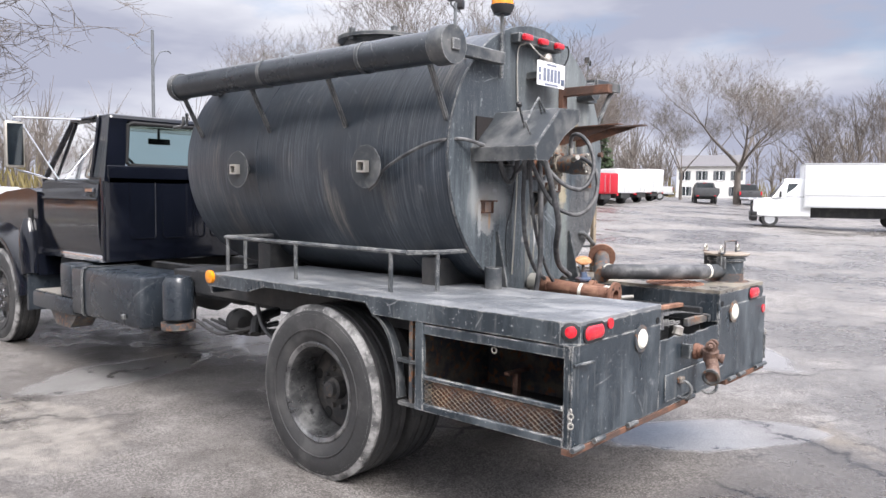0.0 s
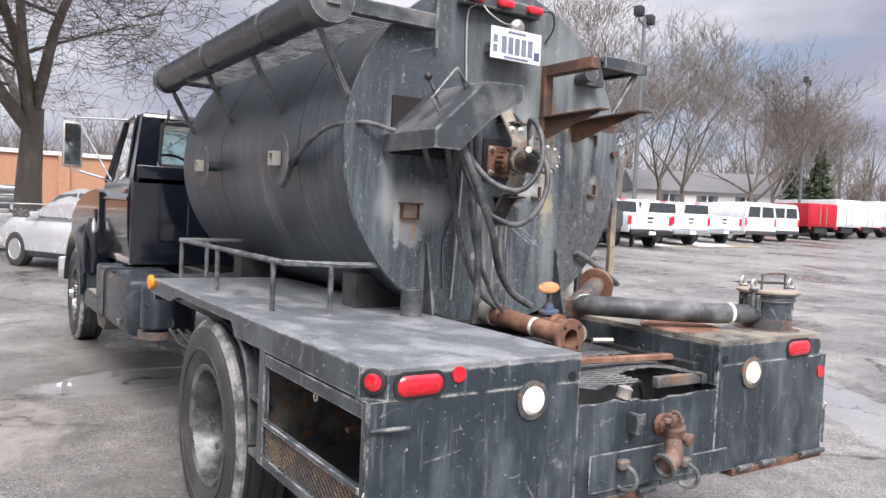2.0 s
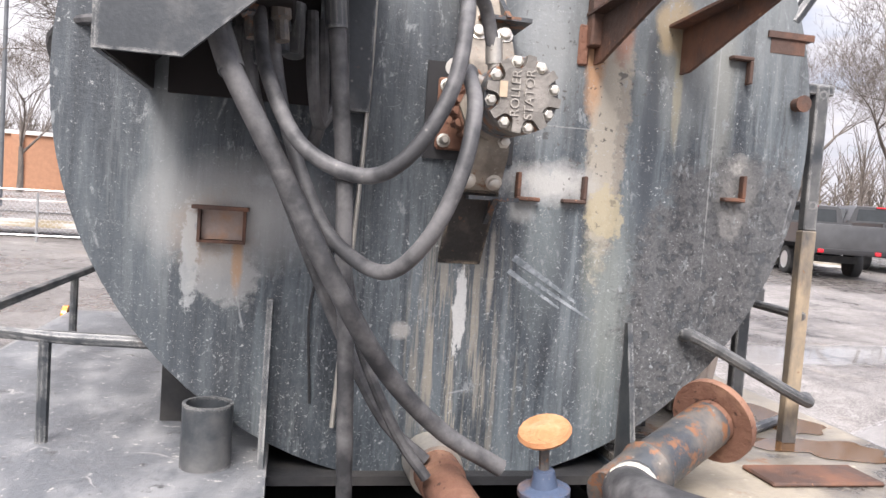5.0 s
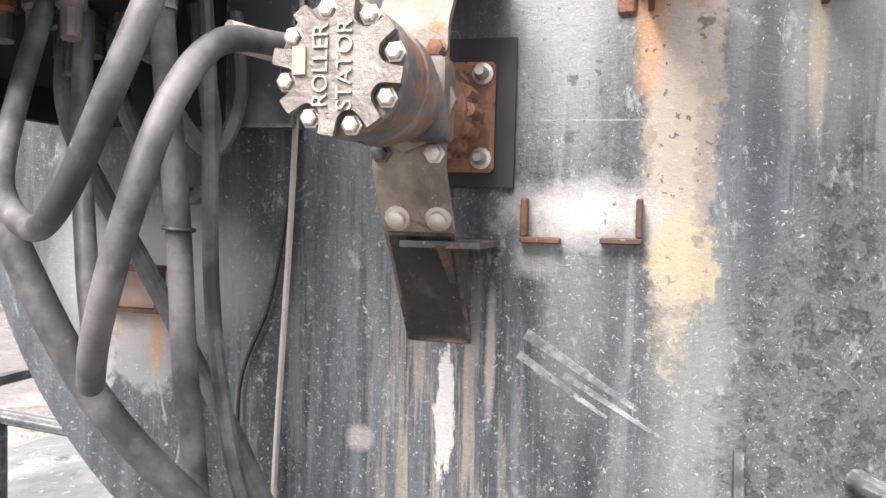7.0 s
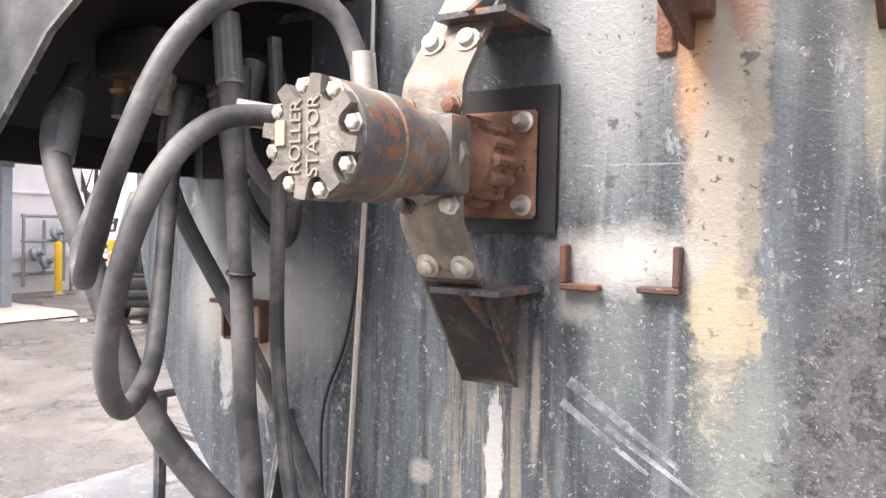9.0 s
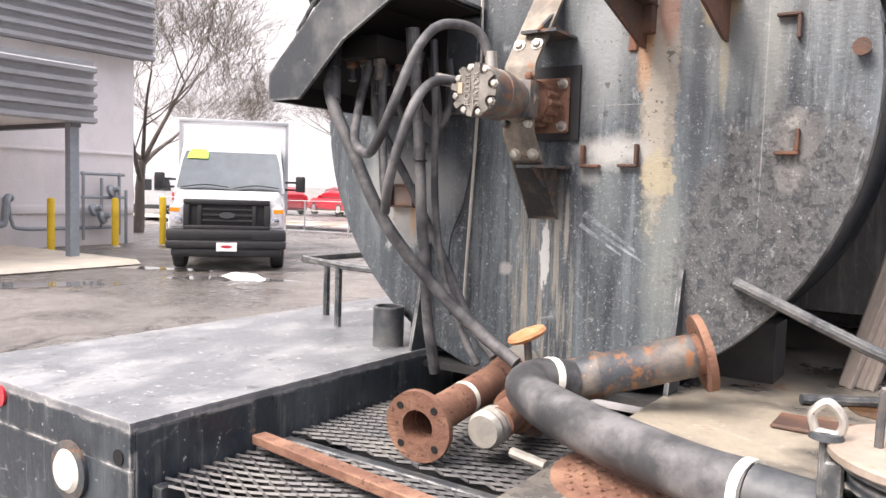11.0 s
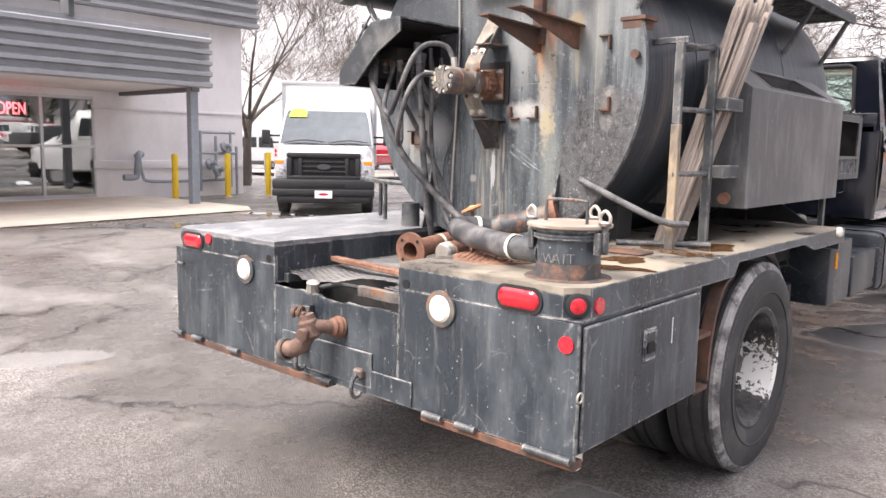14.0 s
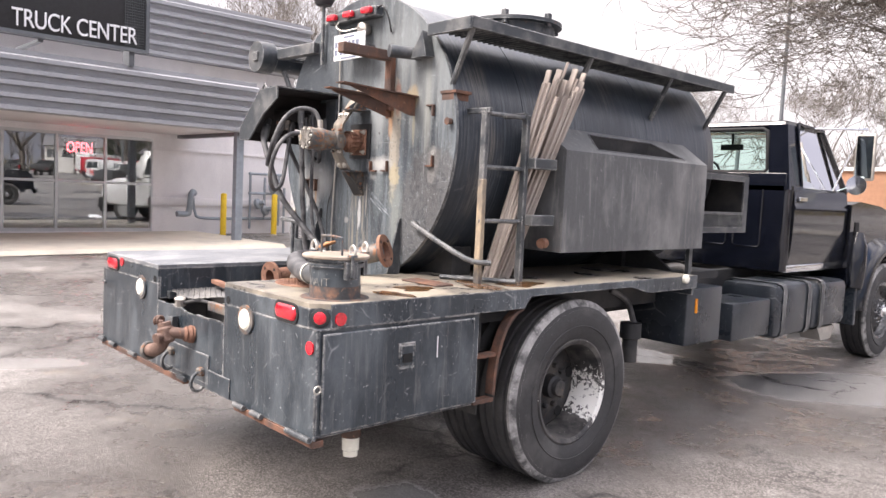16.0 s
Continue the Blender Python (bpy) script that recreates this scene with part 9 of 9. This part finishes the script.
# distant bare woods
rnd = random.Random(5)
g = Geo()
for k in range(760):
    a = radians(rnd.uniform(-8, 128))
    dd = rnd.uniform(95, 150)
    x, y = dd * math.cos(a), dd * math.sin(a)
    if abs(math.degrees(a) - 20.3) < 5 and dd < 128:
        continue
    z, h = ground_z(x, y), rnd.uniform(7, 15)
    g.cyl((x, y, z), (x + rnd.uniform(-0.5, 0.5), y + rnd.uniform(-0.5, 0.5), z + h * 0.55), 0.16, 0.08, n=4, caps=False)
    for j in range(26):
        p = Vector((x, y, z + h * rnd.uniform(0.2, 0.6)))
        q = p + Vector((rnd.uniform(-2.4, 2.4), rnd.uniform(-2.4, 2.4), rnd.uniform(0.5, h * 0.42)))
        g.cyl(p, q, 0.055, 0.02, n=3, caps=False)
solid("far_woods", g, M_BARK, "distant belt of bare brown woodland", "woods", kind="stuff", smooth=0)
g = Geo()
for k in range(900):
    a = radians(rnd.uniform(-10, 130))
    dd = rnd.uniform(90, 155)
    x, y = dd * math.cos(a), dd * math.sin(a)
    if abs(math.degrees(a) - 20.3) < 5 and dd < 128:
        continue
    z = ground_z(x, y)
    for j in range(5):
        p = Vector((x + rnd.uniform(-2, 2), y + rnd.uniform(-2, 2), z))
        g.cyl(p, p + Vector((rnd.uniform(-1, 1), rnd.uniform(-1, 1), rnd.uniform(1.5, 3.6))), 0.12, 0.03, n=3, caps=False)
solid("far_brush", g, M_SHRUB, "dull brown brush below distant trees", "brush", kind="stuff", smooth=0)


def evergreen(x, y, h):
    t = thing("evergreen_tree", "dull green conical evergreen tree", "tree", "evergreens")
    t.matrix_basis = at_ground(x, y, 0)
    part("trunk", Geo().cyl((0, 0, -0.2), (0, 0, h * 0.95), 0.16, 0.03, n=8), M_BARK, t)
    gg, rn = Geo(), random.Random(int(x * 10))
    for k in range(520):
        z = h * rn.uniform(0.1, 1.0)
        a, r = rn.uniform(0, 6.283), (h - z) * 0.34 + 0.1
        rr = r * rn.uniform(0.55, 1.0)
        p = Vector((rr * 0.3 * math.cos(a), rr * 0.3 * math.sin(a), z))
        q = Vector((rr * math.cos(a), rr * math.sin(a), z - rr * 0.25))
        s = Vector((-math.sin(a), math.cos(a), 0)) * 0.16 * r
        gg.add([p, q + s, q - s, q + Vector((0, 0, 0.12))], [(0, 1, 3), (0, 3, 2), (0, 2, 1)])
    part("crown", gg, M_EVERGREEN, t, smooth=0)


evergreen(52.5, 30.5, 7.0)
evergreen(60.5, 37.5, 7.5)

# ---- poles, houses, fence ----


def light_pole(x, y, h, heads=2):
    p = thing("street_lamp", "tall grey lot light pole with flood heads", "light pole", "lot lights")
    p.matrix_basis = at_ground(x, y, 25)
    part("pole", Geo().cyl((0, 0, -0.1), (0, 0, h), 0.11, 0.075, n=12), M_SIDINGDARK, p)
    if not heads:
        part("lamp_arm", Geo().tube([(0, 0, h - 2.2), (0.5, 0, h - 1.2), (1.2, 0, h - 0.9), (1.6, 0, h - 0.95)], 0.035, 6), M_SIDINGDARK, p)
        return
    part("cross_arm", Geo().tube([(-0.75, 0, h - 0.05), (-0.7, 0, h - 0.25), (0.7, 0, h - 0.25), (0.75, 0, h - 0.05)], 0.04, 6, 0), M_SIDINGDARK, p)
    for s in (-1, 1):
        part("flood_head", Geo().box(s * 0.75 - 0.22, s * 0.75 + 0.22, -0.18, 0.18, h - 0.08, h + 0.32, 0.04), M_BLACKPLASTIC, p)


light_pole(22.3, 20.8, 9.5)
light_pole(48.6, 29.6, 10.8)
light_pole(17.1, 38.0, 9.2, 0)
light_pole(-12.4, 35.0, 11.5)


def house(x, y, yaw, w, d, h, roof, windows, label):
    b = thing("house", label, "house", "far houses")
    b.matrix_basis = at_ground(x, y, yaw)
    part("wall", Geo().box(-w / 2, w / 2, 0, d, -0.6, h), M_HOUSE, b, smooth=0)
    part("roof", Geo().prism([(-0.4, h), (d / 2, h + roof), (d + 0.4, h)], "x", -w / 2 - 0.3, w / 2 + 0.3), M_ROOF, b, smooth=0)
    for wx, wz in windows:
        wd = part("window", Geo().box(wx - 0.45, wx + 0.45, -0.05, -0.001, wz, wz + 1.3), M_DARKGLASS, b, smooth=0)
        part("frame", Geo().box(wx - 0.04, wx + 0.04, -0.07, -0.05, wz, wz + 1.3).box(wx - 0.5, wx + 0.5, -0.08, -0.051, wz - 0.08, wz), M_WHITE, wd, smooth=0)
        for s in (-1, 1):
            part("shutter", Geo().box(wx + s * 0.65 - 0.17, wx + s * 0.65 + 0.17, -0.06, -0.001, wz, wz + 1.3), M_SIDINGDARK, wd, smooth=0)


house(105.9, 42.7, -70, 9.5, 7, 4.6, 1.8, ((-3.6, 2.6), (-1.2, 2.6), (1.2, 2.6), (3.6, 2.6), (-3.4, 0.3), (3.4, 0.3)), "white two-storey house with dark shutters")
house(48.0, 37.0, -35, 11, 7, 2.9, 1.8, ((-3.0, 1.3), (0.0, 1.3), (3.0, 1.3)), "low white house with a grey roof")
house(62.0, 44.0, -35, 9, 7, 3.0, 2.2, ((-2.0, 1.2), (2.0, 1.2)), "pale house behind the trees")
store = thing("building", "long low tan and orange brick store across the road", "building")
part("wall", Geo().box(-48, 14, 62, 78, -1.0, 4.6), M_BRICK, store, smooth=0)
part("roof_band", Geo().box(-48.2, 14.2, 61.8, 78.2, 4.6, 4.9), M_HOUSE, store, smooth=0)
for k in range(9):
    part("pilaster", Geo().box(-40 + k * 6.4, -39.2 + k * 6.4, 61.7, 62.0, -0.5, 4.6), M_BRICK, store, smooth=0)
for k in range(2):
    part("window", Geo().box(-30 + k * 5, -27 + k * 5, 61.95, 61.99, 1.4, 3.2), M_DARKGLASS, store, smooth=0)
rs = thing("road_sign", "red and white roadside sign with plain bars", "sign")
rs.matrix_basis = at_ground(9.6, 56.5, -10)
part("pole", Geo().cyl((0, 0, 0), (0, 0, 4.6), 0.12, n=8), M_WHITE, rs)
part("panel", Geo().box(-0.85, 0.85, -0.15, 0.15, 5.1, 6.0, 0.03), M_REDPAINT, rs)
part("panel", Geo().box(-0.8, 0.8, -0.15, 0.15, 4.6, 5.05, 0.03), M_WHITE, rs)
part("bar", Geo().box(-0.5, 0.5, -0.19, -0.151, 5.45, 5.7), M_WHITE, rs)

fence = thing("fence", "low chain-link fence along the lot edge", "fence")
g = Geo()
fx0, fx1 = -26.0, 8.0
for k in range(18):
    x = fx0 + k * 2.0
    y = 18.6 + 0.02 * x
    part("post", Geo().cyl((x, y, ground_z(x, y) - 0.1), (x, y, ground_z(x, y) + 1.15), 0.03, n=8), M_FRAME, fence)
for h in (0.08, 1.12):
    part("rail", Geo().cyl((fx0, 18.6 + 0.02 * fx0, ground_z(fx0, 18.6) + h), (fx1, 18.6 + 0.02 * fx1, ground_z(fx1, 18.6) + h), 0.02, n=6), M_FRAME, fence)
gg = Geo()
for k in range(280):
    x = fx0 + k * 0.12
    for s in (1, -1):
        a, b = (x, x + 1.0) if s > 0 else (x + 1.0, x)
        gg.cyl((a, 18.6 + 0.02 * a, ground_z(a, 18.6) + 0.1), (b, 18.6 + 0.02 * b, ground_z(b, 18.6) + 1.1), 0.003, n=3, caps=False)
part("mesh", gg, M_FRAME, fence)
g = Geo()
for x0, x1, y0, y1 in ((-60, 30, 19.6, 22.0), (-60, 30, 30.5, 31.5)):
    g.add([(x, y, ground_z(x, y) + 0.03) for x, y in ((x0, y0), (x1, y0), (x1, y1), (x0, y1))], [(0, 1, 2, 3)])
solid("verge", g, M_VERGE, "strip of dead grass with old snow by the road", "verge", kind="structure", smooth=0)
g = Geo()
rnd = random.Random(2)
for cx, cy, rx, ry in ((-9.55, 8.25, 0.52, 0.20),):
    n = 22
    top = [(cx + rx * 0.6 * math.cos(6.283 * k / n) * rnd.uniform(0.8, 1.15), cy + ry * 0.6 * math.sin(6.283 * k / n) * rnd.uniform(0.8, 1.15)) for k in range(n)]
    bot = [(cx + rx * math.cos(6.283 * k / n) * rnd.uniform(0.9, 1.1), cy + ry * math.sin(6.283 * k / n) * rnd.uniform(0.9, 1.1)) for k in range(n)]
    vs = [(x, y, ground_z(x, y) + 0.05 + rnd.uniform(0, 0.04)) for x, y in top] + [(x, y, ground_z(x, y)) for x, y in bot]
    g.add(vs, [tuple(range(n))] + [(k, n + k, n + (k + 1) % n, (k + 1) % n) for k in range(n)])
solid("snow_pile", g, M_SNOW, "small melting heap of old snow", "snow")
dr = thing("drain_cover", "dark iron storm drain grate in the asphalt", "drain")
dr.matrix_basis = at_ground(15.5, 10.0, -20)
part("grate", Geo().box(-0.8, 0.8, -0.3, 0.3, -0.02, 0.012, 0.004), M_GRILLE, dr)


def puddle(cx, cy, rx, ry, turn, seed):
    rn = random.Random(seed)
    n, pts = 40, []
    ph = [rn.uniform(0, 6.283) for _ in range(4)]
    for k in range(n):
        a = 2 * math.pi * k / n
        f = 1 + 0.22 * math.sin(2 * a + ph[0]) + 0.16 * math.sin(3 * a + ph[1]) + 0.10 * math.sin(5 * a + ph[2]) + 0.06 * math.sin(9 * a + ph[3])
        u, v = rx * f * math.cos(a), ry * f * math.sin(a)
        c, s_ = math.cos(radians(turn)), math.sin(radians(turn))
        x, y = cx + u * c - v * s_, cy + u * s_ + v * c
        pts.append((x, y, ground_z(x, y) + 0.004))
    solid("puddle", Geo().add(pts, [tuple(range(n))]), M_WATER, "shallow rainwater puddle lying on the asphalt", "puddle", "puddles", smooth=0)


puddle(-9.6, 8.0, 0.95, 0.35, 30, 3)
puddle(-12.2, 8.0, 1.1, 0.3, 20, 4)
puddle(-11.2, 5.2, 1.6, 0.3, 60, 5)
